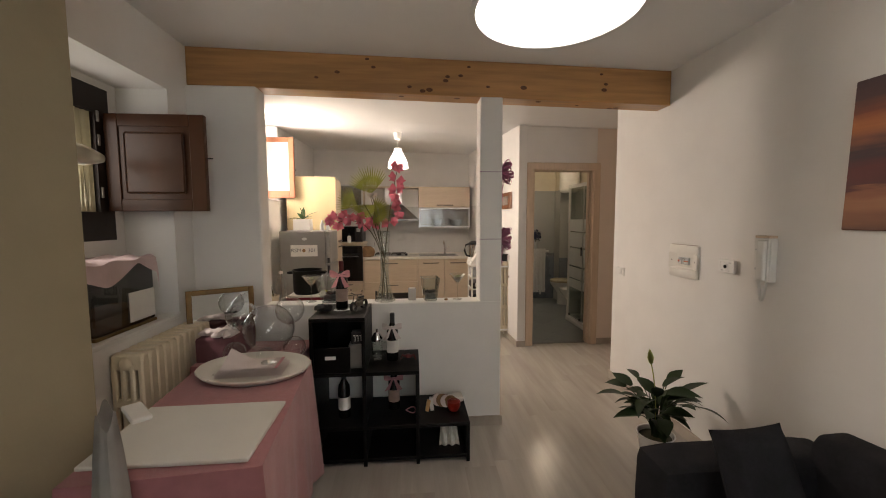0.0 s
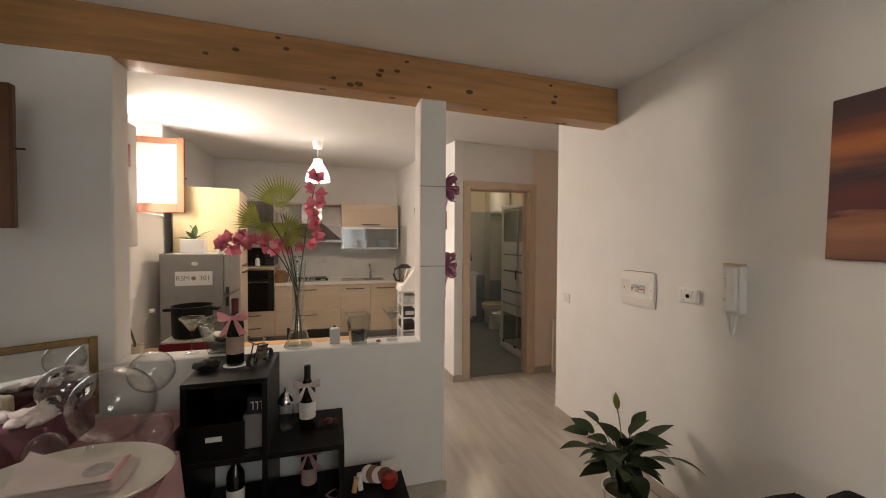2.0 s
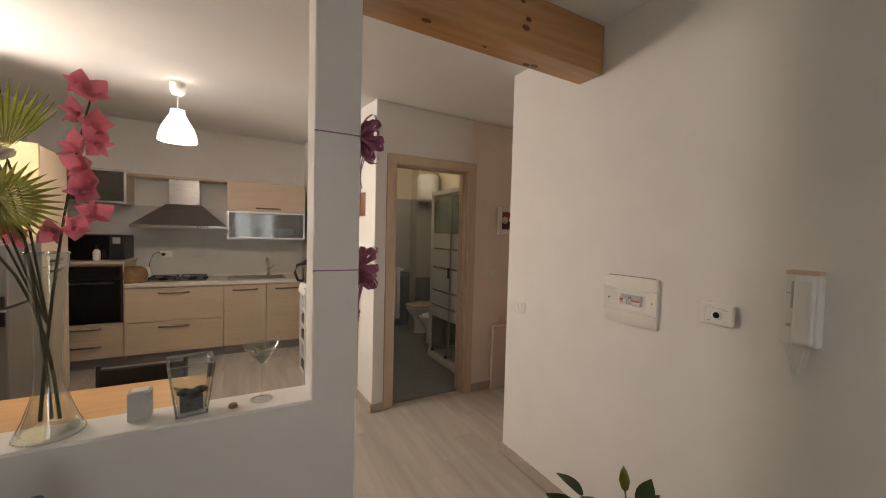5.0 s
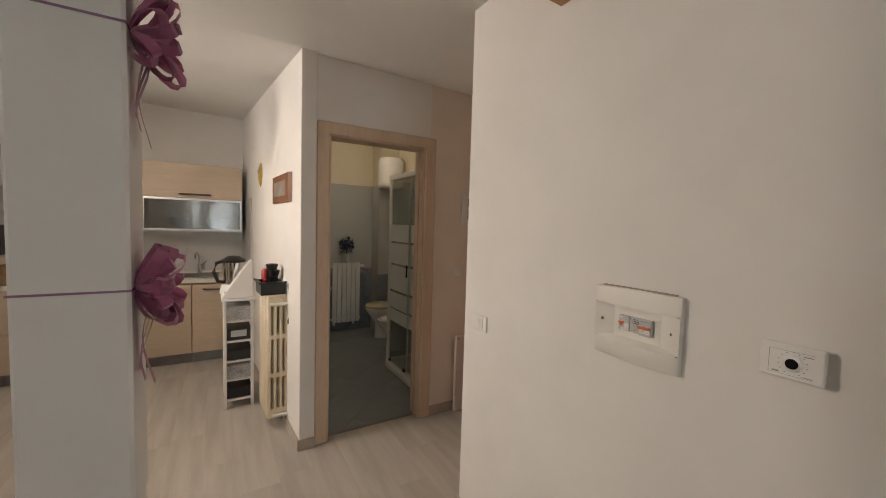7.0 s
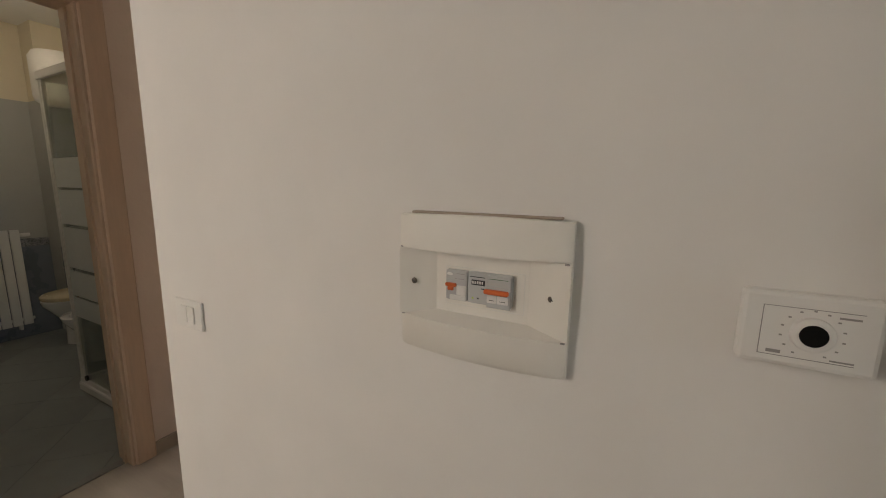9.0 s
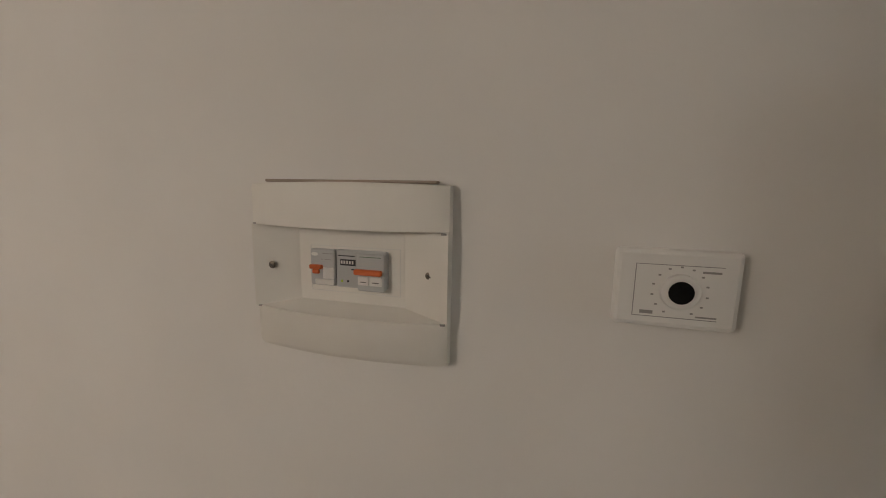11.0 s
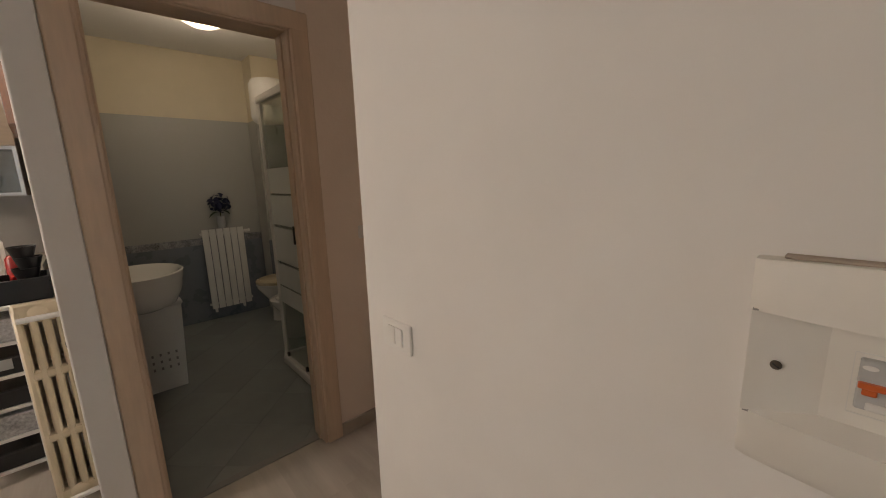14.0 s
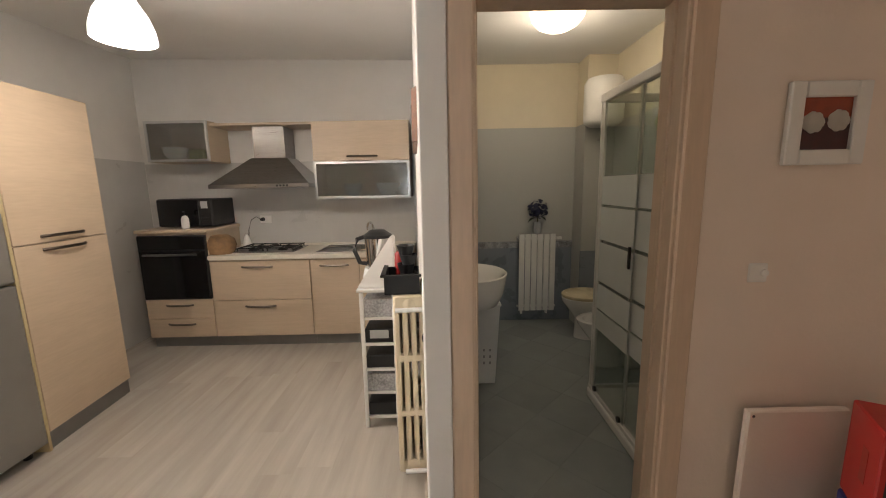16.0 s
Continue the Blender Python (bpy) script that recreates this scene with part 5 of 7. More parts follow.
part("lever", box(-0.025, 0.036, 0.0005, -0.017, 0.0535, 0.006, 0.001), M_ORANGE, small, "orange lever")
part("lever", box(-0.022, 0.041, -0.006, -0.017, 0.0505, 0.0, 0.001), M_ORANGE, small, "orange lever")
part("lever_base", box(-0.0205, 0.0195, -0.012, -0.0175, 0.0355, 0.003, 0.001), M_WHITEP, small)
part("lever_base", box(-0.0205, 0.0195, -0.020, -0.0175, 0.047, -0.0125, 0.001), M_WHITEP, small)
part("test_button", lathe([(0, 0.0012), (0.0035, 0.001), (0.004, 0), (0, 0)], 12, m=pose(-0.018, 0.0475, 0.0195, 0, -90) @ Matrix.Diagonal((0.6, 1.3, 1, 1))), M_WHITE, small, "white test button")
for y0, y1, z0, z1 in ((0.022, 0.036, 0.0205, 0.0212), (0.024, 0.033, 0.0128, 0.0135), (0.036, 0.038, 0.0128, 0.0138)):
    part("print_line", box(-0.0184, y0, z0, -0.0179, y1, z1), M_INK2, small)
large = part("breaker_large", box(-0.0165, -0.051, -0.0215, -0.003, 0.0175, 0.0265, 0.0012), M_MODGREY, fb, "light grey circuit breaker")
part("raised_half", box(-0.0215, -0.050, -0.0235, -0.016, -0.0135, 0.024, 0.0012), M_MODGREY, large)
part("lever", box(-0.0300, -0.0475, -0.0025, -0.0205, -0.0105, 0.0045, 0.0015), M_ORANGE, large, "orange lever")
part("lever_base", box(-0.0240, -0.0470, -0.0160, -0.0208, -0.0300, -0.0045, 0.001), M_WHITEP, large)
part("lever_base", box(-0.0240, -0.0290, -0.0160, -0.0208, -0.0145, -0.0045, 0.001), M_WHITEP, large)
for y0, y1 in ((-0.043, -0.034), (-0.026, -0.018)):
    part("print_line", box(-0.0244, y0, -0.0120, -0.0238, y1, -0.0112), M_INK, large)
small.location.y, large.location.y = 0.004, 0.0035
small.scale.x = large.scale.x = 0.66
part("print_line", box(-0.0219, -0.046, 0.0195, -0.0213, -0.017, 0.0203), mat("green_print_ink", (0.09, 0.17, 0.10), 0.6, var=0.0), large)
part("print_line", box(-0.0169, -0.009, 0.0188, -0.0163, 0.0150, 0.0200), M_INK, large)
part("display", box(-0.0171, -0.0095, 0.0070, -0.0163, 0.0120, 0.0150), M_INK, large, "dark counter window")
for k in range(5):
    part("digit", box(-0.0175, 0.0085 - 0.0038 * k, 0.0090, -0.0170, 0.0108 - 0.0038 * k, 0.0132), M_PAPER, large)
part("print_line", box(-0.0169, -0.0085, 0.0015, -0.0163, -0.0035, 0.0030), M_INK, large)
part("led", box(-0.0175, 0.0085, -0.0145, -0.0163, 0.0110, -0.0120), mat("green_lamp", (0.45, 0.60, 0.03), 0.3, var=0), large, "small green indicator")
part("led", box(-0.0175, 0.0000, -0.0145, -0.0163, 0.0025, -0.0120), M_INK, large, "dark indicator")
for yy, xx, tilt in ((0.113, -0.0165, 14), (-0.103, -0.0118, -18)):
    sc = part("screw", lathe([(0, 0.0018), (0.0044, 0.0012), (0.0050, 0), (0, 0)], 14, m=pose(xx, yy, 0.002, 0, -90)), M_DARKSTEEL, fb, "small brass screw")
    part("slot", box(-0.0005, -0.0032, -0.0005, 0.0005, 0.0032, 0.0005, m=pose(xx - 0.0019, yy, 0.002, 35)), M_INK, sc)
M_KNOB = mat("matt_black_knob", (0.006, 0.006, 0.006), 0.7, var=0.1, scale=200, spec=0.15)
th = thing("thermostat", pose(XR, 1.981, 1.221), "white room thermostat with a black dial", "thermostat")
part("base", box(-0.012, -0.050, -0.036, 0, 0.053, 0.038, 0.003), M_WHITE, th)
part("cover", box(-0.026, -0.053, -0.038, -0.011, 0.059, 0.041, 0.005, seg=2), M_WHITE, th)
b = bmesh.new()
for y0, y1, z0, z1 in ((-0.036, 0.041, 0.0258, 0.0264), (-0.034, 0.041, -0.0272, -0.0266), (0.0403, 0.041, -0.027, 0.026)):
    box(-0.0266, y0, z0, -0.0259, y1, z1, bm=b)
part("print_frame", b, M_INK2, th, "thin grey printed outline")
part("ring", lathe([(0.0108, 0), (0.0180, 0), (0.0172, 0.0045), (0.0165, 0.005), (0.0108, 0.005)], 32, m=pose(-0.026, 0.0, 0.0, 0, -90)), M_WHITE, th, smooth=True)
part("dial", lathe([(0, 0.0), (0.0112, 0), (0.0112, 0.0062), (0.0104, 0.007), (0, 0.0071)], 32, m=pose(-0.026, 0.0, 0.0, 0, -90)), M_KNOB, th, "black round knob", True)
b = bmesh.new()
for k in range(13):
    a = radians(-60 + 25 * k)
    y, z = 0.0245 * math.cos(a), 0.0245 * math.sin(a)
    box(-0.0264, y - 0.0012, z - 0.0008, -0.0259, y + 0.0012, z + 0.0008, bm=b)
part("scale_marks", b, M_INK2, th)
for y0, y1, z0, z1 in ((0.022, 0.034, -0.0245, -0.021), (-0.034, -0.016, -0.025, -0.0235), (-0.034, -0.018, 0.0195, 0.0215)):
    part("print_bar", box(-0.0264, y0, z0, -0.0259, y1, z1), M_INK2, th)
ic = thing("intercom", pose(XR, 1.74, 1.292), "white door intercom with its receiver on the wall", "intercom")
part("base", box(-0.040, -0.046, -0.120, 0, 0.040, 0.1074, 0.006, seg=2), M_WHITE, ic)
# brown strip paints the shade on the intercom's upper face
part("shaded_top", box(-0.049, -0.044, 0.1075, -0.002, 0.038, 0.120, 0.002), M_CASE, ic, "brown top strip, shade put into its colour")
part("front_cover", box(-0.047, -0.045, -0.119, -0.0395, 0.039, 0.107, 0.004, seg=2), M_WHITE, ic)
b = box(-0.068, -0.040, -0.112, -0.046, 0.012, 0.100, 0.011, seg=3)
box(-0.054, -0.038, 0.055, -0.046, -0.004, 0.10, 0.004, bm=b)
box(-0.054, -0.038, -0.108, -0.046, -0.004, -0.06, 0.004, bm=b)
part("receiver", b, M_WHITE, ic, "white receiver")
part("groove", box(-0.0485, 0.016, 0.0, -0.0468, 0.022, 0.085), M_MODGREY, ic, "grey recessed groove")
part("speaker_slot", box(-0.0485, 0.018, 0.045, -0.0468, 0.034, 0.049), M_MODGREY, ic)
part("button", box(-0.051, 0.02, -0.06, -0.046, 0.03, -0.05, 0.001), M_MODGREY, ic)
pts = []
for k in range(361):
    u, a = k / 360, k * 0.95
    pts.append((-0.030 + 0.006 * math.cos(a), -0.02 + 0.045 * u + 0.006 * math.sin(a) * math.cos(math.pi * u), -0.118 - 0.105 * math.sin(math.pi * u)))
part("coiled_cord", tube(pts, 0.0027, 5), M_WHITE, ic, "white coiled cord", True)
sw = thing("light_switch", pose(XR, 3.138, 1.036), "white two-gang light switch plate", "switch")
part("plate", box(-0.007, -0.058, -0.038, 0, 0.058, 0.038, 0.003), M_WHITE, sw)
for y0, y1 in ((-0.028, -0.001), (0.001, 0.028)):
    part("rocker", box(-0.011, y0, -0.022, -0.006, y1, 0.022, 0.0015), M_WHITE, sw)

# sunset canvas
cv = thing("canvas_painting", pose(XR - 0.002, 1.385, 1.755, 0, 2.0, 0), "canvas painting of a red and orange sunset over water", "painting")
m = bpy.data.materials.new("sunset_paint")
m.use_nodes = True
n_, l_ = m.node_tree.nodes, m.node_tree.links
tcn, sep, nz_, mr_, rp = n_.new("ShaderNodeTexCoord"), n_.new("ShaderNodeSeparateXYZ"), n_.new("ShaderNodeTexNoise"), n_.new("ShaderNodeMath"), n_.new("ShaderNodeValToRGB")
mp_ = n_.new("ShaderNodeMapping")
mp_.inputs["Scale"].default_value = (1, 1.2, 9)
l_.new(tcn.outputs["Object"], sep.inputs[0]), l_.new(tcn.outputs["Object"], mp_.inputs[0]), l_.new(mp_.outputs[0], nz_.inputs["Vector"])
nz_.inputs["Scale"].default_value, nz_.inputs["Detail"].default_value = 2.2, 5
sc_ = n_.new("ShaderNodeMath")
sc_.operation = "MULTIPLY_ADD"
sc_.inputs[1].default_value, sc_.inputs[2].default_value = 0.22, -0.11
l_.new(nz_.outputs[0], sc_.inputs[0])
mr_.operation = "MULTIPLY_ADD"
mr_.inputs[1].default_value = 1.62
l_.new(sep.outputs["Z"], mr_.inputs[0])
ad = n_.new("ShaderNodeMath")
ad.operation = "ADD"
ad.inputs[1].default_value = 0.5
l_.new(sc_.outputs[0], mr_.inputs[2]), l_.new(mr_.outputs[0], ad.inputs[0]), l_.new(ad.outputs[0], rp.inputs[0])
cr = rp.color_ramp
cr.elements[0].position, cr.elements[0].color = 0.0, (0.16, 0.062, 0.034, 1)
cr.elements[1].position, cr.elements[1].color = 1.0, (0.060, 0.026, 0.028, 1)
for pos_, col in ((0.20, (0.36, 0.14, 0.062)), (0.255, (0.26, 0.09, 0.042)), (0.27, (0.10, 0.020, 0.018)), (0.40, (0.13, 0.021, 0.018)), (0.52, (0.055, 0.020, 0.024)), (0.60, (0.26, 0.085, 0.036)), (0.70, (0.46, 0.14, 0.036)), (0.80, (0.22, 0.058, 0.024)), (0.88, (0.08, 0.03, 0.03))):
    e = cr.elements.new(pos_)
    e.color = (*col, 1)
l_.new(rp.outputs[0], n_["Principled BSDF"].inputs["Base Color"])
n_["Principled BSDF"].inputs["Roughness"].default_value = 0.6
part("canvas", box(-0.030, -0.90, -0.305, -0.004, 0, 0.305, 0.003), m, cv)
part("stretcher_bar", box(-0.012, -0.88, -0.29, 0.0, -0.02, -0.25), M_PINE, cv)

# ---- living room ----
lp = thing("drum_pendant_lamp", pose(0.39, 0.73, CEIL + 0.016), "lit drum pendant lamp with a white diffuser", "pendant lamp")
part("canopy", lathe([(0, 0), (0.06, 0), (0.055, -0.03), (0, -0.03)], 20), M_WHITE, lp)
part("cord", tube([(0, 0, -0.02), (0, 0, -0.44)], 0.004, 6), M_WHITE, lp)
part("shade", lathe([(0.180, -0.63), (0.180, -0.42), (0.177, -0.42), (0.177, -0.63)], 56, close=True), glow("lit_lamp_fabric", (1.0, 0.88, 0.70), 2.8), lp, smooth=True)
part("diffuser", lathe([(0.175, -0.624), (0.175, -0.616), (0, -0.616), (0, -0.624)], 56), M_DIFF, lp, "glowing white diffuser", True)
part("rim", lathe([(0.184, -0.633), (0.184, -0.624), (0.172, -0.624), (0.172, -0.633)], 56, close=True), M_WHITE, lp, "thin white rim ring", True)
part("spider", lathe([(0.178, -0.44), (0.178, -0.444), (0, -0.444), (0, -0.44)], 32), M_WHITE, lp)

# living window: dark frame, curtain, open mahogany shutter
lw = tagged(new("window_living"), "dark brown window with curtains in the deep niche", "window", kind="structure")
b = box(-1.72, 1.62, 1.39, -1.655, 1.70, 2.24)
box(-1.72, 2.19, 1.39, -1.655, 2.29, 2.24, bm=b)
box(-1.72, 1.70, 1.39, -1.655, 2.19, 1.55, bm=b)
box(-1.72, 1.70, 2.10, -1.655, 2.19, 2.24, bm=b)
part("window_frame", b, M_DARKW, lw)
part("pane", box(-1.70, 1.70, 1.55, -1.695, 2.19, 2.10), M_GLASS, lw, "clear pane").visible_shadow = False
b = bmesh.new()
cols = []
for k in range(26):
    y = 1.98 + 0.21 * k / 25
    x = -1.685 + 0.010 * math.sin(k * 1.9)
    cols.append((b.verts.new((x, y, 1.55)), b.verts.new((x, y, 2.10))))
for a, c in zip(cols, cols[1:]):
    b.faces.new((a[0], c[0], c[1], a[1]))
part("curtain", b, mat("cream_net_curtain", (0.62, 0.57, 0.40), 0.8, var=0.08, scale=10), lw, "cream net curtain", True)
for zz in (1.66, 1.95, 2.08):
    part("hinge", box(-1.66, 2.20, zz - 0.03, -1.648, 2.215, zz + 0.03, 0.002), M_ALU, lw)
part("window_sill", box(-1.66, 1.395, 0.905, -1.355, 2.358, 0.93, 0.004), M_WHITEP, lw, "white stone sill")
bl_ = part("rolled_blind", lathe([(0, -0.45), (0.045, -0.44), (0.062, -0.2), (0.062, 0.15), (0.05, 0.30), (0.025, 0.40), (0, 0.43)], 20, m=pose(-1.585, 1.72, 1.835, -90)), mat("cream_blind_fabric", (0.62, 0.58, 0.47), 0.9, var=0.05), lw, "cream fabric bundle tied across the window", True)
sh_ = part("shutter", box(-1.648, 2.245, 1.555, -1.108, 2.270, 2.105, 0.004), M_MAHOG, lw, "varnished mahogany shutter leaf standing open")
b = box(-1.648, 2.236, 1.555, -1.575, 2.2455, 2.105, 0.003)
box(-1.19, 2.236, 1.555, -1.108, 2.2455, 2.105, 0.003, bm=b)
box(-1.575, 2.236, 1.555, -1.19, 2.2455, 1.625, 0.003, bm=b)
box(-1.575, 2.236, 2.035, -1.19, 2.2455, 2.105, 0.003, bm=b)
part("rails", b, M_MAHOG, sh_)
part("raised_panel", box(-1.545, 2.232, 1.655, -1.22, 2.246, 2.005, 0.012), M_MAHOG, sh_)
part("latch_pin", tube([(-1.108, 2.255, 1.86), (-1.075, 2.255, 1.86)], 0.004, 6), M_BLKPLAST, sh_, "black latch pin")
# glowing card in place of the sunlit outdoors
tagged(finish("backdrop_garden", box(-3.4, -0.5, 0.5, -3.35, 2.55, 3.6), M_GREENCARD), "glowing card standing in for the bright view outside the living room window", "backdrop", kind="structure")

# radiator under the window
column_radiator("cream cast column radiator under the window niche", pose(-1.285, 1.785, 0.13, 0, 0, 0), 12, 0.735, 0.15)

# covered terrarium box on the sill
cb = thing("covered_tank", pose(-1.50, 1.99, 0.931) @ Matrix.Diagonal((1, 1, 1.2, 1)), "grey glass tank covered with a pale pink towel on the sill", "tank")
part("tank", box(-0.13, -0.22, 0.012, 0.10, 0.20, 0.30, 0.008), glass("smoked_tank_glass", (0.42, 0.42, 0.41)), cb)
part("contents", box(-0.12, -0.21, 0.014, 0.09, 0.19, 0.09, 0.01), M_WICKER, cb, "dark filling")
part("base", box(-0.135, -0.225, 0, 0.105, 0.205, 0.014, 0.003), M_GOLD, cb)
part("white_card", box(0.102, 0.0, 0.03, 0.106, 0.19, 0.16), M_PAPER, cb, "white card")
b = bmesh.new()
N = 14
gv = [[b.verts.new((-0.16 + 0.32 * i / N, -0.26 + 0.50 * j / N, 0.312 + 0.006 * math.sin(i * 1.3 + j))) for j in range(N + 1)] for i in range(N + 1)]
for i in range(N + 1):
    for j in range(N + 1):
        p = gv[i][j].co
        ox, oy = max(0, p.x - 0.11), max(0, p.y - 0.21)
        if ox:
            p.x, p.z = 0.112 + 0.01 * math.sin(j), p.z - ox * (1.4 + 0.8 * math.sin(j * 0.5))
        if oy:
            p.y, p.z = 0.212, p.z - oy * 2.2
for i in range(N):
    for j in range(N):
        b.faces.new((gv[i][j], gv[i + 1][j], gv[i + 1][j + 1], gv[i][j + 1]))
part("towel", b, M_PINKCLOTH, cb, "pale pink towel draped over the tank", True)


def draped_table(name, m, w, d, h, label, drop, seed):
    t = thing(name, m, label, "table")
    part("tabletop", box(-w / 2 + 0.01, -d / 2 + 0.01, h - 0.035, w / 2 - 0.01, d / 2 - 0.01, h - 0.004), M_PINE, t)
    for sx in (-1, 1):
        for sy in (-1, 1):
            part("leg", box(sx * (w / 2 - 0.05) - 0.02, sy * (d / 2 - 0.05) - 0.02, 0, sx * (w / 2 - 0.05) + 0.02, sy * (d / 2 - 0.05) + 0.02, h - 0.035), M_PINE, t)
    c = thing(name + "cloth", m, "dusty pink cotton cloth draped over the table", "tablecloth")
    r = random.Random(seed)
    b = bmesh.new()
    # outline points around the top, then rows falling with growing folds
    n = 120
    per = 2 * (w + d)
    ring = []
    for k in range(n):
        s_ = per * k / n
        if s_ < w:
            ring.append((-w / 2 + s_, -d / 2, 0, -1))
        elif s_ < w + d:
            ring.append((w / 2, -d / 2 + s_ - w, 1, 0))
        elif s_ < 2 * w + d:
            ring.append((w / 2 - (s_ - w - d), d / 2, 0, 1))
        else:
            ring.append((-w / 2, d / 2 - (s_ - 2 * w - d), -1, 0))
    ph = [r.uniform(0, 6.28) for _ in range(4)]
    rows = []
    for j in range(8):
        u = j / 7
        row = []
        for k, (x, y, nx, ny) in enumerate(ring):
            a = 2 * math.pi * k / n
            cx, cy = (x / (w / 2)), (y / (d / 2))
            cor = max(0, abs(cx * cy) - 0.72) / 0.28
            amp = u * (0.012 * math.sin(9 * a + ph[0]) + 0.010 * math.sin(17 * a + ph[1]) + 0.012) + u * cor * 0.05
            dn = math.hypot(x, y)
            ex, ey = (nx, ny) if cor == 0 else (x / dn, y / dn)
            z = h + 0.001 - drop * u * (1 + 0.12 * cor) + (0.0 if j else 0)
            row.append(b.verts.new((x + ex * amp + nx * 0.003 * (j > 0), y + ey * amp + ny * 0.003 * (j > 0), z)))
        rows.append(row)
    b.faces.new(rows[0])
    for p, q in zip(rows, rows[1:]):
        for k in range(n):
            b.faces.new((p[k], p[(k + 1) % n], q[(k + 1) % n], q[k]))
    part("cloth", b, M_CLOTH, c, smooth=True)
    return t


draped_table("dining_table", pose(-0.70, 1.48, 0, 0, 0, 5.5), 0.55, 0.90, 0.75, "narrow dining table under a pink tablecloth", 0.62, 5)
draped_table("side_table", pose(-0.86, 2.25, 0), 0.56, 0.42, 0.70, "small side table under a pink tablecloth", 0.55, 8)
px_ = thing("covered_box", pose(-1.03, 2.25, 0.702), "pink cloth-covered box on the side table, darkened for shade", "box")
# pink cloth taken down to maroon, with the box's shade in the colour
part("box_body", box(-0.105, -0.17, 0, 0.11, 0.12, 0.14, 0.012, seg=2), mat("shade_darkened_pink_cloth", (0.17, 0.075, 0.085), 0.95, var=0.15, scale=25, bump=0.4, bscale=400, spec=0.2), px_)
nd = thing("lace_doily_heap", pose(-1.03, 2.22, 0.843), "crumpled white napkins with dark trinkets", "napkins")
rn = random.Random(9)
for k in range(9):
    own = bmesh.new()
    bmesh.ops.create_icosphere(own, subdivisions=3, radius=1)
    own.transform(pose(rn.uniform(-0.09, 0.09), rn.uniform(-0.10, 0.06), 0.012, 0, 0, rn.uniform(0, 180)) @ Matrix.Diagonal((0.06, 0.03, 0.022, 1)))
    for v in own.verts:
        v.co += 0.014 * noise.noise_vector(v.co * 30)
        v.co.z = max(v.co.z, 0.001)
    part("napkin", own, M_NAPKIN, nd, smooth=True)
for k in range(3):
    part("trinket", lathe([(0, 0), (0.016, 0.006), (0.012, 0.016), (0, 0.02)], 10, m=pose(0.03 + 0.03 * k, 0.0 + 0.02 * (-1) ** k, 0.03)), M_IRON, nd)
# mirror
mi = thing("leaning_mirror", pose(-1.15, 2.425, 0.703, -4, 0, 29), "gilt-framed mirror leaning against the wall", "mirror")
b = box(-0.19, -0.022, 0, -0.158, 0, 0.36, 0.004)
box(0.158, -0.022, 0, 0.19, 0, 0.36, 0.004, bm=b)
box(-0.158, -0.022, 0, 0.158, 0, 0.032, 0.004, bm=b)
box(-0.158, -0.022, 0.328, 0.158, 0, 0.36, 0.004, bm=b)
part("frame", b, M_GOLD, mi)
part("mirror_glass", box(-0.158, -0.010, 0.032, 0.158, -0.004, 0.328), M_MIRROR, mi)
# clear balloons
for k, (bx, by, bz, r_) in enumerate(((-0.91, 2.16, 0.948, 0.085), (-0.755, 2.15, 0.872, 0.14), (-0.67, 2.26, 0.955, 0.085), (-0.60, 2.10, 0.775, 0.062), (-0.90, 2.03, 0.775, 0.06), (-0.72, 1.995, 0.76, 0.05))):
    c = thing("clear_balloon", pose(bx, by, max(bz, 0.702 + r_)), "clear transparent balloon on the side table", "balloon", "clear balloons")
    part("skin", lathe([(0.012, -1.06 * r_)] + [(r_ * math.sin(math.pi * q / 16), -r_ * math.cos(math.pi * q / 16)) for q in range(1, 16)] + [(0, r_)], 28), M_BUBBLE, c, smooth=True)
    part("neck", lathe([(0.006, -1.0 * r_), (0.012, -1.0 * r_ - 0.0), (0.010, -0.99 * r_)], 10, close=True), M_BUBBLE, c)
# oval tray with napkin, cutting board
ov_ = thing("oval_tray", pose(-0.70, 1.80, 0.752, 0, 0, -8), "large pale oval ceramic platter on the pink cloth", "platter")
part("plate", lathe([(0, 0.0), (0.80, 0.0), (0.93, 0.012), (1.0, 0.028), (0.985, 0.032), (0.90, 0.020), (0.78, 0.012), (0, 0.012)], 56, m=Matrix.Diagonal((0.272, 0.203, 1.15, 1))), mat("cream_glazed_ceramic", (0.66, 0.62, 0.55), 0.3, var=0.04, scale=8), ov_, smooth=True)
nk = thing("folded_napkin", pose(-0.70, 1.79, 0.768, 0, 0, 4), "folded pink and white napkin on the platter", "napkin")
for k in range(3):
    b = bmesh.new()
    N = 8
    w_, d_ = 0.15 - 0.012 * k, 0.085 - 0.008 * k
    for zz in (0, 0.0108):
        gv = [[b.verts.new((-w_ + 2 * w_ * i / N, -d_ + 2 * d_ * j / N, zz + 0.011 * k + 0.05 * max(0, 0.4 - i / N) * (k + 1) * (j / N))) for j in range(N + 1)] for i in range(N + 1)]
        for i in range(N):
            for j in range(N):
                b.faces.new((gv[i][j], gv[i + 1][j], gv[i + 1][j + 1], gv[i][j + 1]))
    part("layer", b, M_NAPKIN, nk, smooth=True)
part("seal", lathe([(0, 0), (0.038, 0), (0.036, 0.004), (0, 0.006)], 20, m=pose(0.07, 0.0, 0.034)), M_BUBBLE, nk, "clear round sticker")
part("ribbon", box(0.115, -0.07, 0.031, 0.128, 0.07, 0.034), M_PINKR, nk, "pink ribbon band")
cbd = thing("cutting_board", pose(-0.675, 1.27, 0.752, 0, 0, 2.0), "large white rectangular board on the pink cloth", "board")
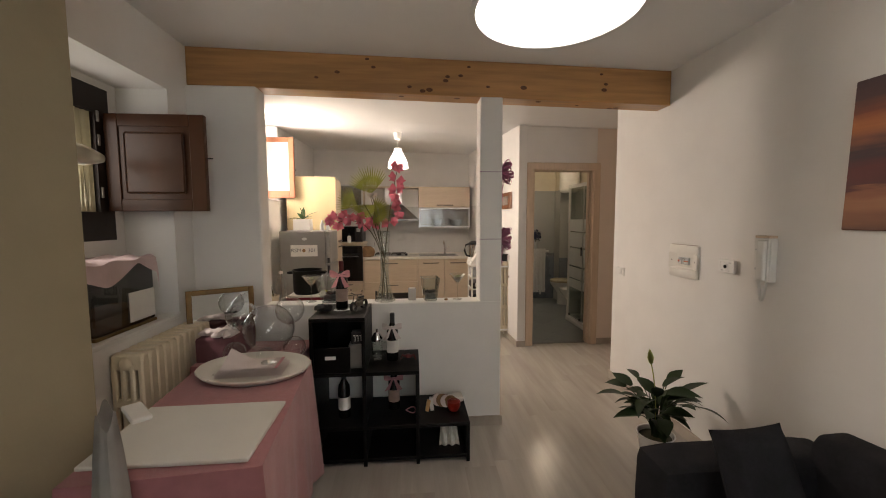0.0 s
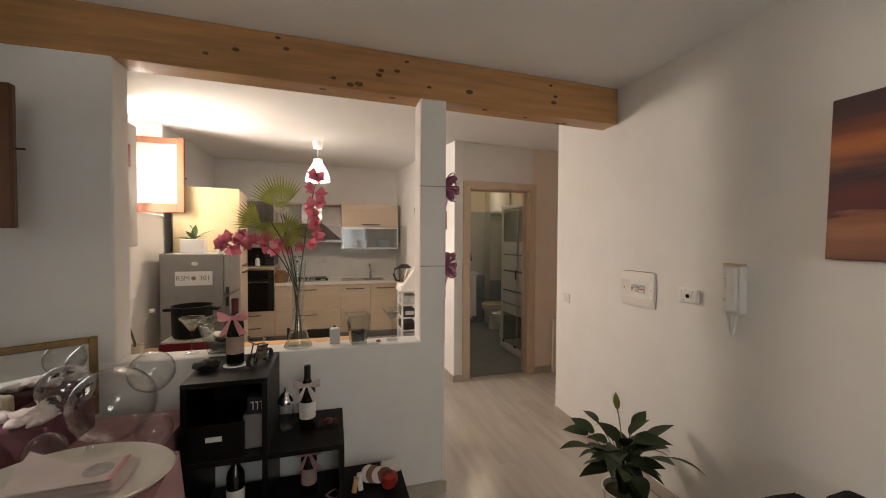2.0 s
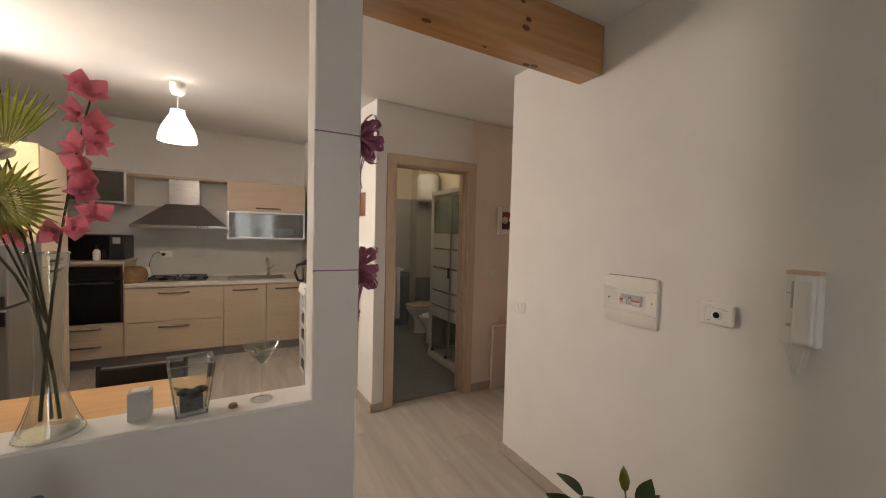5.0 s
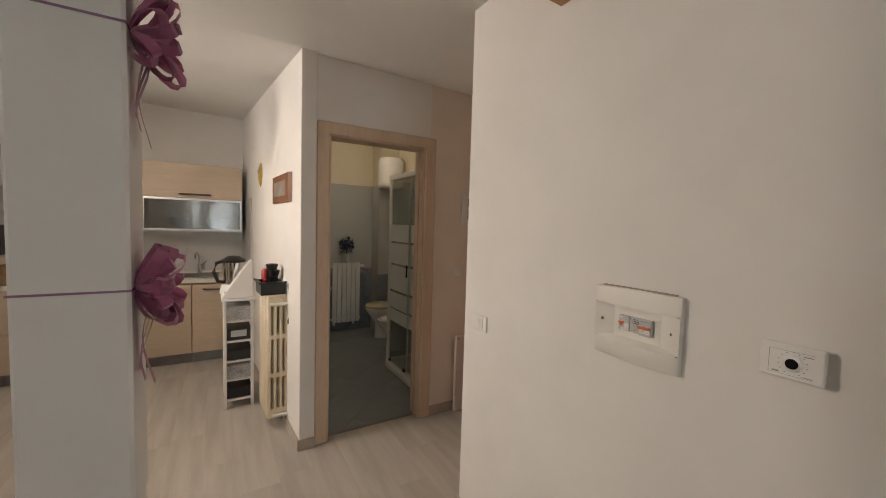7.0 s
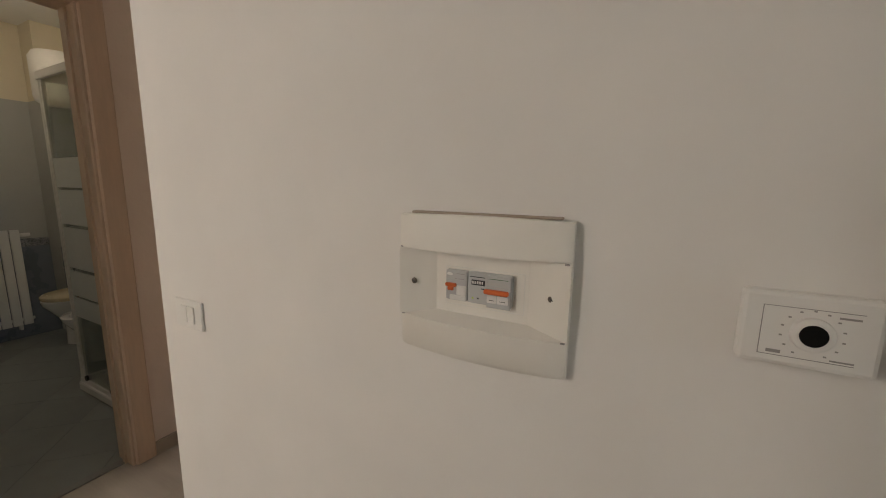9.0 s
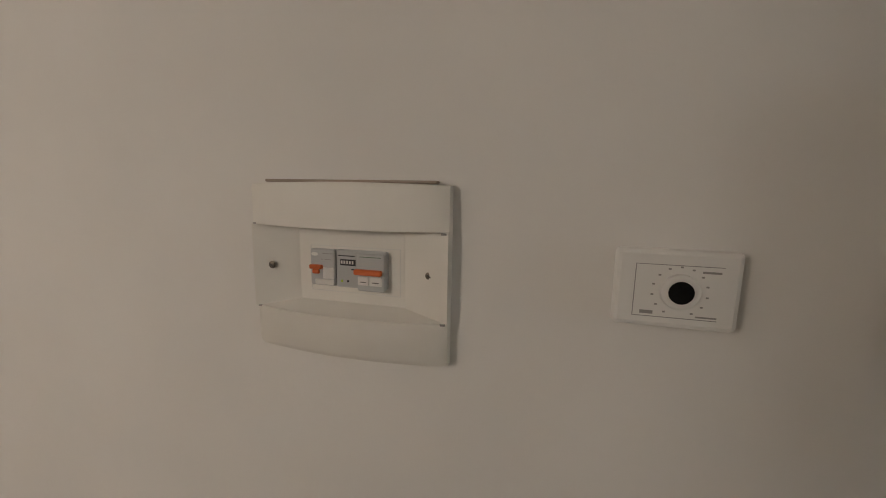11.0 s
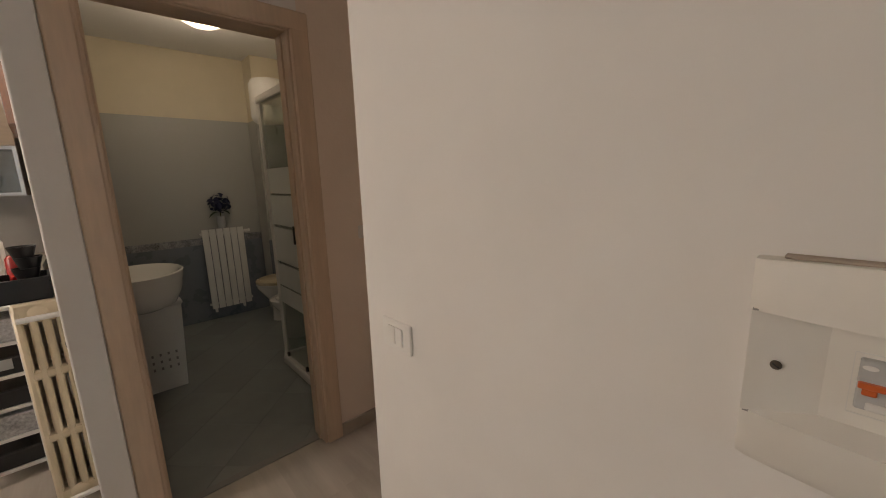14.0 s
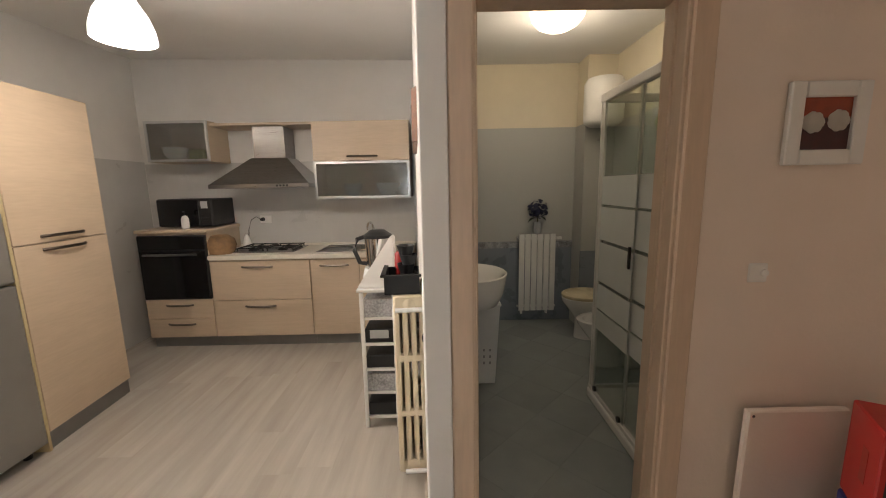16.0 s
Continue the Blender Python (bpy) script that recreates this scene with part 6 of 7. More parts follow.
part("board", prism([(-0.265, -0.185), (0.235, -0.20), (0.24, 0.18), (-0.275, 0.19)], 0.0, 0.014, bevel=0.004), mat("white_polyethylene", (0.66, 0.64, 0.59), 0.5, var=0.03), cbd)
# covered chair
gc = thing("covered_chair", pose(-0.745, 0.965, 0, 0, 0, 38), "chair under a pale grey linen cover beside the table", "chair")
b = bmesh.new()
n = 40
rows = []
for j in range(10):
    u = j / 9
    row = []
    for k in range(n):
        a = 2 * math.pi * k / n
        f_ = 1 + 0.05 * math.sin(5 * a + 1) * (1 - u) + 0.03 * math.sin(11 * a)
        cx = (0.030 + 0.042 * (1 - u)) * f_ * (1 - max(0, u - 0.85) * 2)
        cy = (0.07 + 0.02 * (1 - u)) * f_
        row.append(b.verts.new((cx * math.cos(a), cy * math.sin(a), 0.02 + 0.96 * u - 0.02 * math.sin(3 * a) * u)))
    rows.append(row)
for p, q in zip(rows, rows[1:]):
    for k in range(n):
        b.faces.new((p[k], p[(k + 1) % n], q[(k + 1) % n], q[k]))
b.faces.new(rows[-1]), b.faces.new(rows[0])
part("cover", b, M_GREYCLOTH, gc, smooth=True)
part("folded_paper", box(-0.024, -0.05, 0.985, 0.022, 0.05, 0.998, 0.003, m=pose(0, 0, 0, 4, 3, 10)), M_PAPER, gc)

# stepped shelf
ss = thing("stepped_shelf", pose(-0.53, 2.14, 0), "black-brown stepped cube shelf against the half wall", "shelf")
X = (0.0, 0.325, 0.645, 0.955)
Z = (0.0, 0.255, 0.59, 0.925)
t_ = 0.022
for k in range(3):
    top = Z[3 - k]
    part("top_board", box(X[k], 0, top - t_, X[k + 1] + (0.0 if k == 2 else 0.0), 0.39, top, 0.002), M_BLACK, ss)
for k, xx in enumerate(X):
    part("upright", box(xx - (0 if k == 0 else t_), 0.001, 0.0, xx + (t_ if k == 0 else 0), 0.389, Z[3 - max(0, k - 1)] - t_ - 0.0005, 0.002), M_BLACK, ss)
for zz, x1 in ((Z[1], X[2]), (Z[2], X[1])):
    part("shelf_board", box(t_, 0.002, zz - t_, x1 - t_, 0.388, zz, 0.002), M_BLACK, ss)
part("bottom_board", box(t_, 0.002, 0.03, X[3] - t_, 0.388, 0.052, 0.002), M_BLACK, ss)
part("drawer_front", box(t_ + 0.002, 0.004, Z[2] + 0.001, 0.235, 0.016, 0.745, 0.002), M_BLACK, ss)
part("drawer_tag", box(0.09, 0.0, 0.675, 0.15, 0.0045, 0.695), M_PAPER, ss, "white paper tag")
part("back_panel", box(t_, 0.381, Z[2], X[1] - t_, 0.387, 0.895), M_BLACK, ss)


def wine_bottle(m, label, cap, labelmat, ribbon=None, h=0.31):
    w = thing("wine_bottle", m, label, "bottle", "wine bottles")
    k = h / 0.31
    part("glass_body", lathe([(0, 0.004), (0.034, 0), (0.0375, 0.006), (0.0375, 0.185 * k), (0.034, 0.205 * k), (0.018, 0.235 * k), (0.0145, 0.25 * k), (0.0145, 0.30 * k), (0, 0.30 * k)], 24), M_BOTTLE, w, "dark green glass", True)
    part("capsule", lathe([(0.0152, 0.245 * k), (0.0155, 0.308 * k), (0.012, 0.31 * k), (0, 0.31 * k)], 18), cap, w, "foil capsule", True)
    part("paper_label", lathe([(0.0379, 0.055), (0.0379, 0.135)], 24), labelmat, w, "paper label")
    if ribbon:
        for s_ in (-1, 1):
            bw = bmesh.new()
            rows = []
            for q in range(15):
                a = 2 * math.pi * q / 14
                reach = 0.5 * (1 - math.cos(a))
                c_ = Vector((s_ * 0.062 * reach, -0.050 - 0.012 * math.sin(a), 0.225 * k + 0.016 * math.sin(a) * reach ** 0.4 + 0.012 * reach))
                hw = 0.004 + 0.014 * reach
                rows.append((bw.verts.new(c_ + Vector((0, -0.4 * hw, 0.9 * hw))), bw.verts.new(c_ + Vector((0, 0.3 * hw, -0.9 * hw)))))
            for p_, q_ in zip(rows, rows[1:]):
                bw.faces.new((p_[0], p_[1], q_[1], q_[0]))
            part("ribbon_loop", bw, ribbon, w, "ribbon bow", True)
            bw = bmesh.new()
            rows = []
            for q in range(7):
                u = q / 6
                c_ = Vector((s_ * (0.008 + 0.034 * u), -0.047 - 0.006 * math.sin(4 * u), 0.222 * k - 0.075 * u))
                hw = 0.006 + 0.010 * u
                rows.append((bw.verts.new(c_ + Vector((-hw, 0, -0.3 * hw))), bw.verts.new(c_ + Vector((hw, 0.002, 0.3 * hw)))))
            for p_, q_ in zip(rows, rows[1:]):
                bw.faces.new((p_[0], p_[1], q_[1], q_[0]))
            part("ribbon_tail", bw, ribbon, w, smooth=True)
        part("knot", lathe([(0, -0.011), (0.009, -0.007), (0.010, 0.006), (0, 0.010)], 10, m=pose(0, -0.046, 0.226 * k)), ribbon, w, smooth=True)
        part("neck_band", lathe([(0.019, 0.218 * k), (0.0185, 0.232 * k)], 18), ribbon, w)
    return w


M_LBLDARK = mat("dull_beige_label", (0.33, 0.24, 0.20), 0.7, var=0.15, scale=30)
wine_bottle(pose(-0.372, 2.345, 0.933), "wine bottle with a pink ribbon bow and red capsule", M_WINECAP, M_LBLDARK, M_PINKR)
wine_bottle(pose(-0.055, 2.345, 0.591), "wine bottle with a white label and cream bow", M_BLKPLAST, M_PAPER, M_NAPKIN)
wine_bottle(pose(-0.36, 2.28, 0.2555), "wine bottle with a white label on the shelf", M_BLKPLAST, M_PAPER)
wine_bottle(pose(-0.05, 2.36, 0.2555), "gift wine bottle with a pale ribbon on the shelf", M_BLKPLAST, M_LBLDARK, M_PINKR, 0.30)
cs_ = thing("coaster", pose(-0.372, 2.345, 0.926), "white saucer under the wine bottle", "saucer")
part("saucer", lathe([(0, 0), (0.04, 0), (0.052, 0.005), (0.05, 0.0065), (0, 0.004)], 24), M_CERAMIC, cs_, smooth=True)
# trinkets
tk = thing("dark_ornament", pose(-0.48, 2.31, 0.926), "low dark metal ornament on the shelf", "ornament")
b = bmesh.new()
bmesh.ops.create_icosphere(b, subdivisions=3, radius=1)
b.transform(Matrix.Translation((0, 0, 0.024)) @ Matrix.Diagonal((0.055, 0.035, 0.024, 1)))
for v in b.verts:
    v.co += 0.012 * noise.noise_vector(v.co * 45)
    v.co.z = max(0, v.co.z)
part("figure", b, M_IRON, tk, smooth=True)
mo = thing("model_motorbike", pose(-0.265, 2.34, 0.926, 0, 0, 62) @ Matrix.Scale(1.2, 4), "small dark metal model motorbike on the shelf", "model")
for sx in (-0.045, 0.045):
    part("wheel", lathe([(0.018, -0.007), (0.026, -0.007), (0.026, 0.007), (0.018, 0.007)], 18, close=True, m=pose(sx, 0, 0.026, 90)), M_IRON, mo)
b = box(-0.025, -0.014, 0.02, 0.025, 0.014, 0.05, 0.005)
box(-0.01, -0.011, 0.05, 0.035, 0.011, 0.066, 0.005, bm=b)
tube([(-0.045, 0.011, 0.026), (-0.025, 0.011, 0.085)], 0.003, 6, bm=b)
tube([(-0.045, -0.011, 0.026), (-0.025, -0.011, 0.085)], 0.003, 6, bm=b)
tube([(-0.02, -0.035, 0.092), (-0.025, 0, 0.085), (-0.02, 0.035, 0.092)], 0.003, 6, bm=b)
tube([(0.0, 0.018, 0.03), (0.06, 0.02, 0.028)], 0.005, 6, bm=b)
part("chassis", b, M_DARKSTEEL, mo)
part("seat", box(-0.045, -0.010, 0.062, -0.005, 0.010, 0.072, 0.004, m=pose(0.045, 0, 0)), M_BLKPLAST, mo)
for sy in (-0.035, 0.035):
    part("mirror", lathe([(0, 0), (0.007, 0), (0, 0.003)], 8, m=pose(-0.02, sy, 0.108, 0, 90)), M_CHROME, mo)
tin = thing("gift_tins", pose(-0.265, 2.24, 0.591), "grey gift box with small printed tins in the shelf", "box")
part("box", box(-0.05, -0.03, 0, 0.045, 0.05, 0.15, 0.004), M_GREYMET, tin)
part("sign_box", box(-0.035, -0.02, 0.15, 0.04, 0.04, 0.225, 0.004), M_BLKPLAST, tin)
b = bmesh.new()
for k in range(3):
    box(-0.020 + 0.018 * k, -0.0215, 0.20, -0.008 + 0.018 * k, -0.0195, 0.206, bm=b)
    box(-0.012 + 0.018 * k, -0.0215, 0.168, -0.008 + 0.018 * k, -0.0195, 0.20, bm=b)
part("print_figures", b, M_PAPER, tin)
ck = thing("glass_shaker", pose(-0.155, 2.36, 0.591) @ Matrix.Diagonal((1, 1, 1.3, 1)), "glass cocktail shaker with a steel lid", "shaker")
part("glass_body", lathe([(0, 0.002), (0.03, 0), (0.034, 0.02), (0.036, 0.10), (0.033, 0.10), (0.031, 0.02), (0, 0.008)], 20), M_GLASS, ck, smooth=True)
part("lid", lathe([(0.038, 0.098), (0.038, 0.112), (0.02, 0.135), (0.008, 0.14), (0.008, 0.155), (0, 0.158)], 20), M_CHROME, ck, "steel lid", True)
part("handle", tube([(0.036, 0, 0.09), (0.058, 0, 0.085), (0.058, 0, 0.03), (0.035, 0, 0.02)], 0.005, 6), M_GLASS, ck)
cr_ = thing("toy_crab", pose(0.045, 2.35, 0.591), "small dark red metal crab ornament", "ornament")
part("body", lathe([(0, 0.008), (0.024, 0.014), (0.018, 0.028), (0, 0.034)], 12), M_WINECAP, cr_, smooth=True)
for k in range(6):
    s_ = -1 if k % 2 else 1
    part("leg", tube([(s_ * 0.018, -0.015 + 0.012 * (k // 2), 0.018), (s_ * 0.038, -0.018 + 0.015 * (k // 2), 0.026), (s_ * 0.048, -0.018 + 0.015 * (k // 2), 0.0)], 0.003, 5), M_WINECAP, cr_)
ap = thing("dried_fruit_bundle", pose(0.30, 2.36, 0.2555), "bundle of dried fruit slices and a red apple", "ornament")
part("apple", lathe([(0, 0.008), (0.03, 0.0), (0.045, 0.03), (0.043, 0.06), (0.02, 0.075), (0, 0.066)], 20, m=pose(0.04, -0.06, 0)), M_FRUIT, ap, smooth=True)
for k in range(4):
    part("slice", lathe([(0, -0.006), (0.04, -0.008), (0.042, 0.006), (0, 0.008)], 18, m=pose(-0.06 + 0.028 * k, 0.0 - 0.012 * k, 0.045, 70 + 8 * k, 20 * k, 30 - 14 * k)), M_WICKER if k % 2 else M_NAPKIN, ap, smooth=True)
bx_ = thing("wooden_sticks", pose(0.165, 2.30, 0.2555), "two pale wooden sticks standing on the low shelf", "sticks")
part("stick", box(-0.012, -0.012, 0, 0.012, 0.012, 0.075, 0.002, m=pose(0, 0, 0, 0, 10)), M_PINE, bx_)
part("stick", box(-0.012, -0.012, 0, 0.012, 0.012, 0.085, 0.002, m=pose(0.035, 0.01, 0, 0, -6)), M_PAPER, bx_)
wp = thing("white_plate", pose(0.37, 2.44, 0.2555), "white paper bag folded on the low shelf", "bag")
part("bag", box(-0.05, -0.04, 0, 0.05, 0.05, 0.03, 0.008), M_PAPER, wp)
pb = thing("white_cloth", pose(0.30, 2.24, 0.052), "crumpled white cloth in the low shelf bay", "cloth")
b = bmesh.new()
N = 10
gv = [[b.verts.new((-0.05 + 0.10 * i / N + 0.03 * (1 - j / N) * (i / N - 0.3), 0.012 * math.sin(i * 1.7 + j * 0.4), 0.165 * j / N)) for j in range(N + 1)] for i in range(N + 1)]
for i in range(N):
    for j in range(N):
        b.faces.new((gv[i][j], gv[i + 1][j], gv[i + 1][j + 1], gv[i][j + 1]))
part("cloth", b, M_PAPER, pb, smooth=True)
rt = thing("red_trinket", pose(0.06, 2.28, 0.2555), "small red and white wire trinket", "ornament")
part("ring", tube([(0.03 * math.cos(a * 0.5), 0.012 * math.sin(a), 0.022 + 0.018 * math.sin(a * 0.5)) for a in range(13)], 0.004, 6), M_PINKR, rt, smooth=True)

# things on the sill of the opening
SZ = 0.921


def martini(m, label):
    g = thing("martini_glass", m, label, "glass", "glasses on the sill")
    part("glass", lathe([(0, 0.0), (0.036, 0.001), (0.03, 0.004), (0.004, 0.01), (0.0035, 0.11), (0.012, 0.12), (0.058, 0.185), (0.0565, 0.186), (0.008, 0.124), (0, 0.122)], 28), M_GLASS, g, smooth=True)
    part("lip", tube([(0.0575 * math.cos(2 * math.pi * q / 28), 0.0575 * math.sin(2 * math.pi * q / 28), 0.1855) for q in range(29)], 0.0014, 5), M_GLASSEDGE, g, smooth=True)
    for k in range(5):
        part("leaf", leaf_mesh(0.04, 0.014, 0.2, m=pose(0, 0, 0.155, 0, -20, 72 * k)), M_PALM, g)
    part("filling", lathe([(0.01, 0.128), (0.034, 0.16), (0.02, 0.166), (0, 0.168)], 16), M_STEM, g, "mossy filling", True)


martini(pose(-0.64, 2.64, SZ), "martini glass filled with moss on the sill")
martini(pose(0.405, 2.63, SZ), "martini glass with green leaves on the sill")


def square_vase(m, label, w0, w1, h):
    g = thing("square_vase", m, label, "vase", "vases on the sill")
    b = bmesh.new()
    rings = []
    for w, z in ((w0, 0.0), (w1, h), (w1 - 0.006, h), (w0 - 0.006, 0.012)):
        rings.append([b.verts.new((sx * w, sy * w, z)) for sx, sy in ((-1, -1), (1, -1), (1, 1), (-1, 1))])
    for p, q in zip(rings, rings[1:]):
        for k in range(4):
            b.faces.new((p[k], p[(k + 1) % 4], q[(k + 1) % 4], q[k]))
    b.faces.new(rings[0]), b.faces.new(rings[-1])
    part("glass", b, M_GLASS, g)
    edges = bmesh.new()
    for sx, sy in ((-1, -1), (1, -1), (1, 1), (-1, 1)):
        tube([(sx * w0, sy * w0, 0.002), (sx * w1, sy * w1, h)], 0.0022, 5, bm=edges)
        tube([(sx * w1, sy * w1, h), (-sy * w1, sx * w1, h)], 0.0024, 5, bm=edges)
        tube([(sx * w0, sy * w0, 0.004), (-sy * w0, sx * w0, 0.004)], 0.003, 5, bm=edges)
    part("polished_edges", edges, M_GLASSEDGE, g, smooth=True)
    part("sand", box(-w0 + 0.01, -w0 + 0.01, 0.013, w0 - 0.01, w0 - 0.01, 0.05), mat("grey_gravel", (0.16, 0.17, 0.18), 0.8, var=0.4, scale=150), g, "grey gravel layer")
    for k in range(3):
        part("pebble", lathe([(0, 0), (0.018, 0.006), (0.018, 0.018), (0, 0.026)], 10, m=pose(-0.02 + 0.022 * k, 0.01 * (-1) ** k, 0.05)), M_IRON, g, "dark cone")
    part("sprig", leaf_mesh(0.05, 0.02, 0.3, m=pose(-0.02, 0, 0.06, 0, -20, 150)), M_PALM, g)


square_vase(pose(0.205, 2.625, SZ, 0, 0, 8), "clear square glass vase with gravel and cones", 0.040, 0.060, 0.165)
square_vase(pose(-0.50, 2.635, SZ, 0, 0, -6), "clear flared square glass vase with cones", 0.048, 0.085, 0.175)
cd = thing("votive_candle", pose(0.075, 2.64, SZ), "small white candle in a frosted glass", "candle")
part("holder", prism([(-0.028, -0.024), (0.028, -0.024), (0.028, 0.024), (-0.028, 0.024)], 0, 0.085, bevel=0.004), mat("milky_glass", (0.52, 0.52, 0.52), 0.25, var=0.03), cd)
part("wax", box(-0.02, -0.016, 0.08, 0.02, 0.016, 0.088), M_PAPER, cd)
st = thing("small_stone", pose(0.32, 2.60, SZ), "small brown pebble on the sill", "pebble")
part("stone", lathe([(0, 0), (0.014, 0.002), (0.012, 0.012), (0, 0.016)], 12), M_WICKER, st, smooth=True)

# tall vase with orchids and palm fronds
tv = thing("flower_arrangement", pose(-0.12, 2.63, SZ), "tall clear glass vase with pink orchids and palm fronds", "flower vase")
part("vase", lathe([(0, 0.002), (0.072, 0.0), (0.074, 0.006), (0.055, 0.05), (0.034, 0.12), (0.028, 0.20), (0.032, 0.34), (0.045, 0.50), (0.043, 0.50), (0.029, 0.34), (0.025, 0.20), (0.031, 0.12), (0.05, 0.05), (0.06, 0.012), (0, 0.012)], 32), M_GLASS, tv, "clear waisted glass vase", True)


for vr, vz in ((0.044, 0.50), (0.073, 0.005)):
    part("glass_rim", tube([(vr * math.cos(2 * math.pi * q / 32), vr * math.sin(2 * math.pi * q / 32), vz) for q in range(33)], 0.0022, 5), M_GLASSEDGE, tv, smooth=True)


def spline(p0, p1, p2, n=10):
    p0, p1, p2 = Vector(p0), Vector(p1), Vector(p2)
    return [(1 - k / n) ** 2 * p0 + 2 * (k / n) * (1 - k / n) * p1 + (k / n) ** 2 * p2 for k in range(n + 1)]


def orchid_mesh():
    b = bmesh.new()
    for k, (ln, wd) in enumerate(((0.042, 0.036), (0.036, 0.018), (0.042, 0.036), (0.036, 0.018), (0.036, 0.018))):
        leaf_mesh(ln, wd, 0.15, 0.35, 4, bm=b, m=pose(0, 0, 0, 0, -20, 72 * k))
    lathe([(0, 0.012), (0.007, 0.006), (0.005, 0), (0, -0.004)], 8, bm=b)
    return b


omesh = None


def orchid(parent, at, facing, size):
    global omesh
    if omesh is None:
        o = part("orchid_flower", orchid_mesh(), M_ORCHID, parent, "pink orchid blossom", True)
        omesh = o.data
    else:
        o = new("orchid_flower", omesh)
        o.parent = parent
    q = Vector(facing).to_track_quat("Z", "Y").to_matrix().to_4x4()
    o.matrix_local = Matrix.Translation(at) @ q @ pose(0, 0, 0, 0, 0, at[0] * 4000 % 360) @ Matrix.Scale(size, 4)


ro = random.Random(12)
stems = (spline((-0.02, 0, 0.04), (0.02, 0, 0.62), (0.105, -0.02, 0.95)), spline((0.02, 0, 0.04), (-0.02, 0, 0.70), (-0.345, -0.04, 0.55)), spline((0, 0.01, 0.04), (-0.02, 0, 0.5), (-0.09, 0.0, 0.74)))
for s_ in stems:
    part("stem", tube(s_, 0.0045, 6, taper=0.5), M_STEM, tv, smooth=True)
for k, (ox, oz) in enumerate(((0.075, 0.955), (0.105, 0.925), (0.075, 0.875), (0.105, 0.845), (0.115, 0.80), (0.07, 0.775), (0.10, 0.735), (0.115, 0.70), (0.085, 0.665), (0.105, 0.60), (0.07, 0.565))):
    orchid(tv, Vector((ox + ro.uniform(-0.01, 0.01), ro.uniform(-0.05, 0.0), oz)), (ro.uniform(-0.7, 0.7), -1, ro.uniform(-0.3, 0.6)), ro.uniform(1.15, 1.45))
for ox, oz in ((-0.355, 0.555), (-0.325, 0.605), (-0.31, 0.545), (-0.275, 0.575), (-0.26, 0.62), (-0.295, 0.595), (-0.235, 0.565), (-0.205, 0.60), (-0.335, 0.58)):
    orchid(tv, Vector((ox + ro.uniform(-0.01, 0.01), ro.uniform(-0.07, 0.0), oz)), (ro.uniform(-0.8, 0.5), -1, ro.uniform(-0.3, 0.5)), ro.uniform(1.1, 1.4))
for ox, oz in ((-0.15, 0.565), (-0.12, 0.545), (-0.09, 0.575), (-0.05, 0.555), (-0.165, 0.60), (0.02, 0.56)):
    orchid(tv, Vector((ox, ro.uniform(-0.05, 0.02), oz)), (ro.uniform(-0.5, 0.5), -1, ro.uniform(-0.4, 0.3)), ro.uniform(1.1, 1.35))


def frond(at, facing, roll, size, spread, count=26):
    b = bmesh.new()
    for k in range(count):
        a = radians(-spread / 2 + spread * k / (count - 1))
        ln = size * (0.85 + 0.15 * math.cos(a * 1.2)) * ro.uniform(0.92, 1.05)
        d = Vector((math.sin(a), 0, math.cos(a)))
        sd = Vector((math.cos(a), 0, -math.sin(a))) * 0.0062
        up = Vector((0, -0.004, 0))
        v = [b.verts.new(p) for p in (sd * 0.3, d * ln * 0.55 + sd + up, d * ln, d * ln * 0.55 - sd + up, -sd * 0.3)]
        mid = b.verts.new(d * ln * 0.55 - up)
        b.faces.new((v[0], v[1], mid)), b.faces.new((v[1], v[2], mid)), b.faces.new((v[2], v[3], mid)), b.faces.new((v[3], v[4], mid))
    b.transform(Matrix.Translation(at) @ pose(0, 0, 0, *facing) @ pose(0, 0, 0, 0, roll, 0))
    part("palm_frond", b, M_PALM, tv, "fan-shaped green palm frond")
    part("stem", tube([(0, 0, 0.3), (Vector(at) + Vector((0, 0, 0.45))) / 2, at], 0.003, 5), M_STEM, tv)


frond((-0.085, 0.02, 0.765), (0, 0, 10), -14, 0.20, 105, 19)
frond((-0.185, 0.0, 0.675), (0, 0, -10), -58, 0.165, 80, 13)
frond((-0.125, -0.07, 0.685), (20, 0, 0), 178, 0.125, 165, 20)
frond((-0.06, -0.08, 0.635), (15, 0, 0), 95, 0.135, 175, 20)
for k in range(6):
    part("white_petal", leaf_mesh(0.05, 0.04, 0.2, m=pose(-0.075, -0.05, 0.735, 30, -20, 60 * k)), M_PETALW, tv, "white artificial petal", True)


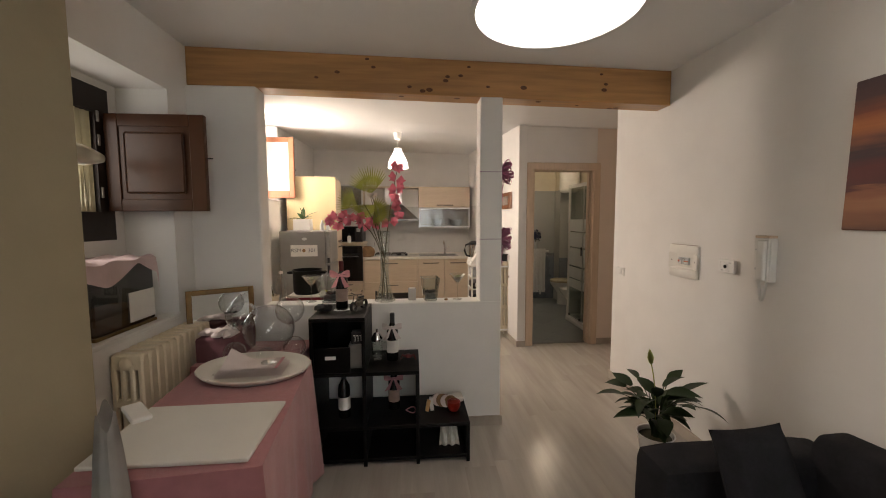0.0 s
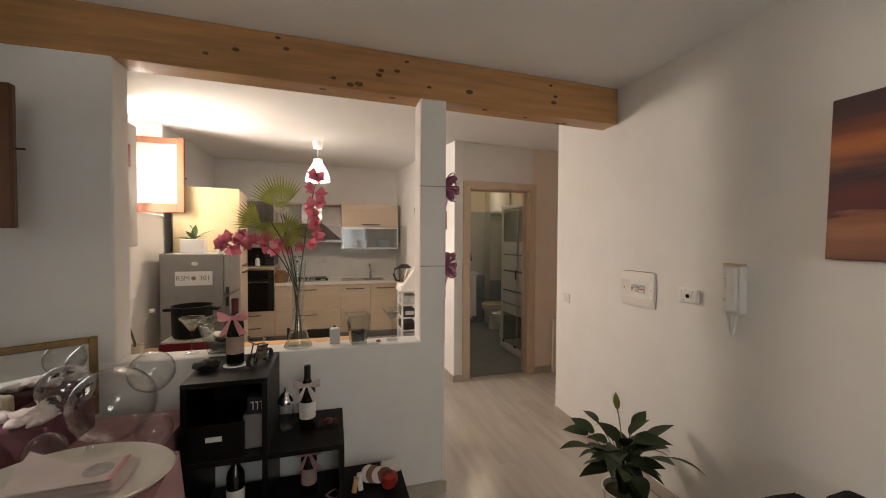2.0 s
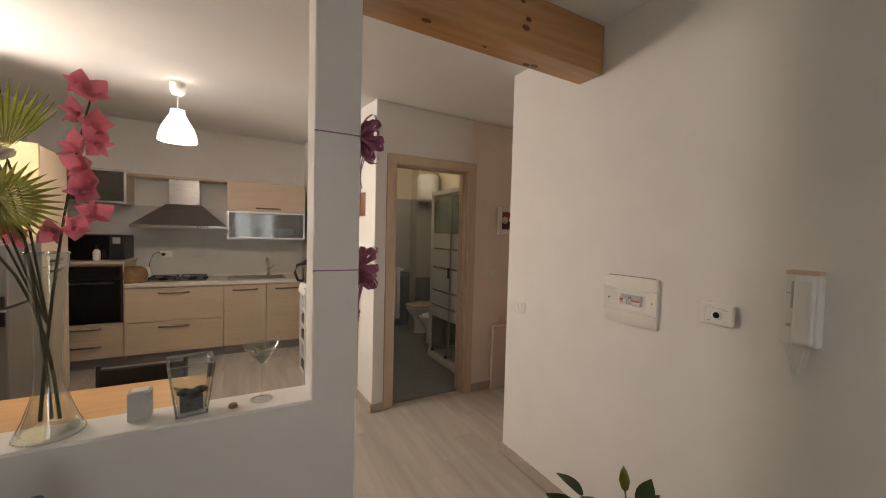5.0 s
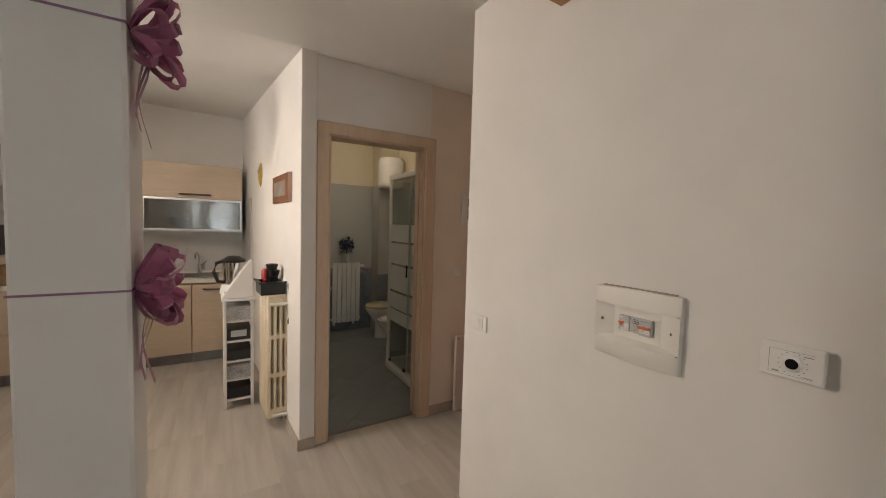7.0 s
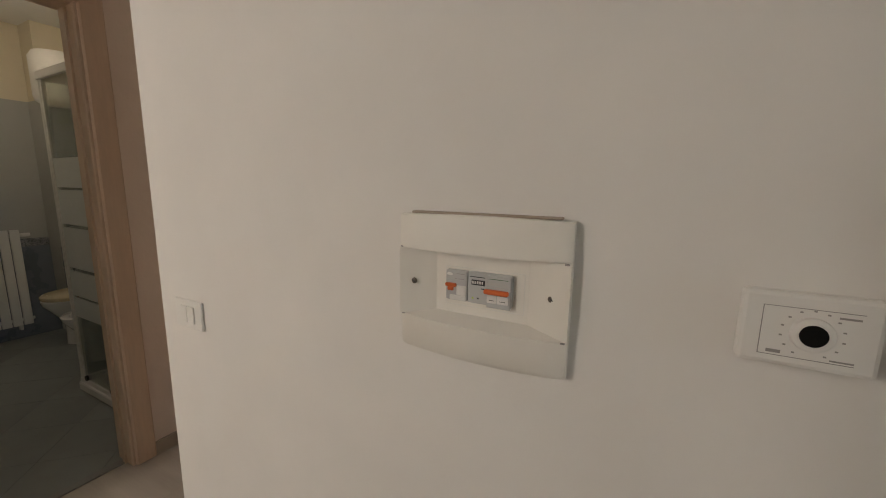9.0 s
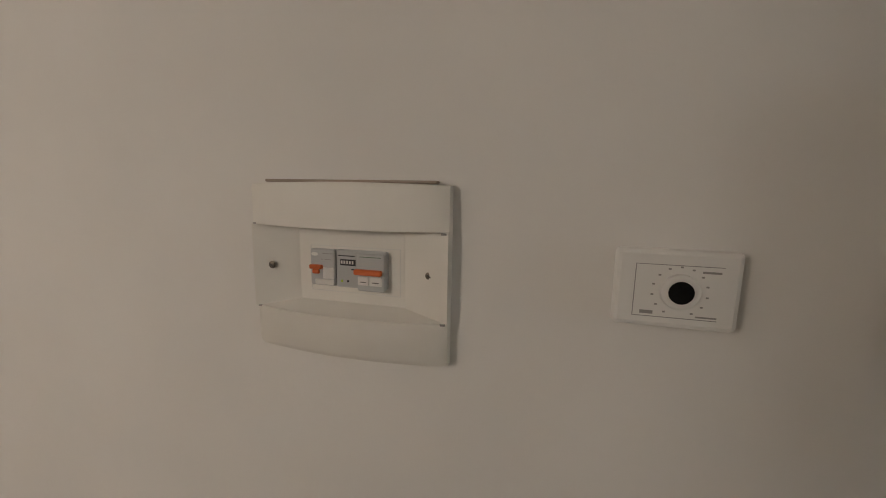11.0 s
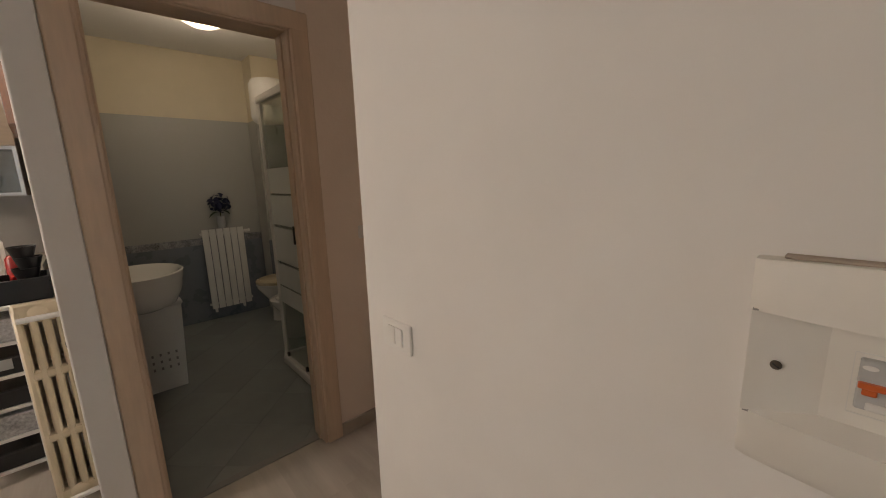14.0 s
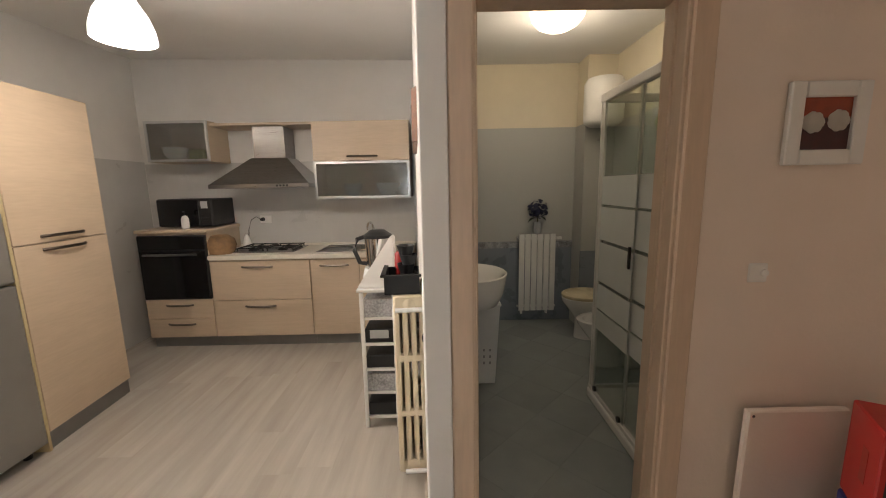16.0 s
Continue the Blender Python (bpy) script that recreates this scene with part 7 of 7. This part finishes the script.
# bows tied round the post
def pull_bow(z, label, scale=1.0):
    w = thing("ribbon_bow", pose(0.7135, 2.60, z), label, "bow", "bows on the post")
    r = random.Random(int(z * 100))
    dirs = []
    for k in range(22):
        u, ph = r.uniform(0.05, 1), 2 * math.pi * k / 22 * 3.0 + r.uniform(-0.25, 0.25)
        d = Vector((0.35 + 0.65 * r.random(), math.cos(ph) * 0.95, math.sin(ph) * 0.95)).normalized()
        dirs.append(d)
    for d in dirs:
        ln = 0.105 * scale * r.uniform(0.85, 1.1)
        side = d.cross(Vector((r.uniform(-1, 1), r.uniform(-1, 1), r.uniform(-1, 1)))).normalized()
        nrm = d.cross(side)
        b = bmesh.new()
        rows = []
        for k in range(13):
            a = 2 * math.pi * k / 12
            p = d * (ln * 0.5 * (1 - math.cos(a))) + nrm * (0.024 * scale * math.sin(a) * (0.6 + 0.4 * (1 - math.cos(a)) / 2))
            wd = 0.010 * scale * (0.4 + 0.6 * (1 - math.cos(a)) / 2)
            rows.append((b.verts.new(p - side * wd), b.verts.new(p + side * wd)))
        for p, q in zip(rows, rows[1:]):
            b.faces.new((p[0], p[1], q[1], q[0]))
        part("loop", b, M_PURPLE, w, smooth=True)
    for k in range(3):
        b = bmesh.new()
        rows = []
        for j in range(9):
            u = j / 8
            c = Vector((0.012 + 0.01 * math.sin(5 * u + k), -0.02 + 0.02 * k + 0.015 * math.sin(3 * u + 2 * k), -0.20 * scale * u * (0.8 + 0.12 * k)))
            rows.append((b.verts.new(c + Vector((0.004, -0.010, 0))), b.verts.new(c + Vector((0.004, 0.010, 0)))))
        for p, q in zip(rows, rows[1:]):
            b.faces.new((p[0], p[1], q[1], q[0]))
        part("tail", b, M_PURPLE, w, smooth=True)
    b = box(-0.159, -0.0495, -0.004, 0.0005, -0.048, 0.0)
    box(-0.0012, -0.048, -0.004, 0.0003, 0.105, 0.0, bm=b)
    part("band", b, mat("thin_lilac_string", (0.30, 0.16, 0.26), 0.6, var=0.1), w, "thin lilac ribbon round the post")


pull_bow(1.365, "plum organza pull bow on the post", 0.98)
pull_bow(1.835, "plum organza pull bow high on the post", 0.98)

# peace lily
pt = thing("peace_lily", pose(1.57, 2.05, 0), "peace lily with one bud in a white ceramic pot", "plant")
part("pot", lathe([(0, 0), (0.07, 0), (0.075, 0.01), (0.105, 0.17), (0.11, 0.18), (0.10, 0.18), (0.09, 0.15), (0, 0.15)], 28), M_CERAMIC, pt, "white ceramic pot", True)
part("soil", lathe([(0.094, 0.155), (0, 0.165)], 16), M_STEM, pt)
rl = random.Random(21)
for k in range(56):
    a = k * 137.5 + rl.uniform(-15, 15)
    lean = rl.uniform(6, 54)
    hgt = rl.uniform(0.14, 0.34)
    ca, sa = math.cos(radians(a)), math.sin(radians(a))
    if ca > 0.55:
        lean = min(lean, 38)
    out = hgt * math.tan(radians(lean)) * 0.6
    tip = Vector((ca * out, sa * out, 0.16 + hgt * math.cos(radians(lean * 0.7))))
    b = tube(spline((0.02 * ca, 0.02 * sa, 0.15), (0.03 * ca, 0.03 * sa, 0.16 + hgt * 0.7), tip, 6), 0.0025, 5)
    part("leaf_stalk", b, M_LEAF, pt)
    lf = leaf_mesh(rl.uniform(0.12, 0.19), rl.uniform(0.065, 0.09), rl.uniform(0.25, 0.75), 0.22, 7)
    lf.transform(Matrix.Translation(tip) @ pose(0, 0, 0, 0, 0, a) @ pose(0, 0, 0, rl.uniform(-25, 25), -35 + lean * 0.7, 0))
    part("leaf", lf, M_LEAF, pt, smooth=True)
part("flower_stalk", tube(spline((0, 0, 0.15), (0.0, 0, 0.45), (-0.045, 0, 0.62)), 0.003, 6), M_PALM, pt, smooth=True)
part("bud", lathe([(0, 0), (0.012, 0.015), (0.018, 0.045), (0.012, 0.075), (0, 0.10)], 14, m=pose(-0.045, 0, 0.615, 0, -8, 0)), M_PALM, pt, "pale green flower bud", True)

# sofa
so = thing("sofa", ORIGIN, "charcoal fabric sofa against the white wall", "sofa")


def soft_box(x0, y0, z0, x1, y1, z1, r, puff=0.0, m=None):
    b = box(x0, y0, z0, x1, y1, z1)
    bmesh.ops.subdivide_edges(b, edges=b.edges[:], cuts=6, use_grid_fill=True)
    c = Vector(((x0 + x1) / 2, (y0 + y1) / 2, (z0 + z1) / 2))
    h = Vector(((x1 - x0) / 2, (y1 - y0) / 2, (z1 - z0) / 2))
    for v in b.verts:
        d = v.co - c
        inner = Vector([max(-h[i] + r, min(h[i] - r, d[i])) for i in range(3)])
        off = d - inner
        if off.length > 1e-6:
            d = inner + off.normalized() * min(r, off.length) if off.length > r else d
        u = [abs(d[i]) / h[i] for i in range(3)]
        bulge = puff * (1 - min(1, u[0]) ** 2) * (1 - min(1, u[1]) ** 2) if u[2] > 0.9 else puff * (1 - min(1, u[1]) ** 2) * (1 - min(1, u[2]) ** 2) if u[0] > 0.9 else 0
        v.co = c + d
        if bulge:
            v.co += Vector((bulge if d.x > 0 and u[0] > 0.9 else -bulge if u[0] > 0.9 else 0, 0, bulge if u[2] > 0.9 and d.z > 0 else 0))
        v.co += 0.003 * noise.noise_vector(v.co * 9)
    if m:
        b.transform(m)
    return b


part("base", soft_box(1.12, -0.75, 0.07, 1.90, 1.25, 0.26, 0.02), M_GREYFAB, so, smooth=True)
part("arm", soft_box(1.065, 1.25, 0.06, 1.90, 1.475, 0.505, 0.045, 0.01), M_GREYFAB, so, "padded charcoal arm", True)
part("arm", soft_box(1.065, -0.97, 0.06, 1.90, -0.745, 0.505, 0.045, 0.01), M_GREYFAB, so, "padded charcoal arm", True)
part("backrest", soft_box(1.70, -0.74, 0.25, 1.915, 1.30, 0.63, 0.06, 0.01), M_GREYFAB, so, "padded charcoal backrest", True)
for y0 in (-0.74, 0.26):
    part("seat_cushion", soft_box(1.10, y0, 0.255, 1.71, y0 + 0.985, 0.39, 0.035, 0.02), M_GREYFAB, so, smooth=True)
for sx in (1.16, 1.84):
    for sy in (-0.88, 1.38):
        part("foot", lathe([(0, 0), (0.02, 0), (0.024, 0.065), (0, 0.065)], 12, m=pose(sx, sy, 0)), M_BLKPLAST, so)
cu_ = thing("scatter_cushion", pose(1.37, 1.10, 0.405, -24, 0, 4) @ Matrix.Scale(0.80, 4), "charcoal square cushion leaning on the sofa arm", "cushion")
b = bmesh.new()
N = 14
for s_ in (-1, 1):
    gv = []
    for i in range(N + 1):
        row = []
        for j in range(N + 1):
            u, w_ = -1 + 2 * i / N, -1 + 2 * j / N
            pinch = 1 - 0.07 * (1 - abs(u)) * abs(w_) - 0.0
            th_ = 0.07 * ((1 - u ** 4) * (1 - w_ ** 4)) ** 0.6
            row.append(b.verts.new((0.20 * u * (1 - 0.06 * (1 - w_ * w_)), s_ * th_, 0.20 + 0.20 * w_ * (1 - 0.06 * (1 - u * u)))))
        gv.append(row)
    for i in range(N):
        for j in range(N):
            b.faces.new((gv[i][j], gv[i + 1][j], gv[i + 1][j + 1], gv[i][j + 1]))
bmesh.ops.remove_doubles(b, verts=b.verts, dist=0.0005)
part("cover", b, M_GREYFAB, cu_, smooth=True)

# ---- floors, piece by piece ----
fl = tagged(finish("floor", box(-2.2, -2.6, -0.16, 4.2, 7.1, -0.008), M_SKIRT), "pale oak laminate floor", "floor", kind="structure")
PW, PL = 0.192, 1.285
plank = {}
rf = random.Random(2)
col = 0
x = -1.92
while x < 3.4:
    y = -2.5 - rf.uniform(0, PL)
    while y < BACK:
        y0, y1 = max(y, -2.5), min(y + PL, BACK)
        cx = x + PW / 2
        if cx > 1.99:
            y0, y1 = max(y0, 3.28), min(y1, 4.30)
        elif cx > 1.30:
            y1 = min(y1, 4.30)
        if y1 - y0 > 0.03:
            ln = round(y1 - y0, 4)
            if ln not in plank:
                own = bmesh.new()
                w2, l2, e = PW / 2, ln / 2, 0.0
                lo = [own.verts.new(p) for p in ((-w2, -l2, -0.007), (w2, -l2, -0.007), (w2, l2, -0.007), (-w2, l2, -0.007))]
                hi = [own.verts.new(p) for p in ((-w2 + e, -l2 + e, 0), (w2 - e, -l2 + e, 0), (w2 - e, l2 - e, 0), (-w2 + e, l2 - e, 0))]
                own.faces.new(hi)
                for k in range(4):
                    own.faces.new((lo[k], lo[(k + 1) % 4], hi[(k + 1) % 4], hi[k]))
                me = bpy.data.meshes.new("plank")
                own.to_mesh(me)
                own.free()
                me.materials.append(M_FLOOR)
                plank[ln] = me
            o = new("plank", plank[ln])
            o.parent, o.location = fl, (cx, (y0 + y1) / 2, 0)
        y += PL
    x += PW
# bathroom floor, square tiles laid diagonally
bf = tagged(finish("floor_bath", box(1.26, 4.30, -0.012, 3.2, BACK, -0.004), mat("grey_grout", (0.19, 0.205, 0.21), 0.8, var=0.1)), "grey-blue stone-effect floor tiles laid diagonally", "floor", kind="structure")
T = 0.33
for i in range(-8, 9):
    for j in range(-8, 9):
        c = Vector((2.2, 5.6, 0)) + Vector(((i - j) * T * 0.7071, (i + j) * T * 0.7071, 0))
        if not (0.9 < c.x < 3.5 and 4.0 < c.y < 7.2):
            continue
        h_ = (T - 0.0012) * 0.7071
        own = bmesh.new()
        lo = [own.verts.new((c.x + dx, c.y + dy, -0.0012)) for dx, dy in ((-h_, 0), (0, -h_), (h_, 0), (0, h_))]
        e = 0.0012
        hi = [own.verts.new((c.x + dx, c.y + dy, 0)) for dx, dy in ((-h_ + e, 0), (0, -h_ + e), (h_ - e, 0), (0, h_ - e))]
        own.faces.new(hi)
        for k in range(4):
            own.faces.new((lo[k], lo[(k + 1) % 4], hi[(k + 1) % 4], hi[k]))
        for co, no in (((1.30, 0, 0), (-1, 0, 0)), ((3.05, 0, 0), (1, 0, 0)), ((0, 4.326, 0), (0, -1, 0)), ((0, BACK - 0.015, 0), (0, 1, 0))):
            bmesh.ops.bisect_plane(own, geom=own.verts[:] + own.edges[:] + own.faces[:], plane_co=co, plane_no=no, clear_outer=True)
        if own.faces:
            part("tile", own, M_TILE, bf)
        else:
            own.free()
